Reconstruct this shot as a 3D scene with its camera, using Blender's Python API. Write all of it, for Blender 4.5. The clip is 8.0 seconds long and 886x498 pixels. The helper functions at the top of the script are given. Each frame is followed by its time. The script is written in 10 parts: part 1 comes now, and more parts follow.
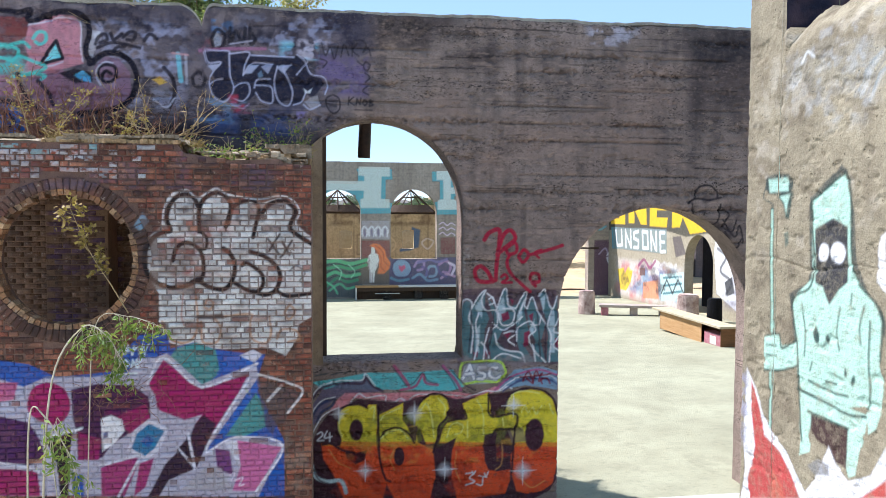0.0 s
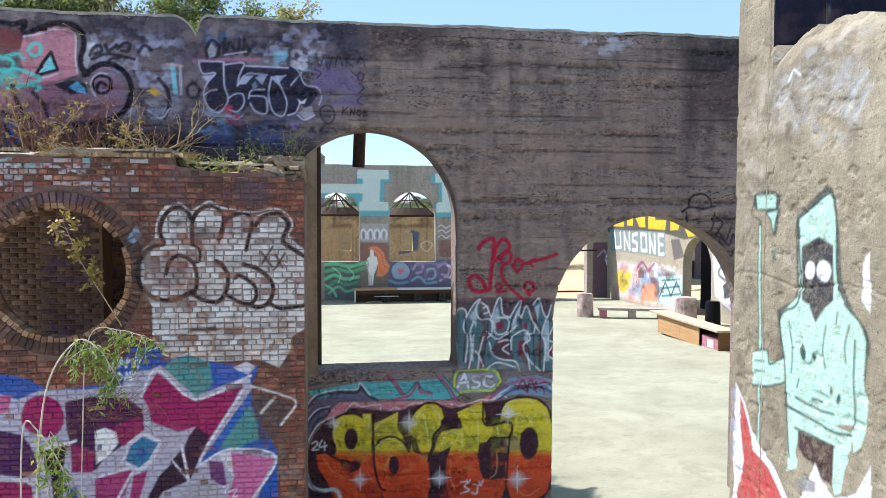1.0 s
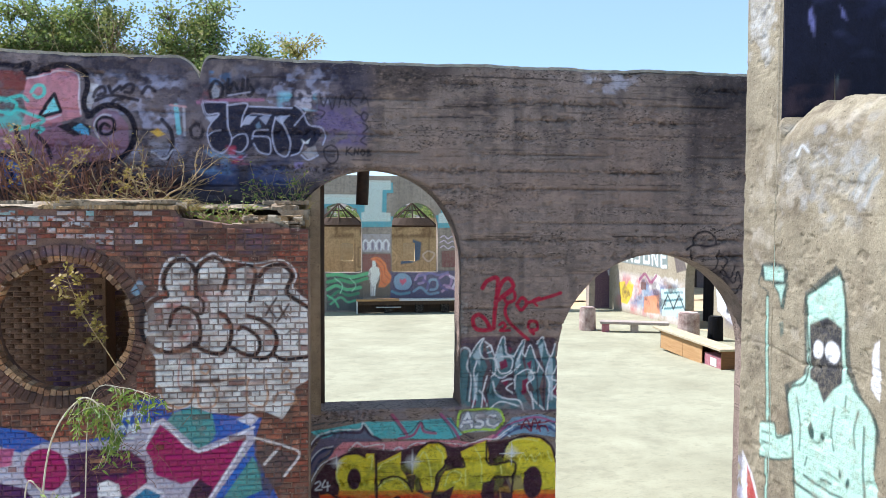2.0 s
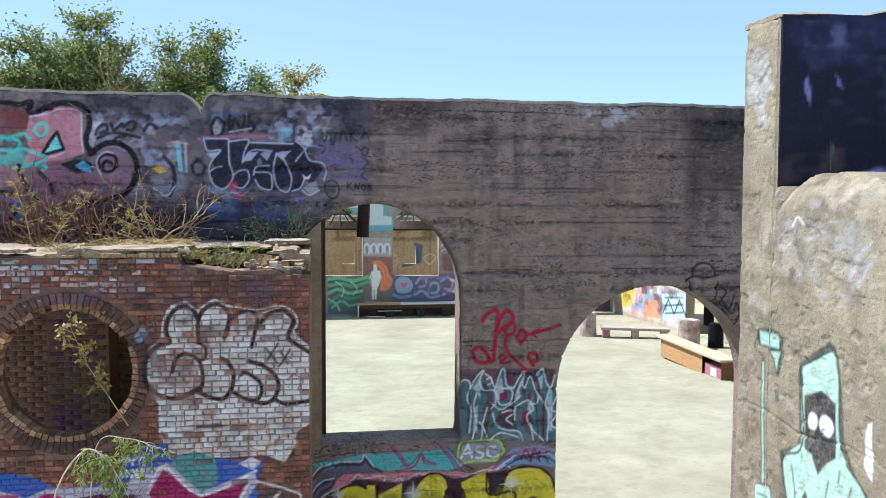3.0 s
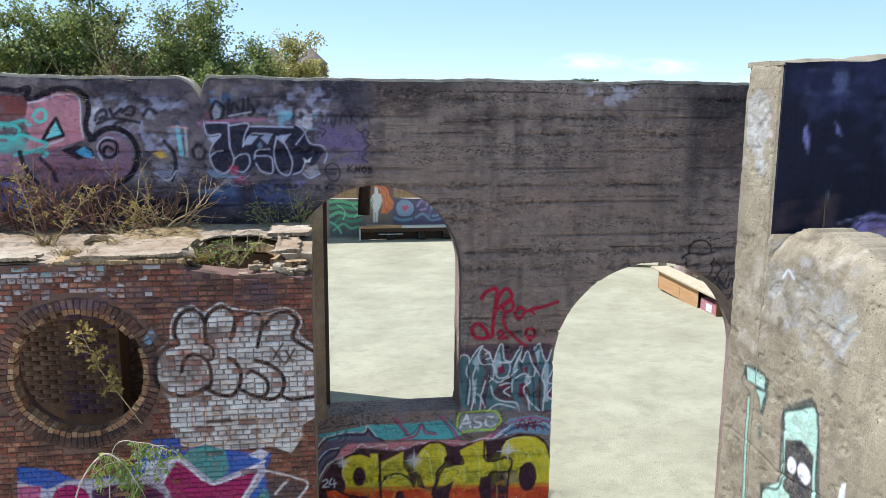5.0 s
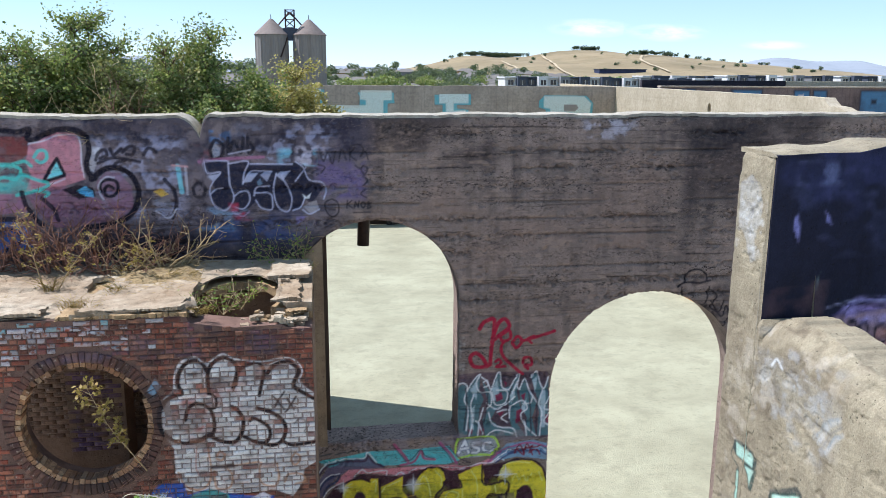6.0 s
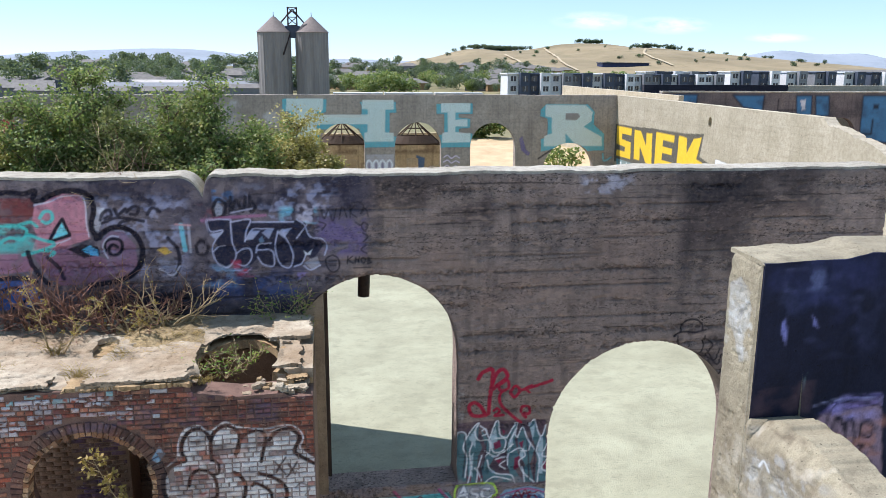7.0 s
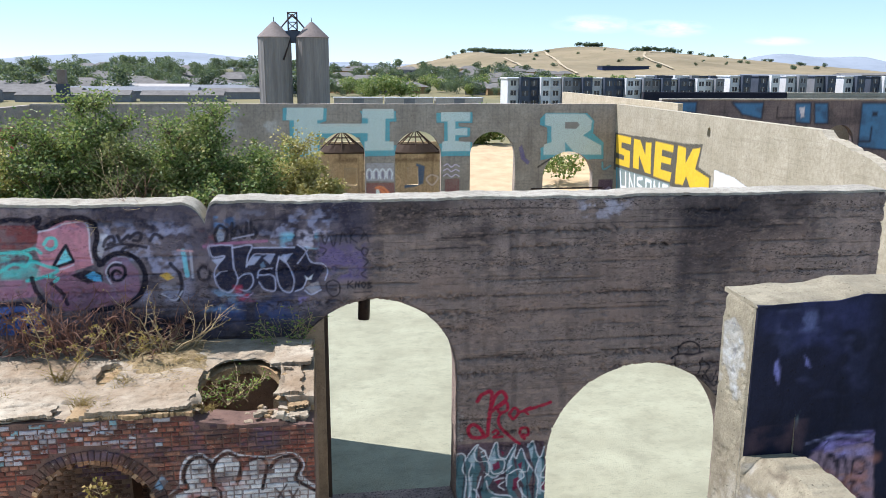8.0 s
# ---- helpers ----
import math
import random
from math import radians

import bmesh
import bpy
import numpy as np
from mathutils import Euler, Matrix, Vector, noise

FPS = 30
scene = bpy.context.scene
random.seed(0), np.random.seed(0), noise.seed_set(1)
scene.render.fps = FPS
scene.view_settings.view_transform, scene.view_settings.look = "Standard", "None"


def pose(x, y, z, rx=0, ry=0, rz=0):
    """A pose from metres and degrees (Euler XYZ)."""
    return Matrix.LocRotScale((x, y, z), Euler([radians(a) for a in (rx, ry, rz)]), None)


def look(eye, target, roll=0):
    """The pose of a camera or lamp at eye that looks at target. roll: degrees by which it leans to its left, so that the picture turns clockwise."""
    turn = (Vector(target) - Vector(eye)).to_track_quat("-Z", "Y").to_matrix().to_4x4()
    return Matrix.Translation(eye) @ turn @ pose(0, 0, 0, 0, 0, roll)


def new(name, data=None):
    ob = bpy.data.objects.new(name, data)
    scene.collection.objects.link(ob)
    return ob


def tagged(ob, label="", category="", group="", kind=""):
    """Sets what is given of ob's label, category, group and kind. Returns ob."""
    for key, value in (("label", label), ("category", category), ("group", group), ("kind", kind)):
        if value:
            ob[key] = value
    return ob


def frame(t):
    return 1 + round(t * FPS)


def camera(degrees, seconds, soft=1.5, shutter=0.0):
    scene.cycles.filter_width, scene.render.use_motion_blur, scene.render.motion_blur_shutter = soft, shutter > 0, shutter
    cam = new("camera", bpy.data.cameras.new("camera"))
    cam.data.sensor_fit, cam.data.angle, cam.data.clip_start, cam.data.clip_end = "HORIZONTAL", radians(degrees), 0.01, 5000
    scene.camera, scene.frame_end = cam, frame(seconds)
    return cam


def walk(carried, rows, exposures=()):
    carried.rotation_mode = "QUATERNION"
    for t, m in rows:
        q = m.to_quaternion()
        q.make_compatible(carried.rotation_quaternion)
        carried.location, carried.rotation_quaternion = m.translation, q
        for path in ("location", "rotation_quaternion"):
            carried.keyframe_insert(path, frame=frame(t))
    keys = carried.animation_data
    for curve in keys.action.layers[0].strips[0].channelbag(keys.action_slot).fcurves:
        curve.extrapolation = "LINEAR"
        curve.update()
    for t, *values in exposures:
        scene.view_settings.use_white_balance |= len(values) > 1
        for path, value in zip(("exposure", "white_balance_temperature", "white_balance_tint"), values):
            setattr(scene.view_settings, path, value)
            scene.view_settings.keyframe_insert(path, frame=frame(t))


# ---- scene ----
cam = camera(58.5, 8.0, soft=0.4)
# the drone's rise: seconds, eye, a point two metres ahead, roll
PATH = [
    (0, (0.077, 0.309, 4.878), (0.393, 2.282, 4.774), 0.3),
    (0.5, (0.109, 0.287, 4.888), (0.425, 2.259, 4.782), 0.2),
    (1, (0.165, 0.268, 5.021), (0.48, 2.24, 4.918), 0.2),
    (1.5, (0.176, 0.298, 5.298), (0.487, 2.271, 5.197), 0.3),
    (2, (0.141, 0.34, 5.614), (0.452, 2.313, 5.514), 0.3),
    (3.5, (0.15, 0.278, 6.523), (0.456, 2.249, 6.375), 0.3),
    (4, (0.124, 0.317, 6.783), (0.43, 2.283, 6.579), 0.4),
    (5.5, (0.164, 0.256, 7.93), (0.464, 2.19, 7.517), 0.4),
    (6, (0.178, 0.332, 8.492), (0.478, 2.261, 8.056), 0.4),
    (6.5, (0.238, 0.389, 9.038), (0.534, 2.315, 8.588), 0.4),
    (7, (0.232, 0.36, 9.482), (0.525, 2.286, 9.029), 0.4),
    (7.5, (0.18, 0.265, 9.806), (0.478, 2.191, 9.355), 0.4),
    (8, (0.233, 0.309, 9.85), (0.526, 2.237, 9.404), 0.4),
]
walk(cam, [(t, look(eye, target, roll)) for t, eye, target, roll in PATH], [(0.0, 1.02, 5880, 16), (2.0, 1.0, 5880, 16), (4.0, 0.84, 5880, 16), (8.0, 0.76, 5880, 16)])

# ---- world, sun, exposure ----
SUN_EL, SUN_AZ = radians(57.0), math.atan2(-0.91, 0.42)
SUN_DIR = Vector((math.sin(SUN_AZ) * math.cos(SUN_EL), math.cos(SUN_AZ) * math.cos(SUN_EL), math.sin(SUN_EL)))
world = bpy.data.worlds.new("sky_world")
scene.world = world
world.use_nodes = True
wt = world.node_tree
wt.nodes.clear()
w_out = wt.nodes.new("ShaderNodeOutputWorld")
w_bg = wt.nodes.new("ShaderNodeBackground")
w_sky = wt.nodes.new("ShaderNodeTexSky")
w_sky.sky_type = "NISHITA"
w_sky.sun_disc = False
w_sky.sun_elevation, w_sky.sun_rotation = SUN_EL, SUN_AZ
w_sky.altitude, w_sky.air_density, w_sky.dust_density, w_sky.ozone_density = 10, 0.75, 0.0, 3.0
w_bg.inputs["Strength"].default_value = 0.118
# thin even haze over the clear sky
w_haze = wt.nodes.new("ShaderNodeMix")
w_haze.data_type = "RGBA"
w_haze.inputs[0].default_value = 0.52
w_haze.inputs[7].default_value = (2.6, 3.8, 4.7, 1.0)
wt.links.new(w_sky.outputs["Color"], w_haze.inputs[6])
wt.links.new(w_haze.outputs[2], w_bg.inputs["Color"])
wt.links.new(w_bg.outputs["Background"], w_out.inputs["Surface"])
sun_data = bpy.data.lights.new("sun", "SUN")
sun_data.energy, sun_data.angle, sun_data.color = 4.6, radians(0.53), (1.0, 0.965, 0.91)
sun_lamp = new("sun", sun_data)
sun_lamp.matrix_world = look(SUN_DIR * 60, (0, 0, 0))

# ---- small tools ----
rng = np.random.default_rng(7)


def lin(r, g, b):
    """Linear colour from 0..255 screen values."""
    return tuple(((c / 255.0) / 12.92 if c <= 10 else ((c / 255.0 + 0.055) / 1.055) ** 2.4) for c in (r, g, b))


def part(name, data, material, parent=None, label="", smooth=False):
    """Links a bmesh or mesh as one object, under a thing or a part."""
    if isinstance(data, bmesh.types.BMesh):
        me = bpy.data.meshes.new(name)
        data.to_mesh(me)
        data.free()
    else:
        me = data
    if material is not None and not me.materials:
        me.materials.append(material)
    if smooth:
        me.polygons.foreach_set("use_smooth", np.ones(len(me.polygons), bool))
    ob = new(name, me)
    if parent is not None:
        ob.parent = parent
    if label:
        tagged(ob, label)
    return ob


def thing(name, at, label, category, group="", kind="", rz=0.0):
    ob = new(name)
    ob.matrix_world = pose(*at, 0, 0, rz)
    return tagged(ob, label, category, group, kind)


def box(bm, x0, x1, y0, y1, z0, z1, bevel=0.0):
    r = bmesh.ops.create_cube(bm, size=1.0, matrix=Matrix.LocRotScale(((x0 + x1) / 2, (y0 + y1) / 2, (z0 + z1) / 2), None, (x1 - x0, y1 - y0, z1 - z0)))
    if bevel:
        edges = list({e for v in r["verts"] for e in v.link_edges})
        bmesh.ops.bevel(bm, geom=edges, offset=bevel, segments=2, affect="EDGES", profile=0.6)
    return r["verts"]


def box_mesh(*a, bevel=0.0):
    bm = bmesh.new()
    box(bm, *a, bevel=bevel)
    return bm


def rod(bm, p, q, r0, r1=None, n=6):
    """A tapered bar from p to q."""
    p, q = Vector(p), Vector(q)
    d = q - p
    m = Matrix.Translation((p + q) / 2) @ d.to_track_quat("Z", "Y").to_matrix().to_4x4()
    return bmesh.ops.create_cone(bm, cap_ends=True, segments=n, radius1=r0, radius2=r1 if r1 is not None else r0, depth=d.length, matrix=m)["verts"]


def raw_mesh(name, verts, faces, colours=None, material=None, smooth=False):
    """A mesh out of arrays: verts (n,3), quads or triangles (m,k), colours (n,4)."""
    me = bpy.data.meshes.new(name)
    verts = np.asarray(verts, np.float32)
    faces = np.asarray(faces, np.int32)
    k = faces.shape[1]
    me.vertices.add(len(verts))
    me.vertices.foreach_set("co", verts.ravel())
    me.loops.add(faces.size)
    me.loops.foreach_set("vertex_index", faces.ravel())
    me.polygons.add(len(faces))
    me.polygons.foreach_set("loop_start", np.arange(0, faces.size, k, dtype=np.int32))
    if colours is not None:
        at = me.color_attributes.new("paint", "FLOAT_COLOR", "POINT")
        at.data.foreach_set("color", np.asarray(colours, np.float32).ravel())
    if material is not None:
        me.materials.append(material)
    me.update(calc_edges=True)
    me.validate()
    if smooth:
        me.polygons.foreach_set("use_smooth", np.ones(len(me.polygons), bool))
    return me


def hash2(i, j, seed=0):
    h = np.sin(i * 127.1 + j * 311.7 + seed * 74.7) * 43758.5453
    return h - np.floor(h)


def vnoise(u, v, seed=0):
    """Smooth value noise, 0..1."""
    i, j = np.floor(u), np.floor(v)
    f, g = u - i, v - j
    f, g = f * f * (3 - 2 * f), g * g * (3 - 2 * g)
    a, b = hash2(i, j, seed), hash2(i + 1, j, seed)
    c, d = hash2(i, j + 1, seed), hash2(i + 1, j + 1, seed)
    return (a * (1 - f) + b * f) * (1 - g) + (c * (1 - f) + d * f) * g


def fbm(u, v, seed=0, octaves=4):
    t, amp, tot = 0.0, 1.0, 0.0
    for o in range(octaves):
        t = t + amp * vnoise(u * 2 ** o, v * 2 ** o, seed + o * 13)
        tot += amp
        amp *= 0.5
    return t / tot


class Paint:
    """Spray paint on a wall: a layer of colour and cover over a field of u, v in metres."""

    def __init__(self, u0, u1, v0, v1, res, gain=1.3):
        self.gain = gain
        self.u0, self.v0, self.res = u0, v0, res
        self.nu, self.nv = int((u1 - u0) / res) + 2, int((v1 - v0) / res) + 2
        self.rgba = np.zeros((self.nv, self.nu, 4), np.float32)

    def _window(self, pts, pad):
        p = np.asarray(pts, float)
        a = max(int((p[:, 0].min() - pad - self.u0) / self.res), 0)
        b = min(int((p[:, 0].max() + pad - self.u0) / self.res) + 2, self.nu)
        c = max(int((p[:, 1].min() - pad - self.v0) / self.res), 0)
        d = min(int((p[:, 1].max() + pad - self.v0) / self.res) + 2, self.nv)
        if b <= a or d <= c:
            return None
        uu, vv = np.meshgrid(self.u0 + np.arange(a, b) * self.res, self.v0 + np.arange(c, d) * self.res)
        return slice(c, d), slice(a, b), uu, vv

    def _lay(self, w, cover, colour, alpha, drips):
        col = np.minimum(np.array(lin(*colour)) * self.gain, 0.86)
        cov = np.clip(cover, 0, 1) * alpha
        if drips:
            cov = cov * (1 - drips * np.clip((fbm(w[2] * 9, w[3] * 9, 3) - 0.5) * 5, 0, 1))
        t = self.rgba[w[0], w[1]]
        a = t[..., 3]
        na = cov + a * (1 - cov)
        keep = a * (1 - cov)
        t[..., :3] = (col * cov[..., None] + t[..., :3] * keep[..., None]) / np.maximum(na, 1e-6)[..., None]
        t[..., 3] = na

    def fill(self, colour, pts, alpha=1.0, soft=0.008, worn=0.0):
        """A filled outline."""
        w = self._window(pts, soft * 3)
        if w is None:
            return self
        p = np.asarray(pts, float)
        u, v = w[2], w[3]
        inside = np.zeros(u.shape, bool)
        dist = np.full(u.shape, 1e9)
        for (x0, y0), (x1, y1) in zip(p, np.roll(p, -1, 0)):
            if y0 != y1:
                c = ((y0 > v) != (y1 > v)) & (u < (x1 - x0) * (v - y0) / (y1 - y0) + x0)
                inside ^= c
            dx, dy = x1 - x0, y1 - y0
            t = np.clip(((u - x0) * dx + (v - y0) * dy) / (dx * dx + dy * dy + 1e-12), 0, 1)
            dist = np.minimum(dist, np.hypot(u - x0 - t * dx, v - y0 - t * dy))
        self._lay(w, 0.5 + np.where(inside, dist, -dist) / (2 * soft), colour, alpha, worn)
        return self

    def line(self, colour, pts, width, alpha=1.0, soft=0.007, worn=0.0, smooth=True, closed=False):
        """A sprayed line through the points."""
        p = np.asarray(pts, float)
        if closed:
            p = np.vstack([p, p[:1]])
        if smooth and len(p) > 2:
            p = curve(p, closed=closed)
        w = self._window(p, width + soft * 3)
        if w is None:
            return self
        u, v = w[2], w[3]
        dist = np.full(u.shape, 1e9)
        for (x0, y0), (x1, y1) in zip(p[:-1], p[1:]):
            dx, dy = x1 - x0, y1 - y0
            t = np.clip(((u - x0) * dx + (v - y0) * dy) / (dx * dx + dy * dy + 1e-12), 0, 1)
            dist = np.minimum(dist, np.hypot(u - x0 - t * dx, v - y0 - t * dy))
        self._lay(w, 0.5 + (width / 2 - dist) / (2 * soft), colour, alpha, worn)
        return self

    def blob(self, colour, u, v, ru, rv, alpha=1.0, soft=0.3, worn=0.0):
        """An oval; soft is the share of its radius over which it fades."""
        w = self._window([(u - ru, v - rv), (u + ru, v + rv)], max(ru, rv) * soft)
        if w is None:
            return self
        d = np.hypot((w[2] - u) / ru, (w[3] - v) / rv)
        self._lay(w, (1 + soft / 2 - d) / soft, colour, alpha, worn)
        return self

    def haze(self, colour, u0, u1, v0, v1, alpha=0.6, scale=1.2, thresh=0.45, seed=0):
        """Faded old paint in patches over a field."""
        w = self._window([(u0, v0), (u1, v1)], 0)
        if w is None:
            return self
        n = fbm(w[2] * scale, w[3] * scale * 1.3, seed, 5)
        edge = np.minimum(np.minimum(w[2] - u0, u1 - w[2]) / (0.15 * (u1 - u0)), np.minimum(w[3] - v0, v1 - w[3]) / (0.15 * (v1 - v0)))
        self._lay(w, np.clip((n - thresh) * 7, 0, 1) * np.clip(edge, 0, 1), colour, alpha, 0.4)
        return self

    def grime(self, colour, u0, u1, v0, v1, alpha, fu, fv, lo, hi, seed, fade=0.3):
        """Stretched patches of dirt or bare stone: fu, fv patches a metre, fading over the last metres of the field."""
        w = self._window([(u0, v0), (u1, v1)], 0)
        if w is None:
            return self
        n = fbm(w[2] * fu + seed * 1.7, w[3] * fv + seed * 0.9, seed, 5)
        edge = np.minimum(np.minimum(w[2] - u0, u1 - w[2]), np.minimum(w[3] - v0, v1 - w[3])) / fade
        self._lay(w, np.clip((n - lo) / (hi - lo), 0, 1) * np.clip(edge, 0, 1), colour, alpha, 0)
        return self

    def at(self, u, v):
        x = np.clip((np.asarray(u) - self.u0) / self.res, 0, self.nu - 1.001)
        y = np.clip((np.asarray(v) - self.v0) / self.res, 0, self.nv - 1.001)
        i, j = x.astype(int), y.astype(int)
        f, g = (x - i)[..., None], (y - j)[..., None]
        r = self.rgba
        return (r[j, i] * (1 - f) + r[j, i + 1] * f) * (1 - g) + (r[j + 1, i] * (1 - f) + r[j + 1, i + 1] * f) * g


def curve(p, steps=6, closed=False):
    """Catmull-Rom through the points."""
    p = np.asarray(p, float)
    if closed:
        q = np.vstack([p[-2], p, p[1]])
    else:
        q = np.vstack([2 * p[0] - p[1], p, 2 * p[-1] - p[-2]])
    out = []
    for k in range(1, len(q) - 2):
        a, b, c, d = q[k - 1], q[k], q[k + 1], q[k + 2]
        for s in range(steps):
            t = s / steps
            out.append(0.5 * (2 * b + (c - a) * t + (2 * a - 5 * b + 4 * c - d) * t * t + (3 * b - a - 3 * c + d) * t ** 3))
    out.append(p[-1])
    return np.array(out)


def arch_hole(cx, spring, r, bottom):
    """Signed distance to an arched opening, minus inside."""

    def f(u, v):
        round_top = np.hypot(u - cx, v - spring) - r
        box_part = np.maximum(np.abs(u - cx) - r, np.maximum(bottom - v, v - spring))
        return np.minimum(round_top if bottom <= spring - r else np.maximum(round_top, bottom - v), box_part)

    return f


def no_hole(u, v):
    return np.full(np.shape(u), 9.0)


def sheet(name, place, u0, u1, v0, v1, res, hole, thick, paint=None, relief=None, top=None, back_res=None, material=None):
    """A wall as one closed mesh: a fine front with its openings, reveals and a coarse back.
    place(u, v, d) gives the world points, d metres behind the front; top(u) is the upper edge."""
    vs, fs, cs, base = [], [], [], 0
    for side in (0, 1):
        r = res if side == 0 else (back_res or max(res * 4, 0.1))
        nu, nv = max(int(round((u1 - u0) / r)), 1), max(int(round((v1 - v0) / r)), 1)
        u, v = np.meshgrid(np.linspace(u0, u1, nu + 1), np.linspace(v0, v1, nv + 1))
        if top is not None:
            v = v0 + (v - v0) * (top(u) - v0) / (v1 - v0)
        cu, cv = (u[:-1, :-1] + u[1:, 1:]) / 2, (v[:-1, :-1] + v[1:, 1:]) / 2
        keep = hole(cu, cv) > 0
        s = hole(u, v)
        touch = np.zeros(u.shape, bool)
        gone = np.zeros(u.shape, bool)
        for a, b in ((slice(0, -1), slice(0, -1)), (slice(0, -1), slice(1, None)), (slice(1, None), slice(0, -1)), (slice(1, None), slice(1, None))):
            touch[a, b] |= keep
            gone[a, b] |= ~keep
        rim = touch & gone
        e = 1e-3
        for _ in range(2):
            gx = (hole(u + e, v) - hole(u - e, v)) / (2 * e)
            gy = (hole(u, v + e) - hole(u, v - e)) / (2 * e)
            s = hole(u, v)
            ok = rim & (np.abs(s) < r * 1.6)
            u = np.where(ok, u - s * gx, u)
            v = np.where(ok, np.maximum(v - s * gy, v0), v)
        d = np.zeros(u.shape)
        if side == 0 and relief is not None:
            d = relief(u, v)
        if side == 1:
            d = d + thick
        pts = place(u, v, d)
        idx = np.arange(u.size).reshape(u.shape) + base
        q = np.stack([idx[:-1, :-1], idx[:-1, 1:], idx[1:, 1:], idx[1:, :-1]], -1)[keep]
        if side == 1:
            q = q[:, ::-1]
        vs.append(pts.reshape(-1, 3))
        fs.append(q)
        cs.append(paint.at(u, v).reshape(-1, 4) if (paint is not None and side == 0) else np.zeros((u.size, 4)))
        if side == 0:
            fq, fu, fv, fd = q, u.ravel(), v.ravel(), d.ravel()
        base += u.size
    # reveals round every free edge of the front
    e = np.concatenate([fq[:, [0, 1]], fq[:, [1, 2]], fq[:, [2, 3]], fq[:, [3, 0]]])
    key = np.sort(e, 1)
    _, first, count = np.unique(key[:, 0].astype(np.int64) * 10 ** 8 + key[:, 1], return_index=True, return_counts=True)
    free = e[first[count == 1]]
    ids, inv = np.unique(free, return_inverse=True)
    inv = inv.reshape(free.shape)
    steps = max(int(thick / max(res * 2, 0.04)), 1)
    n = len(ids)
    for k in range(steps + 1):
        dd = fd[ids] + (thick - fd[ids]) * k / steps
        vs.append(place(fu[ids], fv[ids], dd))
        c = np.zeros((n, 4))
        if paint is not None and k == 0:
            c = paint.at(fu[ids], fv[ids]) * [1, 1, 1, 0.7]
        cs.append(c)
    for k in range(steps):
        a, b = base + k * n, base + (k + 1) * n
        fs.append(np.stack([inv[:, 1] + a, inv[:, 0] + a, inv[:, 0] + b, inv[:, 1] + b], -1))
    return raw_mesh(name, np.concatenate(vs), np.concatenate(fs), np.concatenate(cs), material)

# ---- materials ----
class Nodes:
    def __init__(self, name):
        self.m = bpy.data.materials.new(name)
        self.m.use_nodes = True
        self.t = self.m.node_tree
        self.bsdf = self.t.nodes["Principled BSDF"]
        geo = self.t.nodes.new("ShaderNodeNewGeometry")
        self.pos = geo.outputs["Position"]
        self.island = geo.outputs["Random Per Island"]

    def n(self, kind, **kw):
        node = self.t.nodes.new("ShaderNode" + kind)
        for k, val in kw.items():
            node.inputs[k.replace("_", " ")].default_value = val
        return node

    def link(self, a, b):
        self.t.links.new(a, b)

    def mapped(self, scale=(1, 1, 1)):
        m = self.n("Mapping")
        m.inputs["Scale"].default_value = scale
        self.link(self.pos, m.inputs["Vector"])
        return m.outputs["Vector"]

    def noise(self, scale, detail=4, rough=0.55, stretch=(1, 1, 1), lo=0.3, hi=0.7):
        """Noise through a range, 0..1."""
        x = self.n("TexNoise", Scale=scale, Detail=detail, Roughness=rough)
        self.link(self.mapped(stretch), x.inputs["Vector"])
        r = self.n("MapRange")
        r.inputs["From Min"].default_value, r.inputs["From Max"].default_value = lo, hi
        self.link(x.outputs["Fac"], r.inputs["Value"])
        return r.outputs["Result"]

    def mix(self, fac, a, b, mode="MIX"):
        x = self.t.nodes.new("ShaderNodeMix")
        x.data_type, x.blend_type = "RGBA", mode
        for s, val in ((x.inputs[0], fac), (x.inputs[6], a), (x.inputs[7], b)):
            if isinstance(val, bpy.types.NodeSocket):
                self.link(val, s)
            elif isinstance(val, (int, float)):
                s.default_value = val
            else:
                s.default_value = (*val, 1.0)
        return x.outputs[2]

    def math(self, op, a, b=0.0):
        x = self.t.nodes.new("ShaderNodeMath")
        x.operation = op
        for s, val in ((x.inputs[0], a), (x.inputs[1], b)):
            if isinstance(val, bpy.types.NodeSocket):
                self.link(val, s)
            else:
                s.default_value = val
        return x.outputs[0]

    def bump(self, height, strength=0.5, distance=0.01, after=None):
        b = self.n("Bump", Strength=strength, Distance=distance)
        self.link(height, b.inputs["Height"])
        if after is not None:
            self.link(after, b.inputs["Normal"])
        return b.outputs["Normal"]

    def done(self, colour, rough=0.9, normal=None, metal=0.0, spec=0.25):
        for s, val in (("Base Color", colour), ("Roughness", rough), ("Metallic", metal), ("Specular IOR Level", spec)):
            if isinstance(val, bpy.types.NodeSocket):
                self.link(val, self.bsdf.inputs[s])
            elif isinstance(val, (int, float)):
                self.bsdf.inputs[s].default_value = val
            else:
                self.bsdf.inputs[s].default_value = (*val, 1.0)
        if normal is not None:
            self.link(normal, self.bsdf.inputs["Normal"])
        return self.m


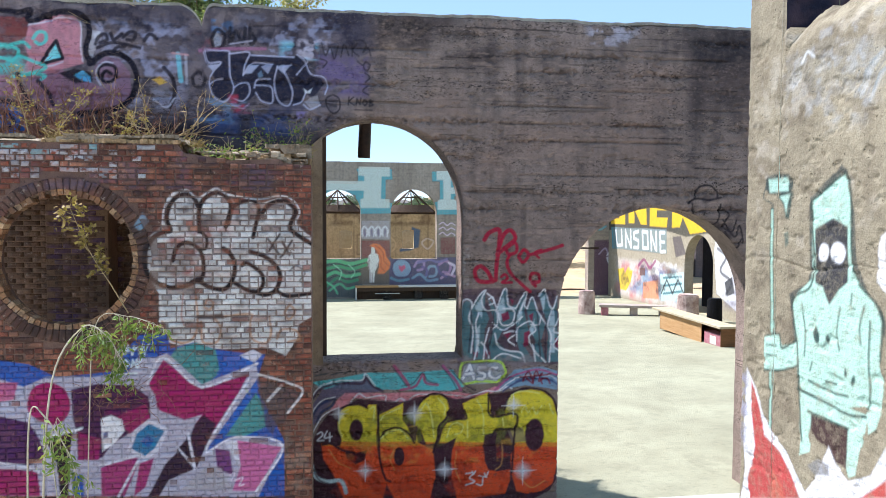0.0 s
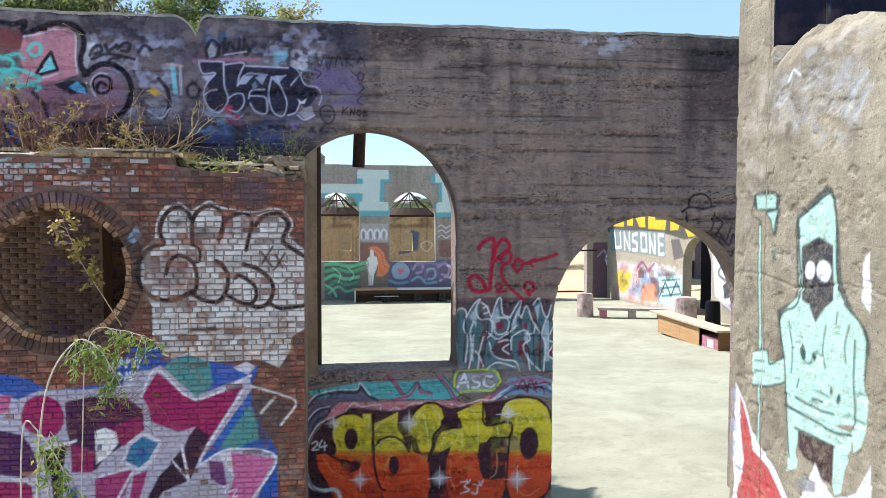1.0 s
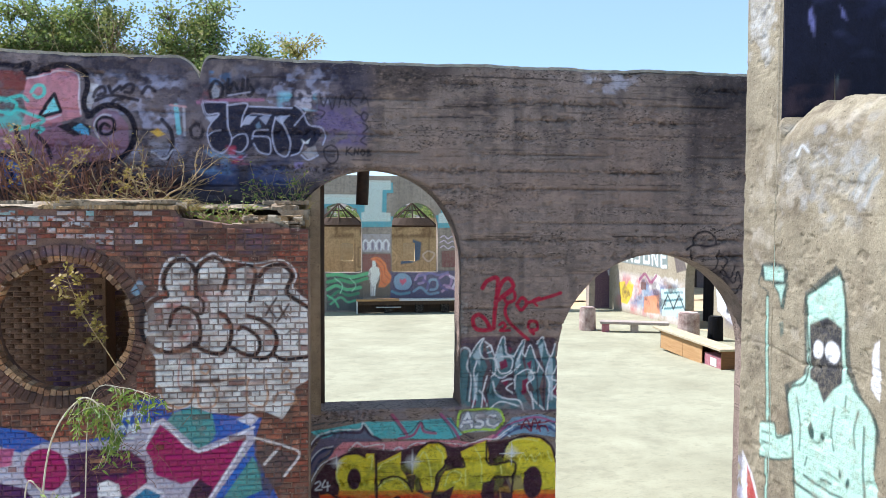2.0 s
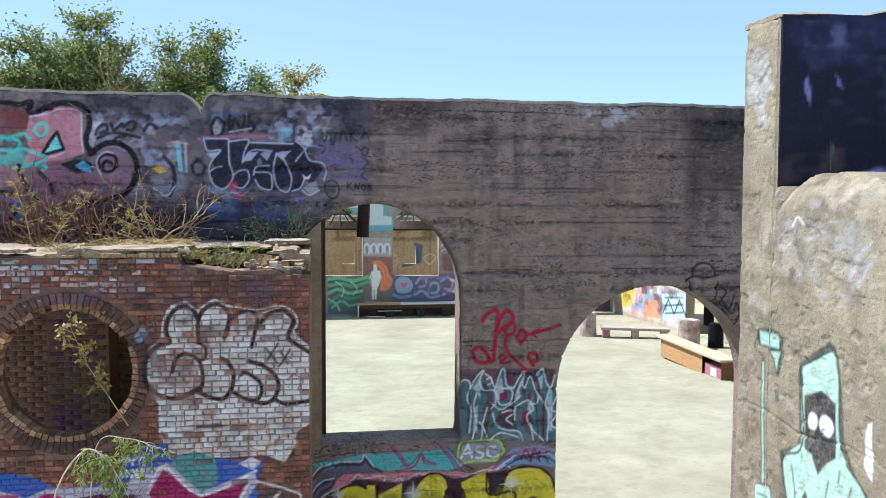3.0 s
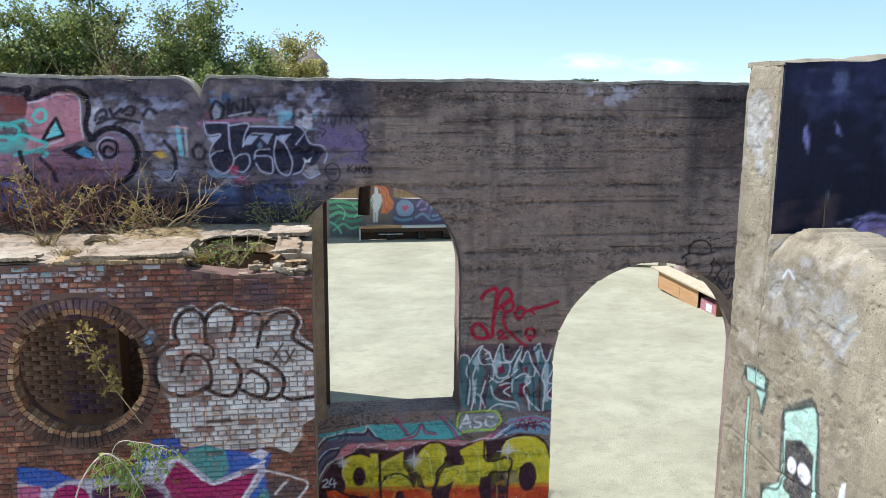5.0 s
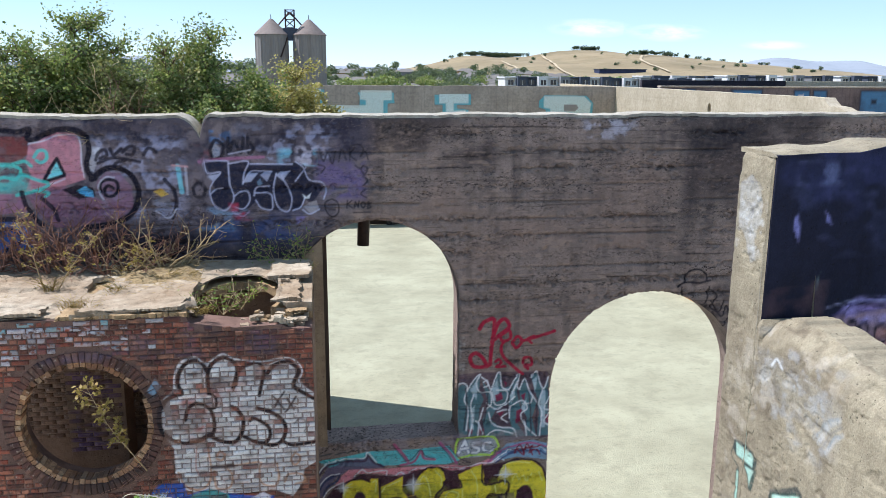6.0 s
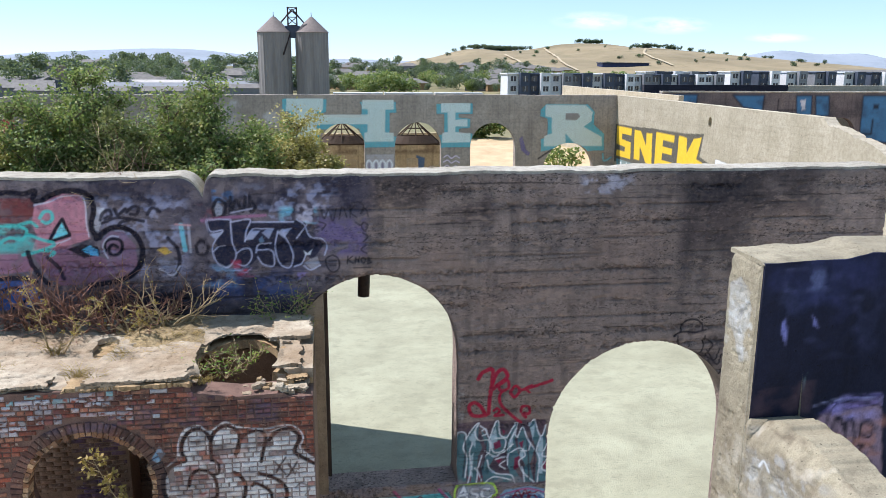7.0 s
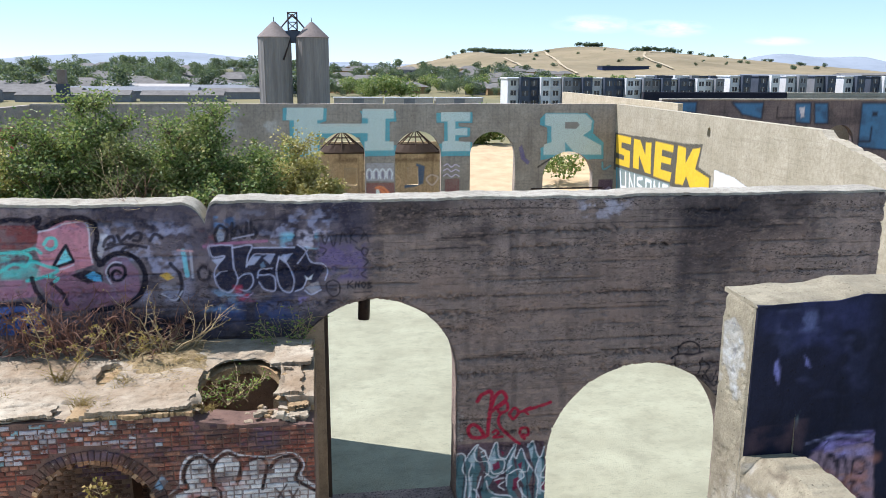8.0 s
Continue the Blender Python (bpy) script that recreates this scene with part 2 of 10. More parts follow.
def concrete(name, dark, light, stain, boards=0.0, streaks=0.5, paint=True, bump=0.5, fade=0.55, grain=0.3, pitted=0.0):
    """Weathered cast concrete, with spray paint where its layer covers it."""
    k = Nodes(name)
    col = k.mix(k.noise(0.7, 5, 0.55), dark, light)
    col = k.mix(k.math("MULTIPLY", k.noise(6.5, 5, 0.6, lo=0.4, hi=0.68), 0.5), col, stain)
    run = k.noise(1.7, 4, 0.55, (2.6, 2.6, 0.16), 0.52, 0.74)
    col = k.mix(k.math("MULTIPLY", run, streaks), col, tuple(c * 0.5 for c in stain))
    grit = k.noise(75, 3, 0.6, lo=0.3, hi=0.7)
    col = k.mix(grain, col, k.mix(grit, (0.2, 0.2, 0.2), (0.8, 0.8, 0.8)), "OVERLAY")
    hole = k.noise(34, 3, 0.55, lo=0.655, hi=0.70)
    col = k.mix(k.math("MULTIPLY", hole, 0.75), col, tuple(c * 0.3 for c in dark))
    height = k.math("SUBTRACT", k.math("ADD", k.math("MULTIPLY", grit, 0.25), k.noise(16, 4, 0.6)), k.math("MULTIPLY", hole, 1.2))
    if boards:
        board = k.noise(1.0, 3, 0.5, (0.25, 0.25, 11.0), 0.56, 0.66)
        col = k.mix(k.math("MULTIPLY", board, min(0.35 * boards, 0.5)), col, tuple(c * 0.55 for c in dark))
        height = k.math("SUBTRACT", height, k.math("MULTIPLY", board, 0.5 * boards))
    if paint:
        a = k.n("Attribute")
        a.attribute_name = "paint"
        worn = k.noise(14, 6, 0.72, lo=0.3, hi=0.55)
        cover = k.math("MULTIPLY", a.outputs["Alpha"], k.math("ADD", k.math("MULTIPLY", worn, fade), 1.0 - fade))
        tint = k.mix(0.2, a.outputs["Color"], k.mix(k.noise(5, 5, 0.6), (0.3, 0.3, 0.3), (0.7, 0.7, 0.7)), "OVERLAY")
        col = k.mix(cover, col, tint)
    if pitted:
        # broken-out grains in bands along the lifts: pits darkened in the colour too, with paler chipped edges
        band = k.math("MULTIPLY", k.noise(1.0, 4, 0.55, (0.6, 0.6, 4.6), 0.44, 0.60), k.math("SUBTRACT", 1.0, k.math("MULTIPLY", cover, 0.75)))
        chip = k.math("MULTIPLY", k.noise(1.0, 4, 0.6, (17, 17, 44), 0.58, 0.64), band)
        col = k.mix(k.math("MULTIPLY", chip, 0.5), col, tuple(c * 1.35 for c in light))
        pit = k.math("MULTIPLY", k.noise(1.0, 5, 0.68, (21, 21, 40), 0.55, 0.60), k.math("ADD", k.math("MULTIPLY", band, 0.9), 0.08))
        col = k.mix(k.math("MULTIPLY", pit, pitted), col, tuple(c * 0.14 for c in dark))
        crack = k.math("MULTIPLY", k.noise(1.0, 4, 0.55, (1.3, 1.3, 40), 0.61, 0.64), k.noise(1.0, 2, 0.5, (0.5, 0.5, 3.0), 0.5, 0.6))
        col = k.mix(k.math("MULTIPLY", crack, 0.35), col, tuple(c * 0.12 for c in dark))
        height = k.math("SUBTRACT", height, k.math("MULTIPLY", k.math("ADD", pit, crack), 1.5))
    return k.done(col, 0.88, k.bump(height, bump, 0.010))


CONC_WALL = concrete("dark_board_marked_concrete", lin(136, 119, 108), lin(160, 140, 127), lin(109, 96, 88), boards=0.35, streaks=0.35, bump=0.7, fade=0.2, grain=0.3, pitted=0.9)
JAMB = concrete("brown_jamb_concrete", lin(146, 124, 98), lin(172, 148, 118), lin(110, 92, 74), boards=0.2, streaks=0.5, paint=False)
CONC_PALE = concrete("pale_weathered_concrete", lin(130, 121, 100), lin(155, 146, 122), lin(109, 99, 82), streaks=0.25, boards=0.5, bump=0.6)
CONC_FAR = concrete("grey_far_concrete", lin(142, 131, 118), lin(174, 161, 145), lin(120, 110, 101), boards=0.5, streaks=0.4, fade=0.6, grain=0.08)
# darker copy of the far concrete, with the rear wall's shade in its colour
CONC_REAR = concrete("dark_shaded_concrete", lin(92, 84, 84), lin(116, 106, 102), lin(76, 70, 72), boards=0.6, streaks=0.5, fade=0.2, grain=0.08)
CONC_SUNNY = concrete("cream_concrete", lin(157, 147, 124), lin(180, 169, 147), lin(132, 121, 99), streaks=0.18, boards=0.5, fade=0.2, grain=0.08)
# paler than the walls below: brightness of the sunlit tops put into the colour
CAP = concrete("sun_brightened_weathered_cap", lin(148, 141, 125), lin(176, 169, 153), lin(109, 100, 88), streaks=0.0, paint=False, bump=0.9)
CONC_NAVY = concrete("dark_painted_concrete", lin(21, 23, 40), lin(30, 33, 54), lin(15, 16, 28), streaks=0.4, fade=0.45)
LEDGE = concrete("broken_ledge_concrete", lin(132, 109, 81), lin(190, 179, 157), lin(109, 88, 65), streaks=0.0, bump=0.9, paint=False)


def brick_material(name, a, b, c, random_by_object):
    k = Nodes(name)
    if random_by_object:
        r = k.n("ObjectInfo").outputs["Random"]
    else:
        r = k.island
    ramp = k.n("ValToRGB")
    e = ramp.color_ramp.elements
    e[0].color, e[1].color = (*a, 1), (*c, 1)
    mid = ramp.color_ramp.elements.new(0.5)
    mid.color = (*b, 1)
    k.link(r, ramp.inputs["Fac"])
    col = k.mix(k.math("MULTIPLY", k.noise(25, 5, 0.7), 0.5), ramp.outputs["Color"], tuple(x * 0.5 for x in a))
    col = k.mix(k.math("MULTIPLY", k.noise(1.6, 5, 0.6, lo=0.42, hi=0.66), 0.65), col, lin(66, 55, 48))
    col = k.mix(k.math("MULTIPLY", k.noise(9, 6, 0.75, lo=0.5, hi=0.62), 0.7), col, lin(72, 58, 50))
    col = k.mix(k.math("MULTIPLY", k.noise(13, 5, 0.75, lo=0.58, hi=0.66), 0.6), col, lin(176, 160, 142))
    col = k.mix(k.math("MULTIPLY", k.noise(5.5, 6, 0.7, lo=0.5, hi=0.64), 0.55), col, lin(112, 88, 74))
    at = k.n("Attribute")
    at.attribute_name = "paint"
    worn = k.noise(22, 6, 0.75, lo=0.28, hi=0.5)
    cover = k.math("MULTIPLY", at.outputs["Alpha"], k.math("ADD", k.math("MULTIPLY", worn, 0.5), 0.5))
    col = k.mix(cover, col, at.outputs["Color"])
    height = k.math("ADD", k.noise(60, 4, 0.7), k.noise(14, 4, 0.6))
    return k.done(col, 0.9, k.bump(height, 0.5, 0.006))


BRICK_A = brick_material("red_brick", lin(106, 68, 56), lin(168, 90, 68), lin(196, 138, 108), True)
BRICK_B = brick_material("red_brickwork", lin(106, 68, 56), lin(168, 90, 68), lin(196, 138, 108), False)
RING = brick_material("sooty_ring_brick", lin(90, 62, 56), lin(124, 82, 68), lin(150, 112, 94), True)
# lighter than the ring bricks: bounced light on the reveal put into the colour
REVEAL = brick_material("bounce_lit_reveal_brick", lin(150, 104, 70), lin(190, 142, 100), lin(222, 184, 140), True)
LINING = concrete("crumbling_old_render", lin(98, 78, 62), lin(138, 114, 90), lin(64, 50, 42), streaks=0.2, bump=1.0, fade=0.4)
MORTAR = concrete("lime_mortar", lin(104, 80, 68), lin(132, 104, 90), lin(72, 56, 50), streaks=0.1, fade=0.4)
MORTAR_BARE = concrete("bare_sooty_mortar", lin(132, 106, 84), lin(146, 120, 96), lin(112, 90, 72), streaks=0.1, paint=False)
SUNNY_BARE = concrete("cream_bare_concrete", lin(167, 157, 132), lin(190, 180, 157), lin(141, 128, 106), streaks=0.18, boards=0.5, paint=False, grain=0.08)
NAVY_BARE = concrete("near_black_concrete", lin(35, 35, 42), lin(53, 51, 58), lin(26, 26, 32), streaks=0.3, paint=False)


def plain(name, a, b, scale=6.0, rough=0.8, metal=0.0, stretch=(1, 1, 1), bump=0.2, spec=0.3):
    k = Nodes(name)
    col = k.mix(k.noise(scale, 5, 0.6, stretch), a, b)
    col = k.mix(k.math("MULTIPLY", k.noise(scale * 6, 4, 0.7, stretch, 0.45, 0.75), 0.4), col, tuple(c * 0.5 for c in a))
    return k.done(col, rough, k.bump(k.noise(scale * 5, 5, 0.7, stretch), bump, 0.01), metal, spec)


WOOD = plain("weathered_plywood", lin(164, 125, 81), lin(187, 151, 106), 5, 0.7, stretch=(0.3, 0.3, 5))
WOOD_PALE = plain("pale_worn_wood", lin(164, 150, 121), lin(188, 176, 148), 5, 0.7)
WOOD_DARK = plain("dark_timber", lin(58, 46, 38), lin(84, 68, 54), 5, 0.85, stretch=(5, 5, 0.4))
STEEL = plain("rusty_dark_steel", lin(48, 42, 40), lin(76, 58, 48), 9, 0.6, 0.5)
TWIG = plain("dry_twig", lin(155, 132, 95), lin(188, 167, 128), 20, 0.9)
TWIG_RED = plain("reddish_dead_twig", lin(112, 80, 68), lin(158, 120, 98), 20, 0.9)
BARK = plain("grey_bark", lin(86, 74, 62), lin(120, 104, 86), 12, 0.9)


def leaf_material(name, a, b, c):
    k = Nodes(name)
    ramp = k.n("ValToRGB")
    e = ramp.color_ramp.elements
    e[0].color, e[1].color = (*a, 1), (*c, 1)
    m = ramp.color_ramp.elements.new(0.55)
    m.color = (*b, 1)
    k.link(k.island, ramp.inputs["Fac"])
    col = k.mix(k.math("MULTIPLY", k.noise(0.9, 4, 0.6), 0.55), ramp.outputs["Color"], tuple(0.6 * x for x in b))
    k.done(col, 0.55, None, 0.0, 0.35)
    tr = k.n("BsdfTranslucent")
    k.link(k.mix(0.5, col, (0.28, 0.33, 0.06)), tr.inputs["Color"])
    mx = k.n("MixShader", Fac=0.4)
    k.link(k.bsdf.outputs[0], mx.inputs[1])
    k.link(tr.outputs[0], mx.inputs[2])
    k.link(mx.outputs[0], k.t.nodes["Material Output"].inputs["Surface"])
    return k.m


LEAF = leaf_material("green_leaves", lin(72, 101, 54), lin(118, 138, 76), lin(186, 184, 120))
LEAF_YELLOW = leaf_material("yellowing_leaves", lin(151, 141, 77), lin(190, 174, 100), lin(211, 195, 141))
LEAF_BRIGHT = leaf_material("fresh_leaves", lin(99, 132, 53), lin(132, 160, 74), lin(183, 181, 84))
# blued and greyed leaves: distance haze put into the leaf colour
LEAF_FAR = leaf_material("haze_blued_foliage", lin(62, 81, 76), lin(81, 100, 86), lin(109, 121, 99))
LEAF_MIX = leaf_material("mixed_green_leaves", lin(88, 106, 58), lin(136, 140, 84), lin(194, 180, 124))
DRY = leaf_material("dry_seed_heads", lin(144, 118, 62), lin(176, 148, 81), lin(195, 172, 109))


def ground_material():
    k = Nodes("dry_ground")
    far = k.mix(k.noise(0.02, 6, 0.6), lin(132, 120, 84), lin(99, 99, 70))
    near = k.mix(k.noise(0.6, 6, 0.6), lin(172, 146, 111), lin(195, 172, 136))
    sep = k.n("SeparateXYZ")
    k.link(k.pos, sep.inputs[0])
    r = k.n("MapRange")
    r.inputs["From Min"].default_value, r.inputs["From Max"].default_value = 80, 120
    k.link(sep.outputs["Y"], r.inputs["Value"])
    col = k.mix(r.outputs["Result"], near, far)
    return k.done(col, 0.95, k.bump(k.noise(8, 5, 0.7), 0.4, 0.03))


def plaza_material():
    k = Nodes("worn_plaza_concrete")
    col = k.mix(k.noise(0.35, 6, 0.6), lin(142, 139, 115), lin(166, 164, 138))
    col = k.mix(k.math("MULTIPLY", k.noise(1.3, 7, 0.72, (1, 1.3, 1), 0.46, 0.7), 0.32), col, lin(107, 105, 86))
    col = k.mix(k.math("MULTIPLY", k.noise(0.9, 7, 0.75, lo=0.54, hi=0.62), 0.3), col, lin(120, 117, 97))
    col = k.mix(k.math("MULTIPLY", k.noise(26, 4, 0.8, lo=0.56, hi=0.7), 0.6), col, lin(99, 99, 81))
    col = k.mix(k.math("MULTIPLY", k.noise(7, 6, 0.8, (0.7, 1.6, 1), lo=0.57, hi=0.64), 0.45), col, lin(107, 106, 86))
    return k.done(col, 0.92, k.bump(k.noise(30, 5, 0.75), 0.5, 0.02))


GROUND = ground_material()
PLAZA = plaza_material()
PLAZA_BOUNCE = plain("pale_bounce_concrete", lin(172, 169, 158), lin(195, 192, 181), 0.6, 0.95)
WHITE = plain("white_render", lin(199, 199, 197), lin(211, 211, 209), 0.3, 0.8)
SLATE = plain("slate_grey_cladding", lin(58, 65, 77), lin(74, 81, 93), 0.3, 0.8)
GREY = plain("mid_grey_cladding", lin(113, 114, 116), lin(128, 130, 132), 0.3, 0.8)
GLASS = plain("dark_window_glass", lin(28, 34, 44), lin(40, 48, 60), 0.5, 0.15, 0.0, spec=0.6)
SILO = plain("corrugated_grey_steel", lin(123, 118, 114), lin(148, 143, 137), 0.25, 0.75, 0.1, (6, 6, 0.3))
CONE = plain("rusty_cone_roof", lin(109, 97, 90), lin(132, 120, 111), 0.4, 0.8)
ROOF = plain("shingle_roof", lin(99, 95, 90), lin(123, 118, 111), 0.5, 0.9)
TAN = plain("tan_stained_render", lin(132, 106, 72), lin(155, 128, 92), 0.6, 0.9, stretch=(1, 1, 0.4))
def hill_material():
    k = Nodes("dry_grass_hill")
    col = k.mix(k.noise(0.008, 6, 0.6), lin(114, 102, 76), lin(148, 132, 102))
    col = k.mix(k.math("MULTIPLY", k.noise(0.03, 6, 0.7, lo=0.5, hi=0.65), 0.6), col, lin(116, 107, 77))
    col = k.mix(k.math("MULTIPLY", k.noise(0.05, 6, 0.75, lo=0.56, hi=0.64), 0.5), col, lin(99, 88, 65))
    return k.done(col, 0.95)


HILL = hill_material()
TRACK = plain("pale_dirt_track", lin(162, 146, 116), lin(181, 165, 136), 0.05, 0.95)
# aerial haze is not rendered; its blue-grey sits in this base colour
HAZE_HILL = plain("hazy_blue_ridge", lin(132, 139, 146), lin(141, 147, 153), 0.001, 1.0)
TAN_WALL = concrete("tan_stained_wall", lin(192, 172, 132), lin(214, 194, 154), lin(152, 132, 100), streaks=0.6, fade=0.2)
PLY_END = plain("brown_plywood", lin(99, 67, 39), lin(123, 86, 53), 5, 0.7, stretch=(0.5, 0.5, 4))
PINK = plain("pink_painted_block", lin(150, 84, 92), lin(181, 132, 137), 7, 0.8)
DRUM = plain("blotched_painted_concrete", lin(116, 88, 82), lin(206, 188, 176), 2.2, 0.85, bump=0.6)
PALE_BLOCK = plain("pale_painted_block", lin(151, 137, 127), lin(176, 164, 153), 3, 0.85)
WHITE_EDGE = plain("white_painted_edge", lin(195, 194, 185), lin(209, 208, 201), 6, 0.6)
NAVY_ROOF = plain("solar_navy_panels", lin(30, 40, 74), lin(40, 52, 90), 0.4, 0.4)
CAR_WHITE = plain("dusty_white_steel", lin(164, 157, 148), lin(181, 174, 165), 0.6, 0.7)
RUBBLE = concrete("crumbled_mortar", lin(148, 121, 86), lin(180, 155, 116), lin(102, 76, 53), streaks=0.0, paint=False, bump=1.0)
SOOT_BRICK = brick_material("sooty_brickwork", lin(128, 100, 78), lin(142, 112, 88), lin(160, 130, 104), False)
SOIL = plain("dry_straw_soil", lin(125, 106, 74), lin(172, 151, 113), 9, 0.95, bump=0.8)
DRY_STRAW = plain("dry_straw", lin(164, 139, 92), lin(194, 171, 123), 12, 0.9)
PALE_STEM = plain("pale_grey_stem", lin(186, 172, 146), lin(214, 204, 182), 14, 0.8)

# ---- the ground ----
def gz(y):
    """Height of the ground: it falls away gently beyond the wall."""
    return np.interp(y, [13.0, 26.0, 49.5, 120.0, 400.0], [0.12, 0.0, -0.78, -1.2, -1.2])


def town_rise(x, y):
    """The town climbs a low slope on the far left."""
    return np.interp(y, [380.0, 700.0, 760.0, 1000.0], [0.0, 8.96, 8.96, 0.0]) * np.clip((0.36 * y - x) / 60, 0, 1)


def build_ground():
    ys = np.concatenate([np.arange(-40, 60, 2.0), np.geomspace(60, 4800, 70)])
    xs = np.concatenate([-np.geomspace(4000, 30, 30), np.arange(-28, 29, 4.0), np.geomspace(30, 4000, 30)])
    x, y = np.meshgrid(xs, ys)
    z = gz(y) - 0.06 + np.where(y > 50, 0.25 * (fbm(x * 0.05, y * 0.05, 5) - 0.5), 0) + town_rise(x, y)
    idx = np.arange(x.size).reshape(x.shape)
    q = np.stack([idx[:-1, :-1], idx[:-1, 1:], idx[1:, 1:], idx[1:, :-1]], -1).reshape(-1, 4)
    tagged(part("ground", raw_mesh("ground", np.stack([x, y, z], -1).reshape(-1, 3), q), GROUND), "dry pale dirt ground reaching to the hills", "ground", kind="structure")
    x, y = np.meshgrid(np.linspace(-16, 19.2, 90), np.linspace(12.4, 49.6, 95))
    z = gz(y) + 0.02 * (fbm(x * 0.8, y * 0.8, 9) - 0.5)
    n = x.size
    top = np.stack([x, y, z], -1).reshape(-1, 3)
    idx = np.arange(n).reshape(x.shape)
    q = np.stack([idx[:-1, :-1], idx[:-1, 1:], idx[1:, 1:], idx[1:, :-1]], -1).reshape(-1, 4)
    tagged(part("floor", raw_mesh("floor", top, q), PLAZA), "sunlit worn pale concrete floor of a roofless hall", "floor", kind="structure")


build_ground()
# floor out of view, kept pale to bounce sun onto the shaded wall
x, y = np.meshgrid(np.linspace(-30, 30, 60), np.linspace(-14, 12.4, 40))
idx = np.arange(x.size).reshape(x.shape)
q = np.stack([idx[:-1, :-1], idx[:-1, 1:], idx[1:, 1:], idx[1:, :-1]], -1).reshape(-1, 4)
tagged(part("floor", raw_mesh("floor", np.stack([x, y, 0.115 + 0.02 * fbm(x, y, 4)], -1).reshape(-1, 3), q), PLAZA_BOUNCE), "pale floor out of view that bounces light onto the tall wall", "floor", kind="structure")
# added behind the camera: closes the yard and reflects fill onto the main wall
closing = part("wall_bounce", box_mesh(-30.0, 30.0, -14.6, -14.0, -0.2, 8.0, bevel=0.03), SUNNY_BARE)
tagged(closing, "added pale wall out of view that closes the yard and bounces light", "wall", kind="structure")

# ---- the main wall ----
WALL_Y, WALL_TOP = 12.5, 7.85
win = arch_hole(0.98, 4.85, 1.37, 2.5)
door = arch_hole(5.63, 3.20, 1.70, -1.0)


def main_holes(u, v):
    return np.minimum(win(u, v), door(u, v)) + 0.012 * (fbm(u * 6, v * 6, 31) - 0.5)


def main_top(u):
    t = WALL_TOP + 0.07 * (fbm(u * 1.1, u * 0 + 2.2, 4) - 0.5) + 0.025 * (fbm(u * 7, u * 0 + 5.0, 8) - 0.5)
    left = np.clip(1 - (-1.58 - u) / 0.32, 0, 1) * (u <= -1.58)
    right = np.clip(1 - (u + 1.58) / 0.20, 0, 1) * (u > -1.58)
    return t - 0.12 * left - 0.20 * left ** 4 - 0.10 * right ** 2 - 0.22 * right ** 5


def main_relief(u, v):
    """Eroded lift lines and pits, metres into the wall."""
    row = v / 0.27
    near = np.abs(row - np.round(row)) * 0.27
    wob = 0.02 * (fbm(u * 2, np.round(row) * 3.1, 12) - 0.5)
    here = np.clip((fbm(u * 1.4, np.round(row) * 7.3, 11) - 0.44) * 6, 0, 1)
    lift = np.exp(-((near + wob) / 0.012) ** 2) * here
    crumble = np.exp(-((near - 0.01) / 0.05) ** 2) * np.clip((fbm(u * 0.9, np.round(row) * 5.1, 19) - 0.5) * 7, 0, 1) * np.clip((fbm(u * 22, v * 30, 37, 2) - 0.45) * 6, 0, 1)
    pits = np.clip((fbm(u * 9, v * 14, 17) - 0.62) * 8, 0, 1) + 2.4 * crumble
    edge = 0.05 * np.clip(1 - (main_top(u) - v) / 0.07, 0, 1) ** 2
    return 0.045 * lift + 0.022 * pits + 0.012 * (fbm(u * 2.5, v * 6, 23) - 0.5) + edge + 0.03 * np.clip(1 - main_holes(u, v) / 0.05, 0, 1) ** 2


def on_main(u, v, d):
    return np.stack([u, WALL_Y + d, v], -1)


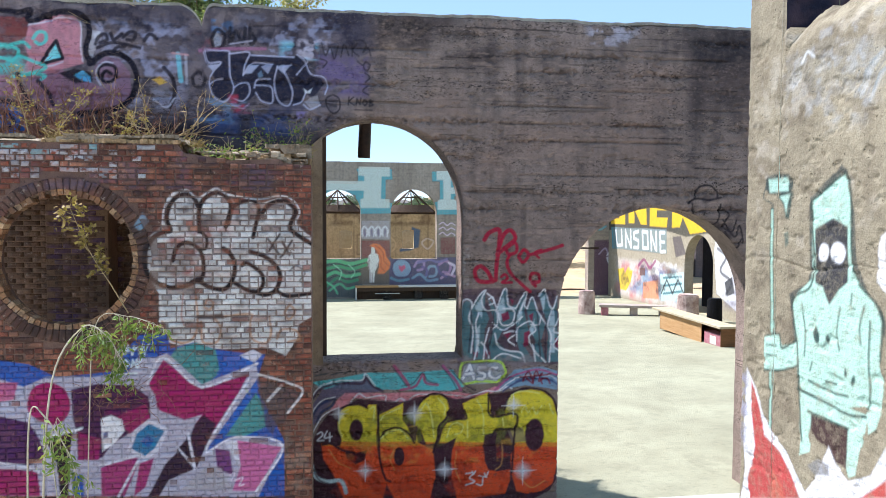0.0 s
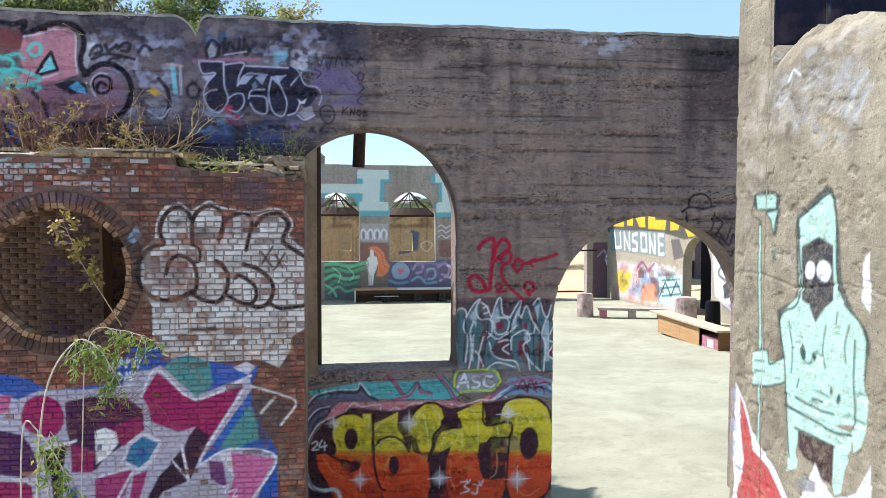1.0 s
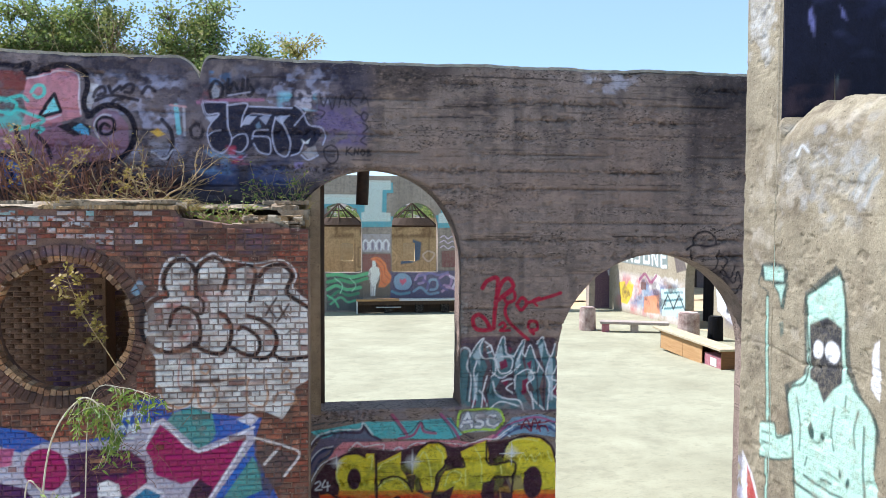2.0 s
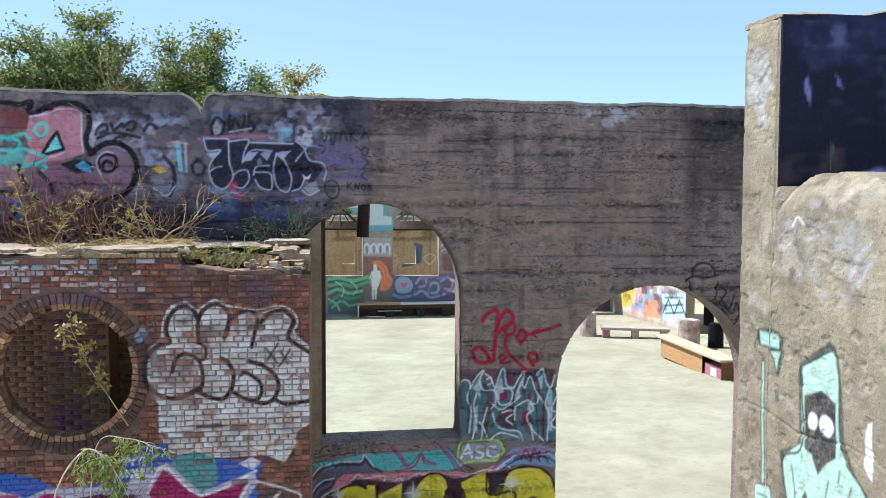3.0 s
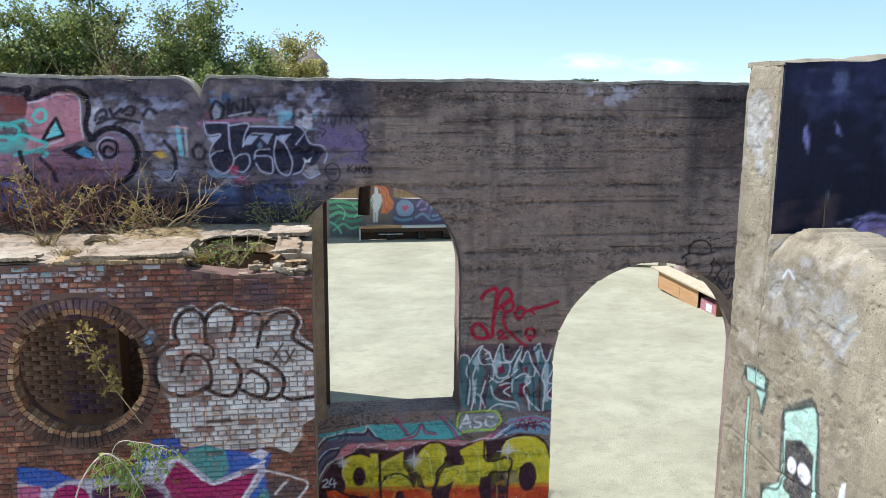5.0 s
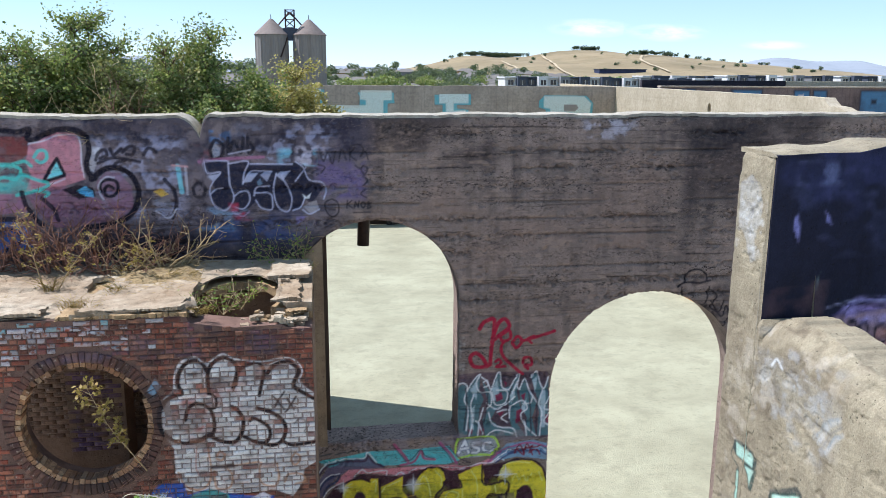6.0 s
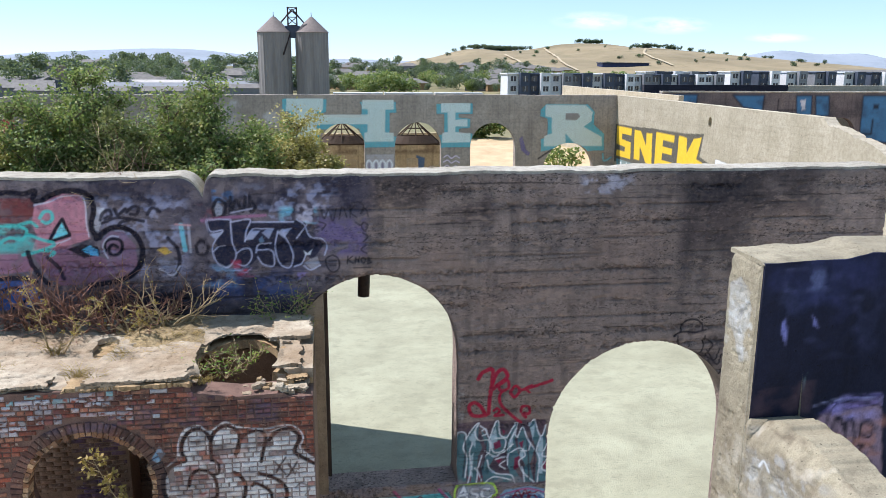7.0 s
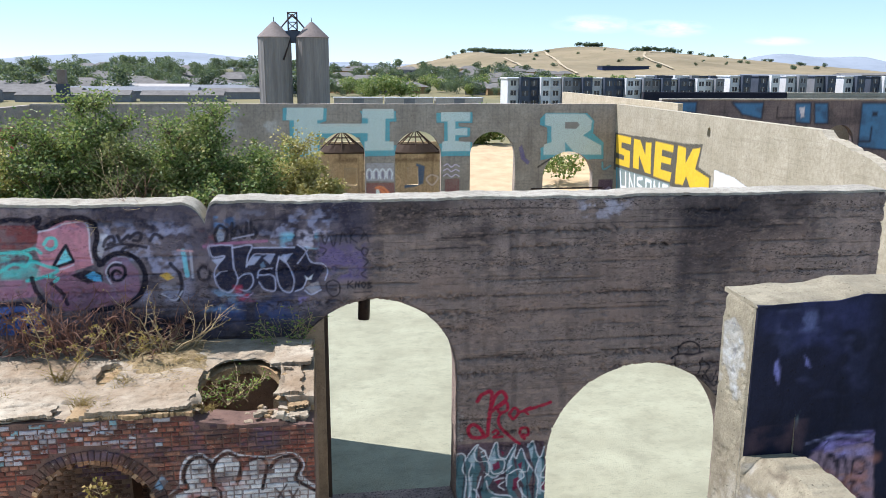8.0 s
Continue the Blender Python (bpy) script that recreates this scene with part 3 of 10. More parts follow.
def build_main_wall():
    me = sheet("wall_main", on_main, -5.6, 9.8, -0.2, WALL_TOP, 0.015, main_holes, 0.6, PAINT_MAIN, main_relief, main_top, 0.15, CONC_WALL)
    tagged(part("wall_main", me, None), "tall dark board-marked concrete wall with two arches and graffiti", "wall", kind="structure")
    arc = lambda u: 4.845 + np.sqrt(np.maximum(1.37 ** 2 - (u - 0.98) ** 2, 0.01))
    fill = sheet("trim", lambda u, v, d: np.stack([u, 12.506 + d, v], -1), -0.385, 0.17, 2.45, 6.2, 0.03, no_hole, 0.45, None, lambda u, v: 0.01 * (fbm(u * 9, v * 3, 3) - 0.5), arc, 0.1, JAMB)
    tagged(part("trim", fill, None), "brown concrete infill along one side of the arched window", "trim", kind="structure")
    # thin cap whose paler colour carries the sun on the wall top
    cap = sheet("wall_cap", lambda u, v, d: np.stack([u, v, main_top(u) + 0.012 - d], -1), -5.6, 9.8, 12.515, 13.1, 0.03, no_hole, 0.05, None, lambda u, v: 0.008 * (fbm(u * 4, v * 4, 3) - 0.5) + 0.012 * fbm(u * 14, v * 9, 5) * np.clip(1 - (v - 12.515) / 0.10, 0, 1), None, 0.1, CAP)
    tagged(part("wall_cap", cap, None), "weathered wall top with the sun's brightness in its pale colour", "trim", kind="structure")
    post = thing("window_post", (0.2, 13.06, 2.5), "dark timber post standing against the window jamb", "post")
    part("timber", box_mesh(-0.03, 0.035, -0.05, 0.05, -0.0, 3.55, bevel=0.008), WOOD_DARK, post)
    bm = bmesh.new()
    rod(bm, (-0.02, 0.02, 0.0), (0.03, 0, 1.22), 0.1, 0.1, 16)
    hang = thing("hanging_pipe", (0.86, 13.22, 5.68), "dark rusty pipe hanging down behind the arch", "pipe")
    part("tube", bm, STEEL, hang, smooth=True)
    part("bracket", box_mesh(-0.15, 0.2, -0.14, 0.1, 0.85, 0.93, bevel=0.01), STEEL, hang)


# ---- the corner wall with its broken side ----
SIDE_X = 3.95


def side_top(u):
    """Upper edge of the broken side wall along y."""
    base = np.interp(u, [-3.0, 3.2, 4.2, 4.8, 5.4, 5.9, 6.2, 6.42, 7.05], [5.3, 5.6, 6.05, 6.28, 6.42, 6.5, 6.48, 6.38, 6.38])
    return base + 0.09 * (fbm(u * 3, u * 0 + 1, 6) - 0.5) + 0.05 * (fbm(u * 11, u * 0 + 3, 7) - 0.5)


def corner_top(u):
    """Upper edge of the standing corner, the end of the cross wall."""
    return 7.84 + 0.05 * (fbm(u * 6, u * 0, 9) - 0.5) - 0.10 * np.clip((u - 6.95) * 8, 0, 1)


def side_relief(u, v):
    r = 0.02 * (fbm(u * 2, v * 2, 41) - 0.5) + 0.012 * np.clip((fbm(u * 8, v * 10, 43) - 0.6) * 8, 0, 1)
    top = np.where(u < 6.505, side_top(u), corner_top(u))
    low = u < 6.44
    r = r + 0.07 * np.clip(fbm(u * 5, v * 5, 45) - 0.35, 0, 1) * np.clip(1 - (top - v) / 0.45, 0, 1) * low
    r = r + np.where(low, 0.16, 0.03) * np.clip(1 - (top - v) / np.where(low, 0.28, 0.08), 0, 1) ** 2
    r = r + 0.05 * np.clip(1 - (7.05 - u) / 0.06, 0, 1) ** 2
    crack = np.exp(-((v - 4.44 - 0.03 * np.sin(u * 5) - 0.05 * (fbm(u * 4, u * 0, 3) - 0.5)) / 0.008) ** 2)
    return r + 0.012 * crack


def on_side_r(u, v, d):
    return np.stack([SIDE_X + d, 10.0 - u, v], -1)


def build_corner():
    def whole_top(u):
        y = 10.0 - u
        return np.where(y < 6.505, side_top(y), corner_top(y))

    me = sheet("wall_side", on_side_r, 2.95, 6.4, 0.0, 6.5, 0.0125, no_hole, 0.5, PAINT_SIDE, lambda u, v: side_relief(10.0 - u, v), whole_top, 0.12, CONC_PALE)
    tagged(part("wall_side", me, None), "pale broken concrete wall with a mint-green painted figure", "wall", kind="structure")

    me = sheet("wall_side", on_side_r, 6.404, 13.0, 0.0, 6.5, 0.06, no_hole, 0.5, None, lambda u, v: side_relief(10.0 - u, v), whole_top, 0.2, CONC_PALE)
    tagged(part("wall_side", me, None), "pale broken concrete wall running on beside the yard", "wall", kind="structure")

    def cross_top(u):
        return 7.84 + 0.04 * (fbm(u * 2, u * 0, 3) - 0.5) + 0.06 * np.clip((u - 4.75) * 4, 0, 1)

    me = sheet("wall_cross", lambda u, v, d: np.stack([u, 6.485 + d, v], -1), SIDE_X + 0.03, 9.0, 0.0, 7.84, 0.02, no_hole, 0.54, PAINT_NAVY, lambda u, v: 0.015 * (fbm(u * 3, v * 3, 51) - 0.5), cross_top, 0.2, CONC_NAVY)
    tagged(part("wall_cross", me, None), "dark navy-painted concrete wall in shade with faded graffiti", "wall", kind="structure")
    cap = sheet("trim", lambda u, v, d: np.stack([u, v, cross_top(u) + 0.04 - d], -1), SIDE_X + 0.01, 9.0, 6.49, 7.05, 0.03, no_hole, 0.06, None, lambda u, v: 0.03 * fbm(u * 5, v * 5, 3) + 0.03 * np.clip(1 - (v - 6.49) / 0.05, 0, 1), None, 0.1, CONC_PALE)
    tagged(part("trim", cap, None), "sunlit worn concrete top of the cross wall", "trim", kind="structure")


# ---- the far wall and the side walls of the hall ----
FAR_Y = 49.5
far_arches = [arch_hole(1.42, 4.6, 1.36, 1.68), arch_hole(6.10, 4.57, 1.45, 1.66), arch_hole(10.86, 4.5, 1.46, -2.0), arch_hole(15.85, 3.0, 1.68, -2.0)]


def far_holes(u, v):
    s = far_arches[0](u, v)
    for f in far_arches[1:]:
        s = np.minimum(s, f(u, v))
    return s


def far_top(u):
    return 7.68 + 0.05 * (fbm(u * 0.8, u * 0, 14) - 0.5)


def build_far():
    me = sheet("wall_far", lambda u, v, d: np.stack([u, FAR_Y + d, v], -1), -16.4, 18.9, -1.2, 7.7, 0.05, far_holes, 0.6, PAINT_FAR, lambda u, v: 0.02 * (fbm(u * 2, v * 4, 3) - 0.5), far_top, 0.3, CONC_FAR)
    tagged(part("wall_far", me, None), "grey concrete wall with arches, murals and large block letters", "wall", kind="structure")

    def sunny_top(u):
        y = u
        return np.interp(y, [18, 22.0, 23.4, 24.4, 25.3, 25.8, 26.45, 27.0, 27.6, 28.0, 33, 49.6], [3.0, 5.6, 6.3, 6.65, 6.87, 7.08, 7.18, 7.29, 7.41, 7.66, 7.66, 7.68]) + np.where(y < 28.0, 0.30, 0.03) * (fbm(u * 2.2, u * 0, 21) - 0.5)

    arch = arch_hole(37.2, 2.1, 1.5, -2.0)
    breach = lambda u, v: np.minimum(arch(u, v), np.hypot((u - 36.9) / 1.0, (v - 6.85) / 1.6) - 0.17)
    flip = lambda u, v, d: np.stack([18.9 + d, 60.0 - u, v], -1)
    me = sheet("wall_east", flip, 10.4, 42.0, -1.2, 7.7, 0.05, lambda u, v: breach(60.0 - u, v), 0.5, PAINT_EAST, lambda u, v: 0.02 * (fbm(u * 2, v * 3, 3) - 0.5), lambda u: sunny_top(60.0 - u), 0.3, CONC_SUNNY)
    tagged(part("wall_east", me, None), "sunlit cream concrete wall with yellow block letters and a crumbled end", "wall", kind="structure")
    me = sheet("wall_west", lambda u, v, d: np.stack([-16.4 - d, u, v], -1), 20.0, 50.1, -1.2, 7.6, 0.12, no_hole, 0.5, PAINT_WEST, None, lambda u: np.interp(u, [20, 50], [7.9, 7.6]), 0.4, CONC_FAR)
    tagged(part("wall_west", me, None), "grey concrete hall wall with a red painted patch", "wall", kind="structure")

    def rear_hole(u, v):
        return np.minimum(arch_hole(43.5, 4.1, 1.3, -3.0)(u, v), arch_hole(30.0, 3.2, 1.3, -3.0)(u, v))

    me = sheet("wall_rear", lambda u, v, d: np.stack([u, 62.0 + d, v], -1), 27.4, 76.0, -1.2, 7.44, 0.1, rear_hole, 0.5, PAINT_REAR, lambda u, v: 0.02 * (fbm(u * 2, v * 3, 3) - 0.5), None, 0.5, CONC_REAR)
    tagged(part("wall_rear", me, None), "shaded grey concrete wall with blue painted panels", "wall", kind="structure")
    low = part("wall_parapet", box_mesh(27.0, 27.4, 58.0, 88.0, -1.2, 7.35, bevel=0.03), SUNNY_BARE)
    tagged(low, "pale sunlit concrete parapet wall behind the hall", "wall", kind="structure")
    # near-black box drawn as the dark band above the rear wall
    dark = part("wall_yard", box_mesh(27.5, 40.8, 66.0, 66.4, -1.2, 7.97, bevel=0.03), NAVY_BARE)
    tagged(dark, "near-black wall in the yard behind the hall", "wall", kind="structure")
    pale = part("wall_yard", box_mesh(40.85, 76.0, 66.0, 66.4, -1.2, 7.95, bevel=0.03), SUNNY_BARE)
    tagged(pale, "pale concrete wall in the yard behind the hall", "wall", kind="structure")
    strip = part("wall_cap", box_mesh(27.42, 76.0, 61.95, 62.6, 7.44, 7.56, bevel=0.02), CAP)
    tagged(strip, "coping of the rear wall in the sun-brightened cap colour", "trim", kind="structure")
    # dark backing added so the arch reads dark instead of showing pale ground
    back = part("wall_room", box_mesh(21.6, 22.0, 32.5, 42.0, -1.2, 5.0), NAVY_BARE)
    tagged(back, "added dark wall filling the room behind the arch", "wall", kind="structure")
    # out of view; its far end throws the straight shadow past the window
    stub = sheet("wall_stub", lambda u, v, d: np.stack([-0.62 - d, u, v], -1), 13.1, 20.7, -0.2, 7.3, 0.1, no_hole, 0.4, None, lambda u, v: 0.03 * (fbm(u * 2, v * 3, 3) - 0.5), None, 0.4, CONC_FAR)
    tagged(part("wall_stub", stub, None), "concrete cross wall beside the overgrown room", "wall", kind="structure")
    inner = part("wall_inner", box_mesh(-3.0, 9.2, 56.0, 56.3, -1.2, 4.4), SUNNY_BARE)
    tagged(inner, "plain inner wall behind the annex windows", "wall", kind="structure")
    shed = sheet("wall_annex", lambda u, v, d: np.stack([u, 53.2 + d, v], -1), -3.0, 9.2, -1.2, 5.05, 0.06, lambda u, v: np.minimum(np.maximum(np.abs(u - 2.0) - 0.42, np.abs(v - 2.75) - 0.6), np.maximum(np.abs(u - 6.15) - 0.4, np.abs(v - 2.75) - 0.62)), 0.3, PAINT_ANNEX, None, None, 0.3, TAN_WALL)
    tagged(part("wall_annex", shed, None), "tan stained wall of an annex with small window holes", "wall", kind="structure")


def build_fanlights():
    """Fallen radial roof timbers that show in the heads of two far arches."""
    for cx, spring, r in ((1.42, 4.6, 1.36), (6.10, 4.57, 1.45)):
        fan = thing("roof_frame", (cx, 51.2, spring), "dark burnt radial roof timbers behind an arched opening", "roof frame", group="radial roof frames")
        part("tie_beam", box_mesh(-r * 1.1, r * 1.1, -0.09, 0.09, -0.12, 0.08, bevel=0.01), WOOD_DARK, fan)
        for k in range(7):
            a = math.pi * (k + 0.5) / 7
            bm = bmesh.new()
            rod(bm, (0, 0, r * 1.02), (1.12 * r * math.cos(a), 0.5 - 1.0 * math.sin(a), 0.0 + 0.25 * math.sin(a)), 0.03, 0.05, 4)
            part("rafter", bm, WOOD_DARK, fan)
        bm = bmesh.new()
        bmesh.ops.create_cone(bm, cap_ends=False, segments=18, radius1=1.08 * r, radius2=0.76 * r, depth=0.32 * r, matrix=Matrix.Translation((0, 0.15, 0.17 * r)) @ Matrix.Diagonal((1, 0.55, 1, 1)))
        bmesh.ops.solidify(bm, geom=bm.faces[:], thickness=0.04)
        part("boarding", bm, WOOD_DARK, fan, "dark burnt boards over the lower rafters")
        for k in (1, 2):
            bm = bmesh.new()
            pts = [Vector((r * k / 2.6 * math.cos(t), 0.2 - 0.3 * math.sin(t), r * (1.02 - 0.36 * k))) for t in np.linspace(0, math.pi, 8)]
            for p, q in zip(pts[:-1], pts[1:]):
                rod(bm, p, q, 0.04, 0.04, 4)
            part("purlin", bm, WOOD_DARK, fan)


# ---- spray paint on the walls ----
PAINT_MAIN = Paint(-6.5, 11.3, -0.2, 8.2, 0.01, 1.6)
PAINT_SIDE = Paint(2.9, 7.5, 0.0, 8.0, 0.01, 0.7)
PAINT_NAVY = Paint(4.4 - 0.5, 9.1, 0.0, 8.0, 0.025)
PAINT_FAR = Paint(-16.5, 19.0, -1.3, 8.0, 0.04, 1.65)
PAINT_EAST = Paint(10.0, 42.5, -1.3, 8.0, 0.04, 0.8)
PAINT_WEST = Paint(19.0, 51.0, -1.3, 8.0, 0.1)
PAINT_REAR = Paint(20.0, 76.0, -1.3, 8.6, 0.1, 1.0)
PAINT_BRICK = Paint(-5.1, 0.2, -0.1, 6.0, 0.008, 1.2)


def star(p, colour, u, v, r):
    """A sprayed glint: a soft core and four rays."""
    p.blob(colour, u, v, r * 0.45, r * 0.45, 0.6, 1.2)
    p.fill(colour, [(u - r, v), (u, v + r * 0.09), (u + r, v), (u, v - r * 0.09)], 0.9)
    p.fill(colour, [(u, v - r), (u + r * 0.09, v), (u, v + r), (u - r * 0.09, v)], 0.9)



# weathering of the board-marked wall: old runs, blackened crest, lift lines and broken-out patches with the dark of
# their hollows painted in
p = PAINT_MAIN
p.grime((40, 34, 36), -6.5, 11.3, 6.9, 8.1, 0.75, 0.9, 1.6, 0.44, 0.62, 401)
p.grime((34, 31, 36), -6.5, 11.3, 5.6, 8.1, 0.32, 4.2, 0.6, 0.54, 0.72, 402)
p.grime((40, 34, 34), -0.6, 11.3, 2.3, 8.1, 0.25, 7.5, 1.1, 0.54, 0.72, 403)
p.grime((128, 106, 92), -0.3, 11.3, 2.3, 7.4, 0.4, 0.8, 0.9, 0.5, 0.7, 404)
p.grime((142, 120, 104), -0.3, 11.3, 2.3, 7.6, 0.45, 6.0, 20.0, 0.58, 0.72, 405)
p.grime((32, 29, 34), 5.9, 7.6, 4.2, 7.9, 0.6, 1.1, 0.5, 0.42, 0.6, 407)
p.grime((30, 28, 34), 5.98, 6.42, 4.9, 7.9, 0.6, 2.0, 0.6, 0.3, 0.5, 408)
LIFTS = [(1.35, 1.70, 7.69, 1), (1.92, 3.95, 7.67, 1), (4.05, 4.89, 7.64, 0.9), (4.99, 6.93, 7.60, 0.5), (2.06, 2.61, 7.21, 1.6), (2.73, 3.14, 7.25, 0.9), (1.97, 2.52, 7.04, 1), (1.35, 3.15, 6.83, 0.5), (4.15, 5.87, 7.40, 0.7), (4.12, 5.97, 6.02, 1), (1.97, 2.54, 6.01, 0.8), (3.03, 3.38, 6.03, 1), (2.72, 3.59, 5.19, 1.2), (4.83, 5.75, 5.19, 1.2), (6.21, 6.97, 5.54, 1.1), (2.06, 3.72, 6.55, 0.35), (5.03, 6.91, 6.81, 0.8), (3.43, 4.22, 6.82, 0.7), (0.32, 1.26, 7.50, 0.8), (6.95, 9.62, 7.40, 0.8), (7.32, 9.81, 6.71, 0.8), (8.42, 9.77, 6.96, 0.6)]
r = np.random.default_rng(77)
for u0, u1, z, k in LIFTS:
    a = u0
    while a < u1:
        b = min(a + r.uniform(0.06, 0.22), u1)
        if r.random() < 0.88:
            p.line((24, 20, 20), [(a, z + r.uniform(-0.007, 0.007)), ((a + b) / 2, z + r.uniform(-0.009, 0.009)), (b, z + r.uniform(-0.007, 0.007))], 0.011 + 0.012 * k * r.random(), min(0.95, 0.4 + 0.5 * k), 0.006)
        a = b + r.uniform(0.0, 0.03)
BROKEN = [(1.35, 3.00, 7.38, 7.50, 0.9), (1.97, 3.18, 7.16, 7.32, 0.7), (3.43, 4.25, 6.81, 6.94, 1), (5.04, 6.84, 6.78, 6.91, 1), (2.06, 3.73, 6.13, 6.32, 0.9), (3.97, 5.18, 6.17, 6.32, 1), (4.92, 5.46, 6.37, 6.49, 0.9), (6.05, 6.70, 6.95, 7.08, 1.2), (6.08, 6.58, 7.13, 7.26, 1), (6.73, 7.00, 7.20, 7.31, 1), (6.30, 6.66, 6.25, 6.40, 0.8), (4.14, 4.54, 5.53, 5.69, 0.8)]
BROKEN += [(6.21, 6.94, 5.46, 5.59, 0.9), (2.62, 3.23, 5.39, 5.50, 0.8), (2.63, 3.82, 4.91, 5.02, 0.8), (2.81, 3.44, 4.69, 4.80, 0.9), (3.16, 3.74, 4.54, 4.63, 0.7), (2.06, 2.56, 6.40, 6.50, 0.8), (4.16, 4.48, 7.18, 7.34, 0.7), (0.92, 1.88, 7.49, 7.81, 0.8), (5.30, 5.58, 7.20, 7.34, 0.7), (1.88, 2.99, 5.67, 5.91, 0.5), (5.80, 6.07, 7.01, 7.23, 0.9), (0.14, 1.35, 7.24, 7.49, 0.6)]
for k, (u0, u1, v0, v1, f) in enumerate(BROKEN):
    p.grime((138, 116, 100), u0, u1, v0 - 0.03, v1 - 0.01, 0.5 * f, 16, 30, 0.55, 0.66, 420 + k, 0.12)
    p.grime((22, 18, 18), u0, u1, v0, v1, min(0.9, 0.8 * f), 20, 34, 0.50, 0.57, 450 + k, 0.12)
p.haze((170, 166, 176), 4.25, 5.25, 7.45, 7.8, 0.6, 6, 0.5, 470)

p = PAINT_MAIN
# old washes, a pink creature form and a black block-letter piece
p.fill((92, 88, 104), [(-4.59, 7.87), (-1.73, 7.84), (-1.58, 7.65), (-1.45, 7.79), (0.84, 7.82), (0.91, 6.79), (0.46, 6.35), (0.19, 6.00), (-0.25, 5.74), (-4.82, 5.90)], 0.45, 0.22)
p.haze((34, 32, 46), -4.51, -1.65, 7.27, 7.90, 0.85, 3.0, 0.42, 301)
p.haze((34, 32, 46), -1.49, 1.00, 7.23, 7.89, 0.85, 3.0, 0.42, 302)
p.haze((30, 30, 44), -4.51, 0.89, 5.89, 7.92, 0.6, 5.5, 0.5, 303)
p.haze((150, 150, 172), -3.17, -1.75, 6.24, 7.63, 0.65, 6.0, 0.5, 304)
p.haze((150, 152, 176), -1.17, 0.48, 7.06, 7.77, 0.5, 7.0, 0.54, 305)
p.haze((66, 70, 98), -1.74, 0.10, 5.64, 6.46, 0.5, 4.0, 0.42, 306)
p.grime((30, 30, 42), -4.6, 0.4, 5.4, 6.35, 0.75, 1.1, 1.6, 0.3, 0.5, 319, 0.3)
p.haze((120, 150, 176), -1.73, -0.92, 6.08, 6.50, 0.7, 5.0, 0.45, 307)
p.haze((26, 26, 38), -4.48, 0.08, 5.17, 6.15, 0.6, 3.0, 0.4, 308)
p.haze((92, 78, 116), 0.04, 0.90, 6.52, 7.20, 0.75, 4.0, 0.38, 309)
p.haze((120, 176, 196), -0.49, 0.14, 7.07, 7.38, 0.75, 6.0, 0.42, 310)
p.haze((186, 180, 206), -0.23, 0.26, 7.07, 7.41, 0.6, 8.0, 0.5, 311)
p.haze((70, 108, 150), -1.46, -1.11, 7.42, 7.65, 0.8, 6.0, 0.38, 312)
p.haze((106, 60, 64), -1.68, -1.41, 7.10, 7.44, 0.7, 6.0, 0.4, 313)
p.fill((112, 52, 48), [(-4.55, 7.56), (-3.96, 7.55), (-3.96, 7.31), (-4.14, 7.19), (-4.59, 7.20)], 0.75, worn=0.6)
p.fill((172, 116, 126), [(-3.95, 7.46), (-3.75, 7.54), (-3.56, 7.61), (-3.33, 7.59), (-3.25, 7.45), (-3.25, 7.17), (-3.23, 6.93), (-3.54, 6.83), (-3.88, 6.71), (-4.07, 6.75), (-3.97, 6.98), (-4.02, 7.19)], 0.95, worn=0.25)
p.fill((126, 88, 104), [(-4.07, 6.75), (-3.55, 6.84), (-3.17, 6.69), (-2.94, 6.57), (-2.60, 6.65), (-2.59, 6.38), (-2.85, 6.27), (-3.29, 6.23), (-3.69, 6.22), (-3.91, 6.38)], 0.85, worn=0.4)
p.fill((150, 104, 122), [(-4.64, 6.74), (-4.12, 6.73), (-4.04, 6.46), (-4.68, 6.41)], 0.75, worn=0.5)
p.fill((52, 88, 152), [(-4.77, 6.31), (-4.23, 6.34), (-4.07, 6.20), (-3.98, 5.96), (-4.28, 5.88), (-4.82, 5.86)], 0.85, worn=0.3)
p.fill((122, 92, 110), [(-3.08, 6.88), (-2.94, 7.04), (-2.75, 7.02), (-2.59, 6.82), (-2.58, 6.56), (-2.76, 6.40), (-2.94, 6.57), (-3.09, 6.71)], 0.8, worn=0.3)
p.fill((186, 186, 202), [(-3.12, 7.41), (-2.99, 7.39), (-3.04, 7.17), (-3.11, 7.03), (-3.18, 7.08)], 0.8, worn=0.5)
p.line((22, 20, 32), [(-4.62, 7.59), (-4.31, 7.64), (-4.09, 7.62), (-3.93, 7.66), (-3.97, 7.54), (-3.89, 7.50), (-3.74, 7.58), (-3.55, 7.65), (-3.32, 7.65), (-3.19, 7.56), (-3.14, 7.38), (-3.19, 7.17), (-3.18, 7.03), (-3.10, 6.94)], 0.078, 1)
p.line((186, 184, 200), [(-3.96, 7.45), (-3.76, 7.49), (-3.56, 7.57), (-3.33, 7.56), (-3.25, 7.45), (-3.26, 7.17), (-3.24, 6.96)], 0.022, 0.8)
p.line((22, 20, 32), [(-3.14, 6.93), (-2.94, 7.08), (-2.74, 7.08), (-2.58, 6.97), (-2.50, 6.78), (-2.53, 6.56), (-2.66, 6.37), (-2.89, 6.27), (-3.29, 6.21)], 0.085, 1)
p.line((22, 20, 32), [(-3.04, 6.72), (-3.02, 6.87), (-2.92, 6.92), (-2.80, 6.89), (-2.79, 6.77), (-2.86, 6.68), (-2.97, 6.69), (-2.98, 6.77), (-2.92, 6.83), (-2.85, 6.79)], 0.05, 1)
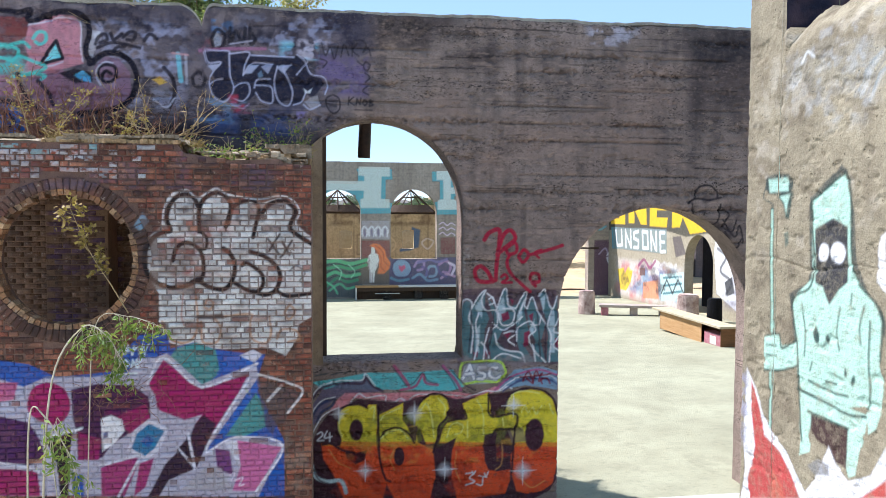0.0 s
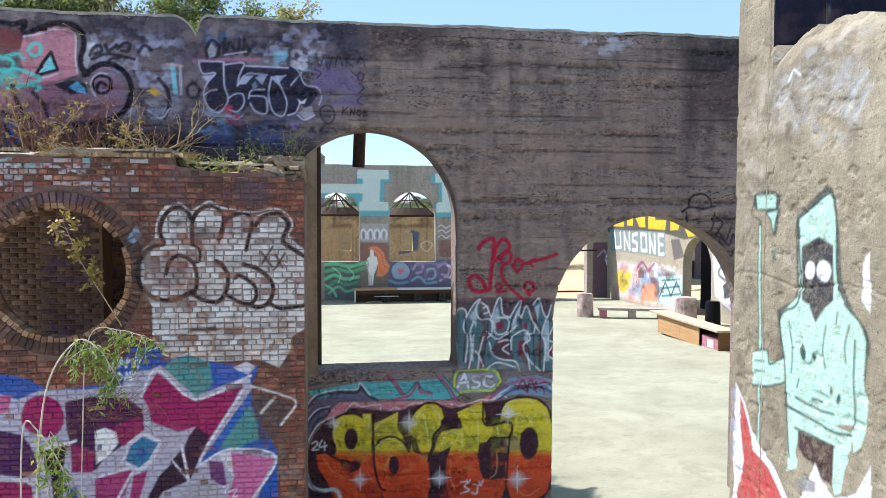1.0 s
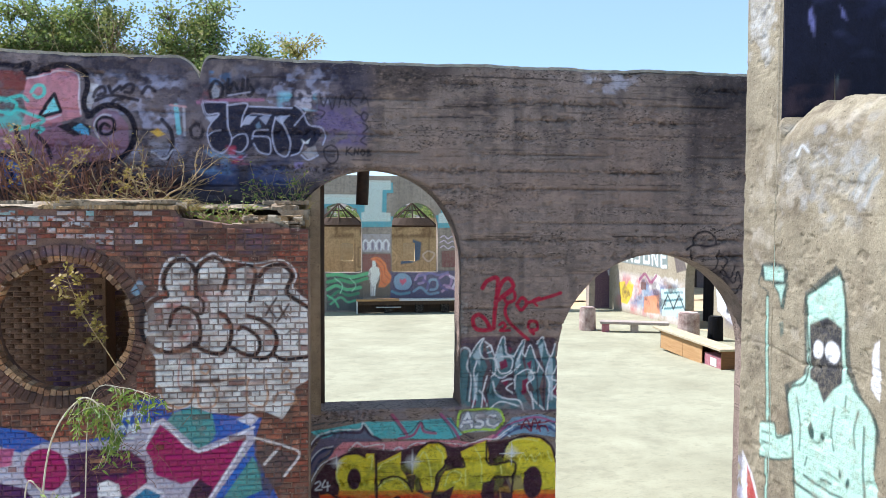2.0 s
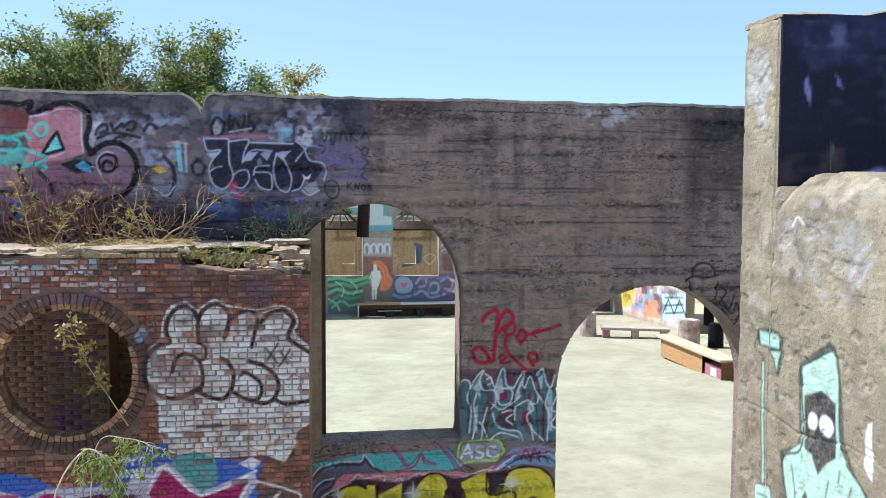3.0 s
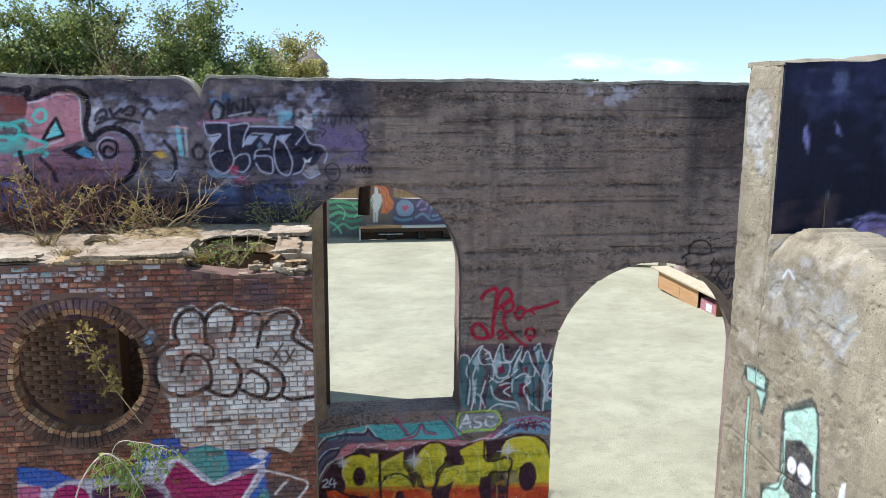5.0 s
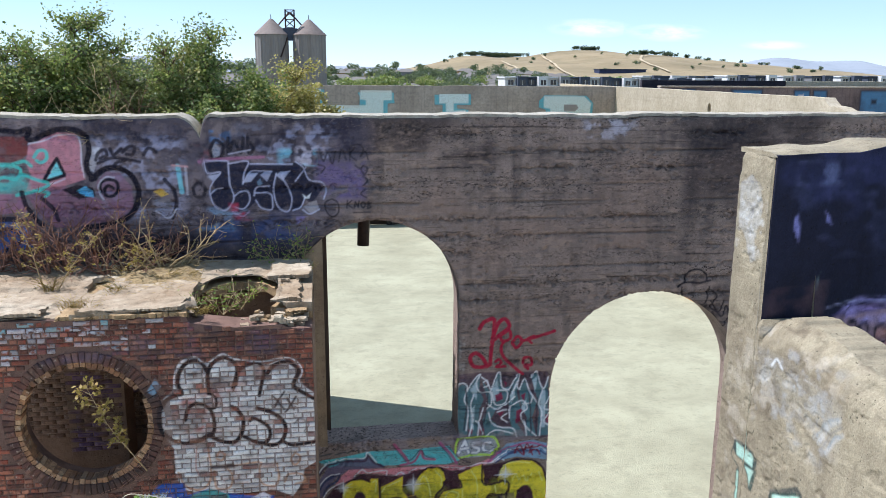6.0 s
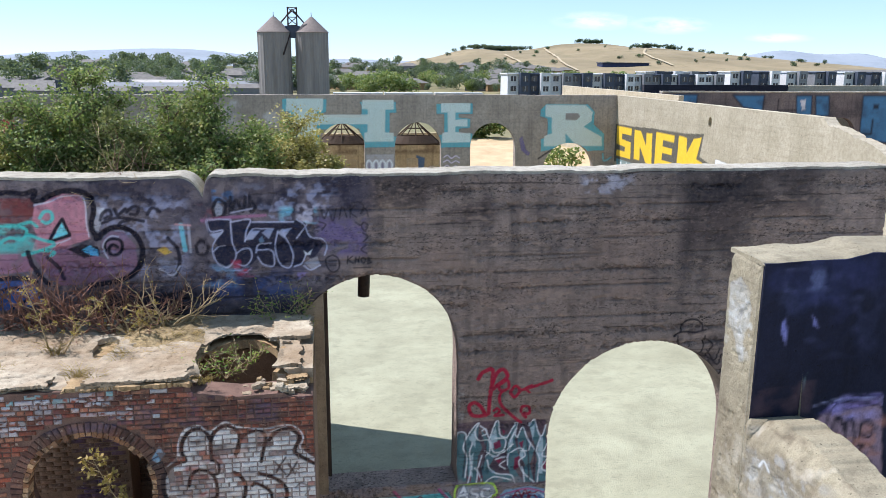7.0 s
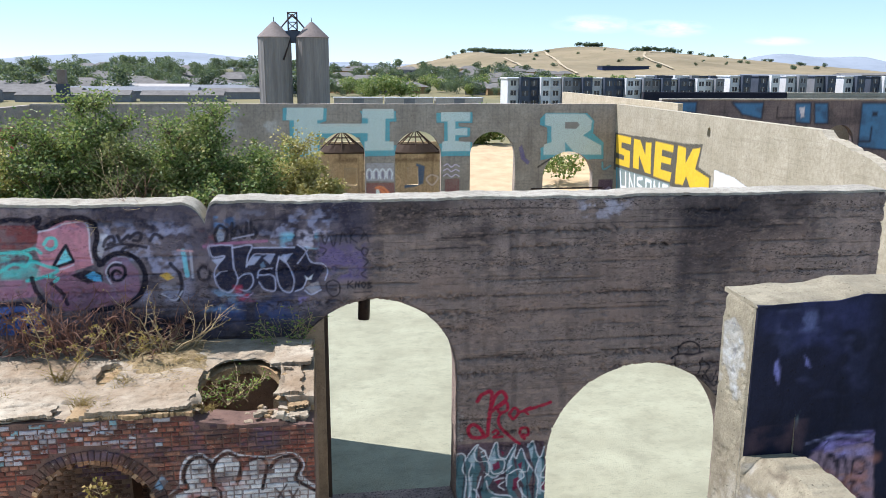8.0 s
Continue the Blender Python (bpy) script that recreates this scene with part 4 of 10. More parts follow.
p.line((186, 184, 200), [(-3.00, 6.63), (-3.06, 6.75), (-3.04, 6.87), (-2.94, 6.96), (-2.83, 6.95)], 0.022, 0.7)
p.fill((112, 190, 196), [(-3.76, 6.93), (-3.60, 7.20), (-3.53, 7.00)], 0.95)
p.line((22, 20, 32), [(-3.81, 6.90), (-3.70, 7.09), (-3.59, 7.24), (-3.51, 6.99), (-3.80, 6.90)], 0.048, 1, smooth=False)
p.line((186, 184, 200), [(-3.77, 6.86), (-3.63, 6.89), (-3.51, 6.94)], 0.022, 0.8)
p.fill((22, 20, 32), [(-3.57, 6.78), (-3.36, 6.85), (-3.14, 6.81), (-3.10, 6.68), (-3.34, 6.64)], 0.95)
p.fill((84, 156, 190), [(-3.37, 6.76), (-3.24, 6.83), (-3.15, 6.75), (-3.13, 6.66), (-3.25, 6.68)], 0.95)
p.line((72, 176, 166), [(-3.90, 7.26), (-3.83, 7.35), (-3.74, 7.34), (-3.73, 7.24), (-3.81, 7.18), (-3.87, 7.21)], 0.05, 0.85)
p.line((72, 176, 166), [(-4.52, 7.14), (-4.25, 7.15), (-4.10, 7.08), (-4.18, 6.94), (-4.35, 6.97), (-4.55, 6.86)], 0.05, 0.85)
p.line((72, 176, 166), [(-4.22, 7.15), (-4.04, 7.20), (-3.95, 7.13)], 0.05, 0.85)
p.line((72, 176, 166), [(-4.08, 7.01), (-3.92, 6.94), (-3.74, 6.86), (-3.93, 6.77), (-4.19, 6.71)], 0.05, 0.85)
p.line((72, 176, 166), [(-3.95, 6.77), (-3.76, 6.74), (-3.80, 6.69)], 0.05, 0.85)
p.haze((80, 176, 168), -4.59, -3.96, 6.71, 7.20, 0.7, 6, 0.4, 314)
p.line((22, 20, 32), [(-4.12, 6.75), (-4.08, 6.56), (-3.99, 6.39), (-3.88, 6.26)], 0.07, 0.95)
p.line((22, 20, 32), [(-3.85, 6.66), (-3.73, 6.52), (-3.65, 6.33)], 0.06, 0.9)
p.line((22, 20, 32), [(-4.77, 6.34), (-4.30, 6.36), (-4.06, 6.30)], 0.08, 0.9)
p.line((16, 16, 26), [(-4.63, 6.15), (-4.32, 6.21), (-4.18, 6.05), (-4.43, 5.89)], 0.05, 0.9)
p.line((24, 22, 34), [(-3.06, 7.21), (-3.02, 7.31), (-2.93, 7.36), (-2.90, 7.28), (-3.00, 7.23)], 0.05, 0.9)
p.line((24, 22, 34), [(-2.85, 7.37), (-2.81, 7.28), (-2.70, 7.37)], 0.05, 0.9)
p.line((24, 22, 34), [(-2.68, 7.32), (-2.59, 7.40), (-2.51, 7.39), (-2.54, 7.29), (-2.63, 7.29)], 0.05, 0.9)
p.line((24, 22, 34), [(-3.04, 7.16), (-2.81, 7.24), (-2.45, 7.18)], 0.05, 0.9)
p.line((24, 22, 34), [(-2.82, 7.11), (-2.77, 7.17), (-2.65, 7.20)], 0.05, 0.9)
p.line((24, 22, 34), [(-2.39, 7.28), (-2.31, 7.38), (-2.21, 7.32)], 0.05, 0.9)
p.line((22, 20, 32), [(-2.12, 6.91), (-2.00, 6.75), (-1.97, 6.54), (-2.04, 6.33)], 0.06, 0.9)
p.line((186, 184, 200), [(-2.27, 6.44), (-2.09, 6.33), (-1.97, 6.47)], 0.026, 0.7)
p.fill((190, 150, 60), [(-2.29, 6.73), (-2.18, 6.78), (-2.07, 6.69), (-2.18, 6.65)], 0.9)
p.fill((110, 108, 112), [(-2.32, 6.60), (-2.05, 6.64), (-2.05, 6.42), (-2.23, 6.44)], 0.5)
p.line((112, 182, 192), [(-1.92, 7.11), (-1.88, 6.72)], 0.07, 0.75, smooth=False)
p.line((186, 184, 200), [(-1.81, 7.09), (-1.80, 6.69)], 0.04, 0.5, smooth=False)
p.line((190, 140, 140), [(-2.00, 7.12), (-1.78, 7.10)], 0.03, 0.7, smooth=False)
p.line((20, 18, 28), [(-1.72, 6.78), (-1.63, 6.86), (-1.54, 6.77), (-1.58, 6.65), (-1.69, 6.66), (-1.72, 6.78)], 0.05, 0.85)
p.fill((24, 24, 36), [(-1.23, 7.79), (-0.53, 7.82), (-0.52, 7.51), (-0.62, 7.26), (-0.86, 7.33), (-1.20, 7.26), (-1.28, 7.52)], 0.55, worn=0.8)
p.fill((132, 134, 144), [(-1.42, 7.37), (-1.37, 7.45), (-1.29, 7.37), (-1.31, 7.25), (-1.40, 7.23)], 0.9)
p.line((20, 20, 30), [(-1.44, 7.35), (-1.36, 7.49), (-1.25, 7.40), (-1.28, 7.25), (-1.40, 7.20), (-1.44, 7.34)], 0.05, 0.9)
p.line((22, 22, 32), [(-1.17, 7.52), (-1.18, 7.30), (-1.09, 7.47), (-1.00, 7.30), (-0.95, 7.52)], 0.05, 0.9)
p.line((22, 22, 32), [(-0.89, 7.52), (-0.88, 7.29), (-0.81, 7.36), (-0.86, 7.45)], 0.05, 0.9)
p.line((170, 168, 184), [(-1.18, 7.28), (-0.86, 7.34)], 0.02, 0.7)
p.line((156, 96, 128), [(-1.61, 7.17), (-1.20, 7.21), (-0.67, 7.23)], 0.05, 0.6)
p.fill((30, 31, 48), [(-1.55, 7.17), (-1.22, 7.18), (-1.17, 7.14), (-0.90, 7.17), (-0.85, 7.13), (-0.25, 7.12), (-0.20, 7.17), (-0.07, 7.10), (0.01, 6.86), (0.15, 6.82), (0.20, 6.75), (0.12, 6.63), (0.02, 6.51), (-0.08, 6.59), (-0.14, 6.46), (-0.28, 6.40), (-0.33, 6.50), (-0.48, 6.41), (-0.58, 6.43), (-0.73, 6.47), (-0.81, 6.56), (-0.90, 6.47), (-1.07, 6.40), (-1.20, 6.50), (-1.29, 6.44), (-1.44, 6.53), (-1.49, 6.67), (-1.39, 6.75), (-1.45, 6.84), (-1.39, 6.97), (-1.52, 6.97)], 0.97)
p.line((170, 170, 190), [(-1.53, 7.18), (-1.22, 7.18), (-1.18, 7.14)], 0.02, 0.85)
p.line((170, 170, 190), [(-1.55, 7.17), (-1.49, 7.00), (-1.31, 7.01), (-1.42, 6.87), (-1.48, 6.72), (-1.42, 6.51), (-1.27, 6.43), (-1.16, 6.54), (-1.13, 6.66), (-1.18, 6.83), (-1.19, 7.14)], 0.02, 0.85)
p.line((170, 170, 190), [(-1.17, 7.14), (-0.90, 7.17), (-0.96, 7.00), (-0.99, 6.83)], 0.02, 0.85)
p.line((170, 170, 190), [(-1.13, 6.64), (-1.03, 6.71), (-0.92, 6.71), (-0.90, 6.57), (-1.00, 6.45), (-1.15, 6.49)], 0.02, 0.85)
p.line((170, 170, 190), [(-1.46, 6.69), (-1.39, 6.75), (-1.29, 6.77)], 0.02, 0.85)
p.line((170, 170, 190), [(-0.98, 6.85), (-0.87, 7.01), (-0.71, 7.02), (-0.56, 7.01)], 0.02, 0.85)
p.line((170, 170, 190), [(-0.83, 6.65), (-0.79, 6.77), (-0.60, 6.79)], 0.02, 0.85)
p.line((170, 170, 190), [(-0.82, 6.69), (-0.60, 6.68), (-0.56, 6.56), (-0.58, 6.43), (-0.73, 6.46), (-0.81, 6.58)], 0.02, 0.85)
p.line((170, 170, 190), [(-0.49, 6.98), (-0.54, 6.73), (-0.48, 6.47), (-0.33, 6.40), (-0.27, 6.59), (-0.33, 6.78), (-0.41, 6.96), (-0.29, 7.01)], 0.02, 0.85)
p.line((170, 170, 190), [(-0.87, 7.13), (-0.25, 7.12)], 0.02, 0.85)
p.line((170, 170, 190), [(-0.20, 7.16), (-0.09, 7.07), (0.00, 6.88), (0.18, 6.84), (0.25, 6.72), (0.21, 6.58)], 0.02, 0.85)
p.line((170, 170, 190), [(-0.21, 6.86), (-0.05, 7.06)], 0.02, 0.85)
p.line((170, 170, 190), [(-0.26, 6.41), (-0.14, 6.46), (-0.08, 6.59)], 0.02, 0.85)
p.fill((160, 162, 180), [(-1.51, 6.96), (-1.31, 6.99), (-1.43, 6.88)], 0.85)
p.fill((160, 162, 180), [(-0.98, 6.85), (-0.88, 6.99), (-0.76, 6.99), (-0.87, 6.86)], 0.8)
p.fill((150, 152, 172), [(-0.73, 6.96), (-0.63, 7.03), (-0.56, 7.00), (-0.63, 6.86)], 0.7)
p.fill((160, 162, 180), [(-0.50, 6.96), (-0.42, 7.01), (-0.31, 6.99), (-0.40, 6.87)], 0.8)
p.fill((90, 110, 130), [(-0.78, 6.86), (-0.73, 6.91), (-0.70, 6.83), (-0.76, 6.77)], 0.9)
p.fill((210, 212, 220), [(-0.11, 6.66), (-0.05, 6.62), (0.02, 6.67), (-0.01, 6.59), (-0.08, 6.59)], 0.95)
p.fill((150, 146, 150), [(-0.10, 6.46), (-0.01, 6.53), (0.10, 6.56), (0.14, 6.42), (0.01, 6.35)], 0.7)
p.line((170, 170, 190), [(-0.11, 6.42), (-0.01, 6.35), (0.14, 6.42)], 0.022, 0.8)
p.haze((160, 52, 72), -1.23, -0.83, 6.25, 6.56, 0.95, 5, 0.34, 315)
p.line((170, 150, 180), [(-1.16, 6.40), (-1.01, 6.34), (-0.91, 6.41)], 0.02, 0.7)
p.haze((50, 72, 118), -1.58, -1.01, 5.93, 6.32, 0.5, 5, 0.38, 316)
p.haze((50, 72, 118), -0.91, -0.16, 5.92, 6.30, 0.5, 5, 0.4, 317)
p.haze((130, 120, 190), -0.23, 0.11, 6.00, 6.33, 0.7, 7, 0.5, 318)
p.line((26, 24, 32), [(0.16, 7.35), (0.22, 7.16), (0.29, 7.29), (0.35, 7.12), (0.41, 7.31)], 0.022, 0.8)
p.line((26, 24, 32), [(0.45, 7.15), (0.50, 7.34), (0.57, 7.17)], 0.022, 0.8)
p.line((26, 24, 32), [(0.62, 7.36), (0.62, 7.17)], 0.022, 0.8)
p.line((26, 24, 32), [(0.69, 7.36), (0.63, 7.25), (0.72, 7.17)], 0.022, 0.8)
p.line((26, 24, 32), [(0.64, 7.39), (0.76, 7.41), (0.83, 7.34), (0.78, 7.23)], 0.022, 0.8)
p.line((26, 24, 32), [(0.79, 7.23), (0.86, 7.30), (0.90, 7.18)], 0.022, 0.8)
p.line((26, 24, 32), [(0.70, 7.09), (0.77, 7.04)], 0.022, 0.8)
p.line((26, 24, 32), [(0.82, 7.09), (0.89, 7.04), (0.84, 6.95), (0.79, 7.02), (0.82, 7.09)], 0.022, 0.8)
p.line((26, 24, 32), [(0.81, 6.92), (0.89, 6.86), (0.82, 6.78)], 0.022, 0.8)
p.line((26, 24, 32), [(0.85, 6.72), (0.78, 6.65), (0.87, 6.59)], 0.022, 0.8)
p.line((26, 24, 32), [(0.14, 7.11), (0.24, 7.07), (0.18, 6.98)], 0.022, 0.8)
p.line((26, 24, 32), [(0.57, 6.55), (0.56, 6.43)], 0.022, 0.9, smooth=False)
p.line((26, 24, 32), [(0.64, 6.55), (0.57, 6.49), (0.65, 6.43)], 0.022, 0.9, smooth=False)
p.line((26, 24, 32), [(0.68, 6.43), (0.69, 6.53), (0.74, 6.44), (0.75, 6.54)], 0.022, 0.9, smooth=False)
p.line((26, 24, 32), [(0.81, 6.52), (0.78, 6.48), (0.81, 6.43), (0.85, 6.48), (0.81, 6.52)], 0.022, 0.9)
p.line((26, 24, 32), [(0.88, 6.42), (0.89, 6.52), (0.93, 6.49), (0.89, 6.48), (0.94, 6.44), (0.88, 6.42)], 0.022, 0.9, smooth=False)
p.line((26, 24, 32), [(0.66, 6.36), (0.92, 6.36)], 0.02, 0.8)
p.line((26, 24, 32), [(0.33, 6.58), (0.42, 6.52), (0.43, 6.37), (0.34, 6.30), (0.25, 6.38), (0.23, 6.52), (0.33, 6.58)], 0.026, 0.85)
p.line((26, 24, 32), [(0.28, 6.48), (0.40, 6.49)], 0.02, 0.8)
p.line((26, 24, 32), [(0.29, 6.41), (0.38, 6.41)], 0.03, 0.8)
p.fill((60, 56, 62), [(0.27, 6.52), (0.40, 6.53), (0.40, 6.37), (0.32, 6.33), (0.26, 6.39)], 0.5)
# the sunlit edge of the right window jamb, painted on as a pale line
p.line((226, 224, 216), [(2.04, 5.65), (2.19, 5.32), (2.27, 4.95), (2.29, 4.15), (2.29, 3.35), (2.27, 2.62)], 0.035, 0.75)
p.haze((150, 146, 140), 2.31, 2.47, 2.45, 4.42, 0.5, 14, 0.5, 211)
# pale letters on a purple ground and the small tag under them
p.fill((72, 52, 64), [(2.27, 3.59), (2.72, 3.62), (3.88, 3.58), (3.94, 2.92), (3.95, 2.37), (2.27, 2.35)], 0.8, worn=0.3)
p.haze((56, 48, 60), 2.27, 3.95, 2.32, 3.62, 0.6, 6, 0.48, 331)
p.fill((68, 100, 104), [(2.34, 3.32), (2.40, 3.42), (2.49, 3.39), (2.52, 2.95), (2.51, 2.50), (2.38, 2.46), (2.32, 2.87)], 0.95, worn=0.1)
p.fill((68, 100, 104), [(2.50, 3.31), (2.61, 3.49), (2.72, 3.58), (2.70, 3.31), (2.78, 3.13), (2.71, 2.95), (2.68, 2.48), (2.54, 2.48)], 0.95, worn=0.1)
p.fill((68, 100, 104), [(2.74, 3.49), (2.89, 3.26), (3.00, 3.58), (3.06, 3.58), (3.09, 3.30), (3.23, 3.35), (3.23, 3.03), (3.00, 2.94), (2.91, 2.76), (3.05, 2.62), (3.33, 2.57), (3.36, 2.42), (2.82, 2.44), (2.77, 2.77), (2.87, 3.04)], 0.95, worn=0.1)
p.fill((68, 100, 104), [(3.21, 3.30), (3.32, 3.48), (3.39, 3.54), (3.35, 3.21), (3.43, 2.93), (3.37, 2.66), (3.52, 2.42), (3.33, 2.42), (3.23, 2.76)], 0.95, worn=0.1)
p.fill((68, 100, 104), [(3.39, 3.30), (3.48, 3.46), (3.55, 3.25), (3.70, 3.02), (3.63, 2.75), (3.71, 2.41), (3.52, 2.42), (3.54, 2.75), (3.42, 3.02)], 0.95, worn=0.1)
p.fill((68, 100, 104), [(3.59, 3.50), (3.69, 3.58), (3.74, 3.38), (3.81, 3.27), (3.89, 3.47), (3.90, 2.92), (3.93, 2.41), (3.73, 2.41), (3.75, 2.83), (3.69, 3.16)], 0.95, worn=0.1)
p.fill((166, 180, 184), [(2.54, 3.31), (2.61, 3.42), (2.68, 3.45), (2.66, 3.13)], 0.7)
p.fill((166, 180, 184), [(3.23, 3.17), (3.33, 3.41), (3.31, 3.12), (3.26, 3.03)], 0.7)
p.fill((166, 180, 184), [(3.61, 3.43), (3.70, 3.51), (3.67, 3.20)], 0.7)
p.fill((166, 180, 184), [(2.56, 2.95), (2.63, 3.04), (2.62, 2.59), (2.56, 2.59)], 0.7)
p.fill((166, 180, 184), [(3.43, 2.93), (3.52, 3.11), (3.50, 2.84)], 0.7)
p.fill((166, 180, 184), [(3.76, 3.11), (3.85, 3.29), (3.86, 2.56), (3.79, 2.56)], 0.7)
p.fill((166, 180, 184), [(2.92, 3.31), (3.01, 3.49), (3.05, 3.21), (2.96, 3.08)], 0.7)
p.fill((112, 30, 58), [(2.97, 3.20), (3.09, 3.24), (3.11, 3.12), (3.00, 3.07)], 0.95)
p.fill((112, 30, 58), [(2.71, 2.66), (2.80, 2.58), (2.73, 2.50)], 0.95)
p.fill((112, 30, 58), [(3.00, 2.89), (3.14, 2.90), (3.08, 2.80)], 0.95)
p.fill((112, 30, 58), [(3.35, 2.89), (3.44, 2.93), (3.43, 2.68), (3.35, 2.66)], 0.95)
p.fill((112, 30, 58), [(3.42, 3.17), (3.50, 3.21), (3.48, 3.04)], 0.95)
p.fill((112, 30, 58), [(3.86, 2.79), (3.92, 2.81), (3.93, 2.63), (3.87, 2.65)], 0.95)
p.fill((112, 30, 58), [(2.52, 2.59), (2.60, 2.61), (2.59, 2.50)], 0.95)
p.fill((112, 30, 58), [(3.12, 3.44), (3.18, 3.41), (3.15, 3.34)], 0.95)
p.line((222, 228, 230), [(2.32, 2.85), (2.34, 3.34), (2.41, 3.44), (2.50, 3.37), (2.45, 3.14), (2.52, 2.95), (2.49, 2.59)], 0.024, 0.9)
p.line((222, 228, 230), [(2.50, 3.30), (2.61, 3.49), (2.72, 3.58), (2.65, 3.42), (2.72, 3.26), (2.89, 3.25), (2.91, 3.04), (2.83, 2.95)], 0.024, 0.9)
p.line((222, 228, 230), [(2.89, 3.25), (3.00, 3.56), (3.06, 3.58), (3.09, 3.34), (3.21, 3.28)], 0.024, 0.9)
p.line((222, 228, 230), [(2.83, 3.06), (3.00, 2.94), (3.18, 3.03), (3.32, 3.15)], 0.024, 0.9)
p.line((222, 228, 230), [(2.92, 3.25), (2.98, 3.03), (3.15, 3.05), (3.18, 3.25), (3.00, 3.29)], 0.024, 0.9)
p.line((222, 228, 230), [(2.87, 2.89), (2.93, 2.69), (3.08, 2.61), (3.30, 2.57), (3.37, 2.42)], 0.024, 0.9)
p.line((222, 228, 230), [(3.02, 2.89), (3.15, 2.92), (3.23, 2.88), (3.09, 2.78), (3.22, 2.68)], 0.024, 0.9)
p.line((222, 228, 230), [(3.21, 3.28), (3.32, 3.48), (3.40, 3.54), (3.35, 3.34), (3.40, 3.28)], 0.024, 0.9)
p.line((222, 228, 230), [(3.39, 3.28), (3.48, 3.46), (3.57, 3.24), (3.71, 3.02)], 0.024, 0.9)
p.line((222, 228, 230), [(3.23, 2.76), (3.24, 2.94), (3.33, 3.03), (3.46, 3.07), (3.54, 2.93), (3.43, 2.82), (3.52, 2.60), (3.71, 2.41)], 0.024, 0.9)
p.line((222, 228, 230), [(3.63, 3.15), (3.59, 3.02), (3.46, 3.02)], 0.024, 0.9)
p.line((222, 228, 230), [(3.59, 3.48), (3.69, 3.58), (3.75, 3.37), (3.82, 3.27), (3.89, 3.47)], 0.024, 0.9)
p.line((222, 228, 230), [(3.82, 3.27), (3.74, 3.02), (3.80, 2.81), (3.77, 2.41)], 0.024, 0.9)
p.line((222, 228, 230), [(3.92, 3.11), (3.84, 2.92), (3.92, 2.87)], 0.024, 0.9)
p.line((222, 228, 230), [(3.92, 2.81), (3.84, 2.67), (3.93, 2.59)], 0.024, 0.9)
p.line((222, 228, 230), [(2.54, 2.48), (2.60, 2.77), (2.56, 3.04), (2.61, 3.22)], 0.024, 0.9)
p.line((222, 228, 230), [(2.69, 2.48), (2.73, 2.81), (2.78, 2.98)], 0.024, 0.9)
p.line((222, 228, 230), [(2.78, 2.50), (2.71, 2.68), (2.65, 2.75)], 0.024, 0.9)
p.line((222, 228, 230), [(2.82, 2.45), (3.00, 2.56), (3.30, 2.48)], 0.024, 0.9)
p.line((222, 228, 230), [(3.27, 3.21), (3.35, 3.41)], 0.024, 0.9)
p.line((222, 228, 230), [(3.54, 2.43), (3.50, 2.69)], 0.024, 0.9)
p.line((222, 228, 230), [(2.74, 3.53), (2.83, 3.45), (2.89, 3.31)], 0.024, 0.9)
p.line((222, 228, 230), [(2.77, 3.44), (2.83, 3.47), (2.85, 3.38), (2.78, 3.35)], 0.024, 0.9)
p.line((46, 34, 46), [(2.47, 3.35), (2.49, 3.04), (2.45, 2.60)], 0.022, 0.85)
p.line((46, 34, 46), [(2.85, 3.22), (2.83, 2.95), (2.75, 2.50)], 0.022, 0.85)
p.line((46, 34, 46), [(3.26, 3.34), (3.20, 3.03), (3.22, 2.67)], 0.022, 0.85)
p.line((46, 34, 46), [(3.56, 3.21), (3.60, 2.84), (3.62, 2.47)], 0.022, 0.85)
p.line((46, 34, 46), [(3.71, 3.11), (3.71, 2.47)], 0.022, 0.85)
p.fill((150, 160, 162), [(2.33, 2.15), (2.38, 2.40), (3.00, 2.43), (3.04, 2.21), (2.86, 2.09), (2.38, 2.08)], 0.6)
p.line((160, 190, 64), [(2.30, 2.11), (2.34, 2.40), (2.54, 2.44), (2.93, 2.44), (3.04, 2.32), (3.04, 2.21), (2.90, 2.11), (2.65, 2.13), (2.33, 2.08)], 0.04, 0.9)
p.line((70, 80, 110), [(2.36, 2.18), (2.47, 2.39), (2.54, 2.17)], 0.068, 0.9, smooth=False)
p.line((226, 232, 240), [(2.36, 2.18), (2.47, 2.39), (2.54, 2.17)], 0.048, 1, smooth=False)
p.line((70, 80, 110), [(2.40, 2.25), (2.53, 2.26)], 0.068, 0.9, smooth=False)
p.line((226, 232, 240), [(2.40, 2.25), (2.53, 2.26)], 0.048, 1, smooth=False)
p.line((70, 80, 110), [(2.72, 2.35), (2.62, 2.35), (2.62, 2.28), (2.71, 2.24), (2.69, 2.17), (2.60, 2.17)], 0.068, 0.9, smooth=True)
p.line((226, 232, 240), [(2.72, 2.35), (2.62, 2.35), (2.62, 2.28), (2.71, 2.24), (2.69, 2.17), (2.60, 2.17)], 0.048, 1, smooth=True)
p.line((70, 80, 110), [(2.91, 2.34), (2.81, 2.33), (2.79, 2.22), (2.88, 2.16), (2.97, 2.20)], 0.068, 0.9, smooth=True)
p.line((226, 232, 240), [(2.91, 2.34), (2.81, 2.33), (2.79, 2.22), (2.88, 2.16), (2.97, 2.20)], 0.048, 1, smooth=True)
p.line((34, 50, 54), [(0.05, 2.29), (0.23, 2.32)], 0.024, 0.85, smooth=False)
p.line((34, 50, 54), [(0.29, 2.30), (0.46, 2.33)], 0.024, 0.85, smooth=False)
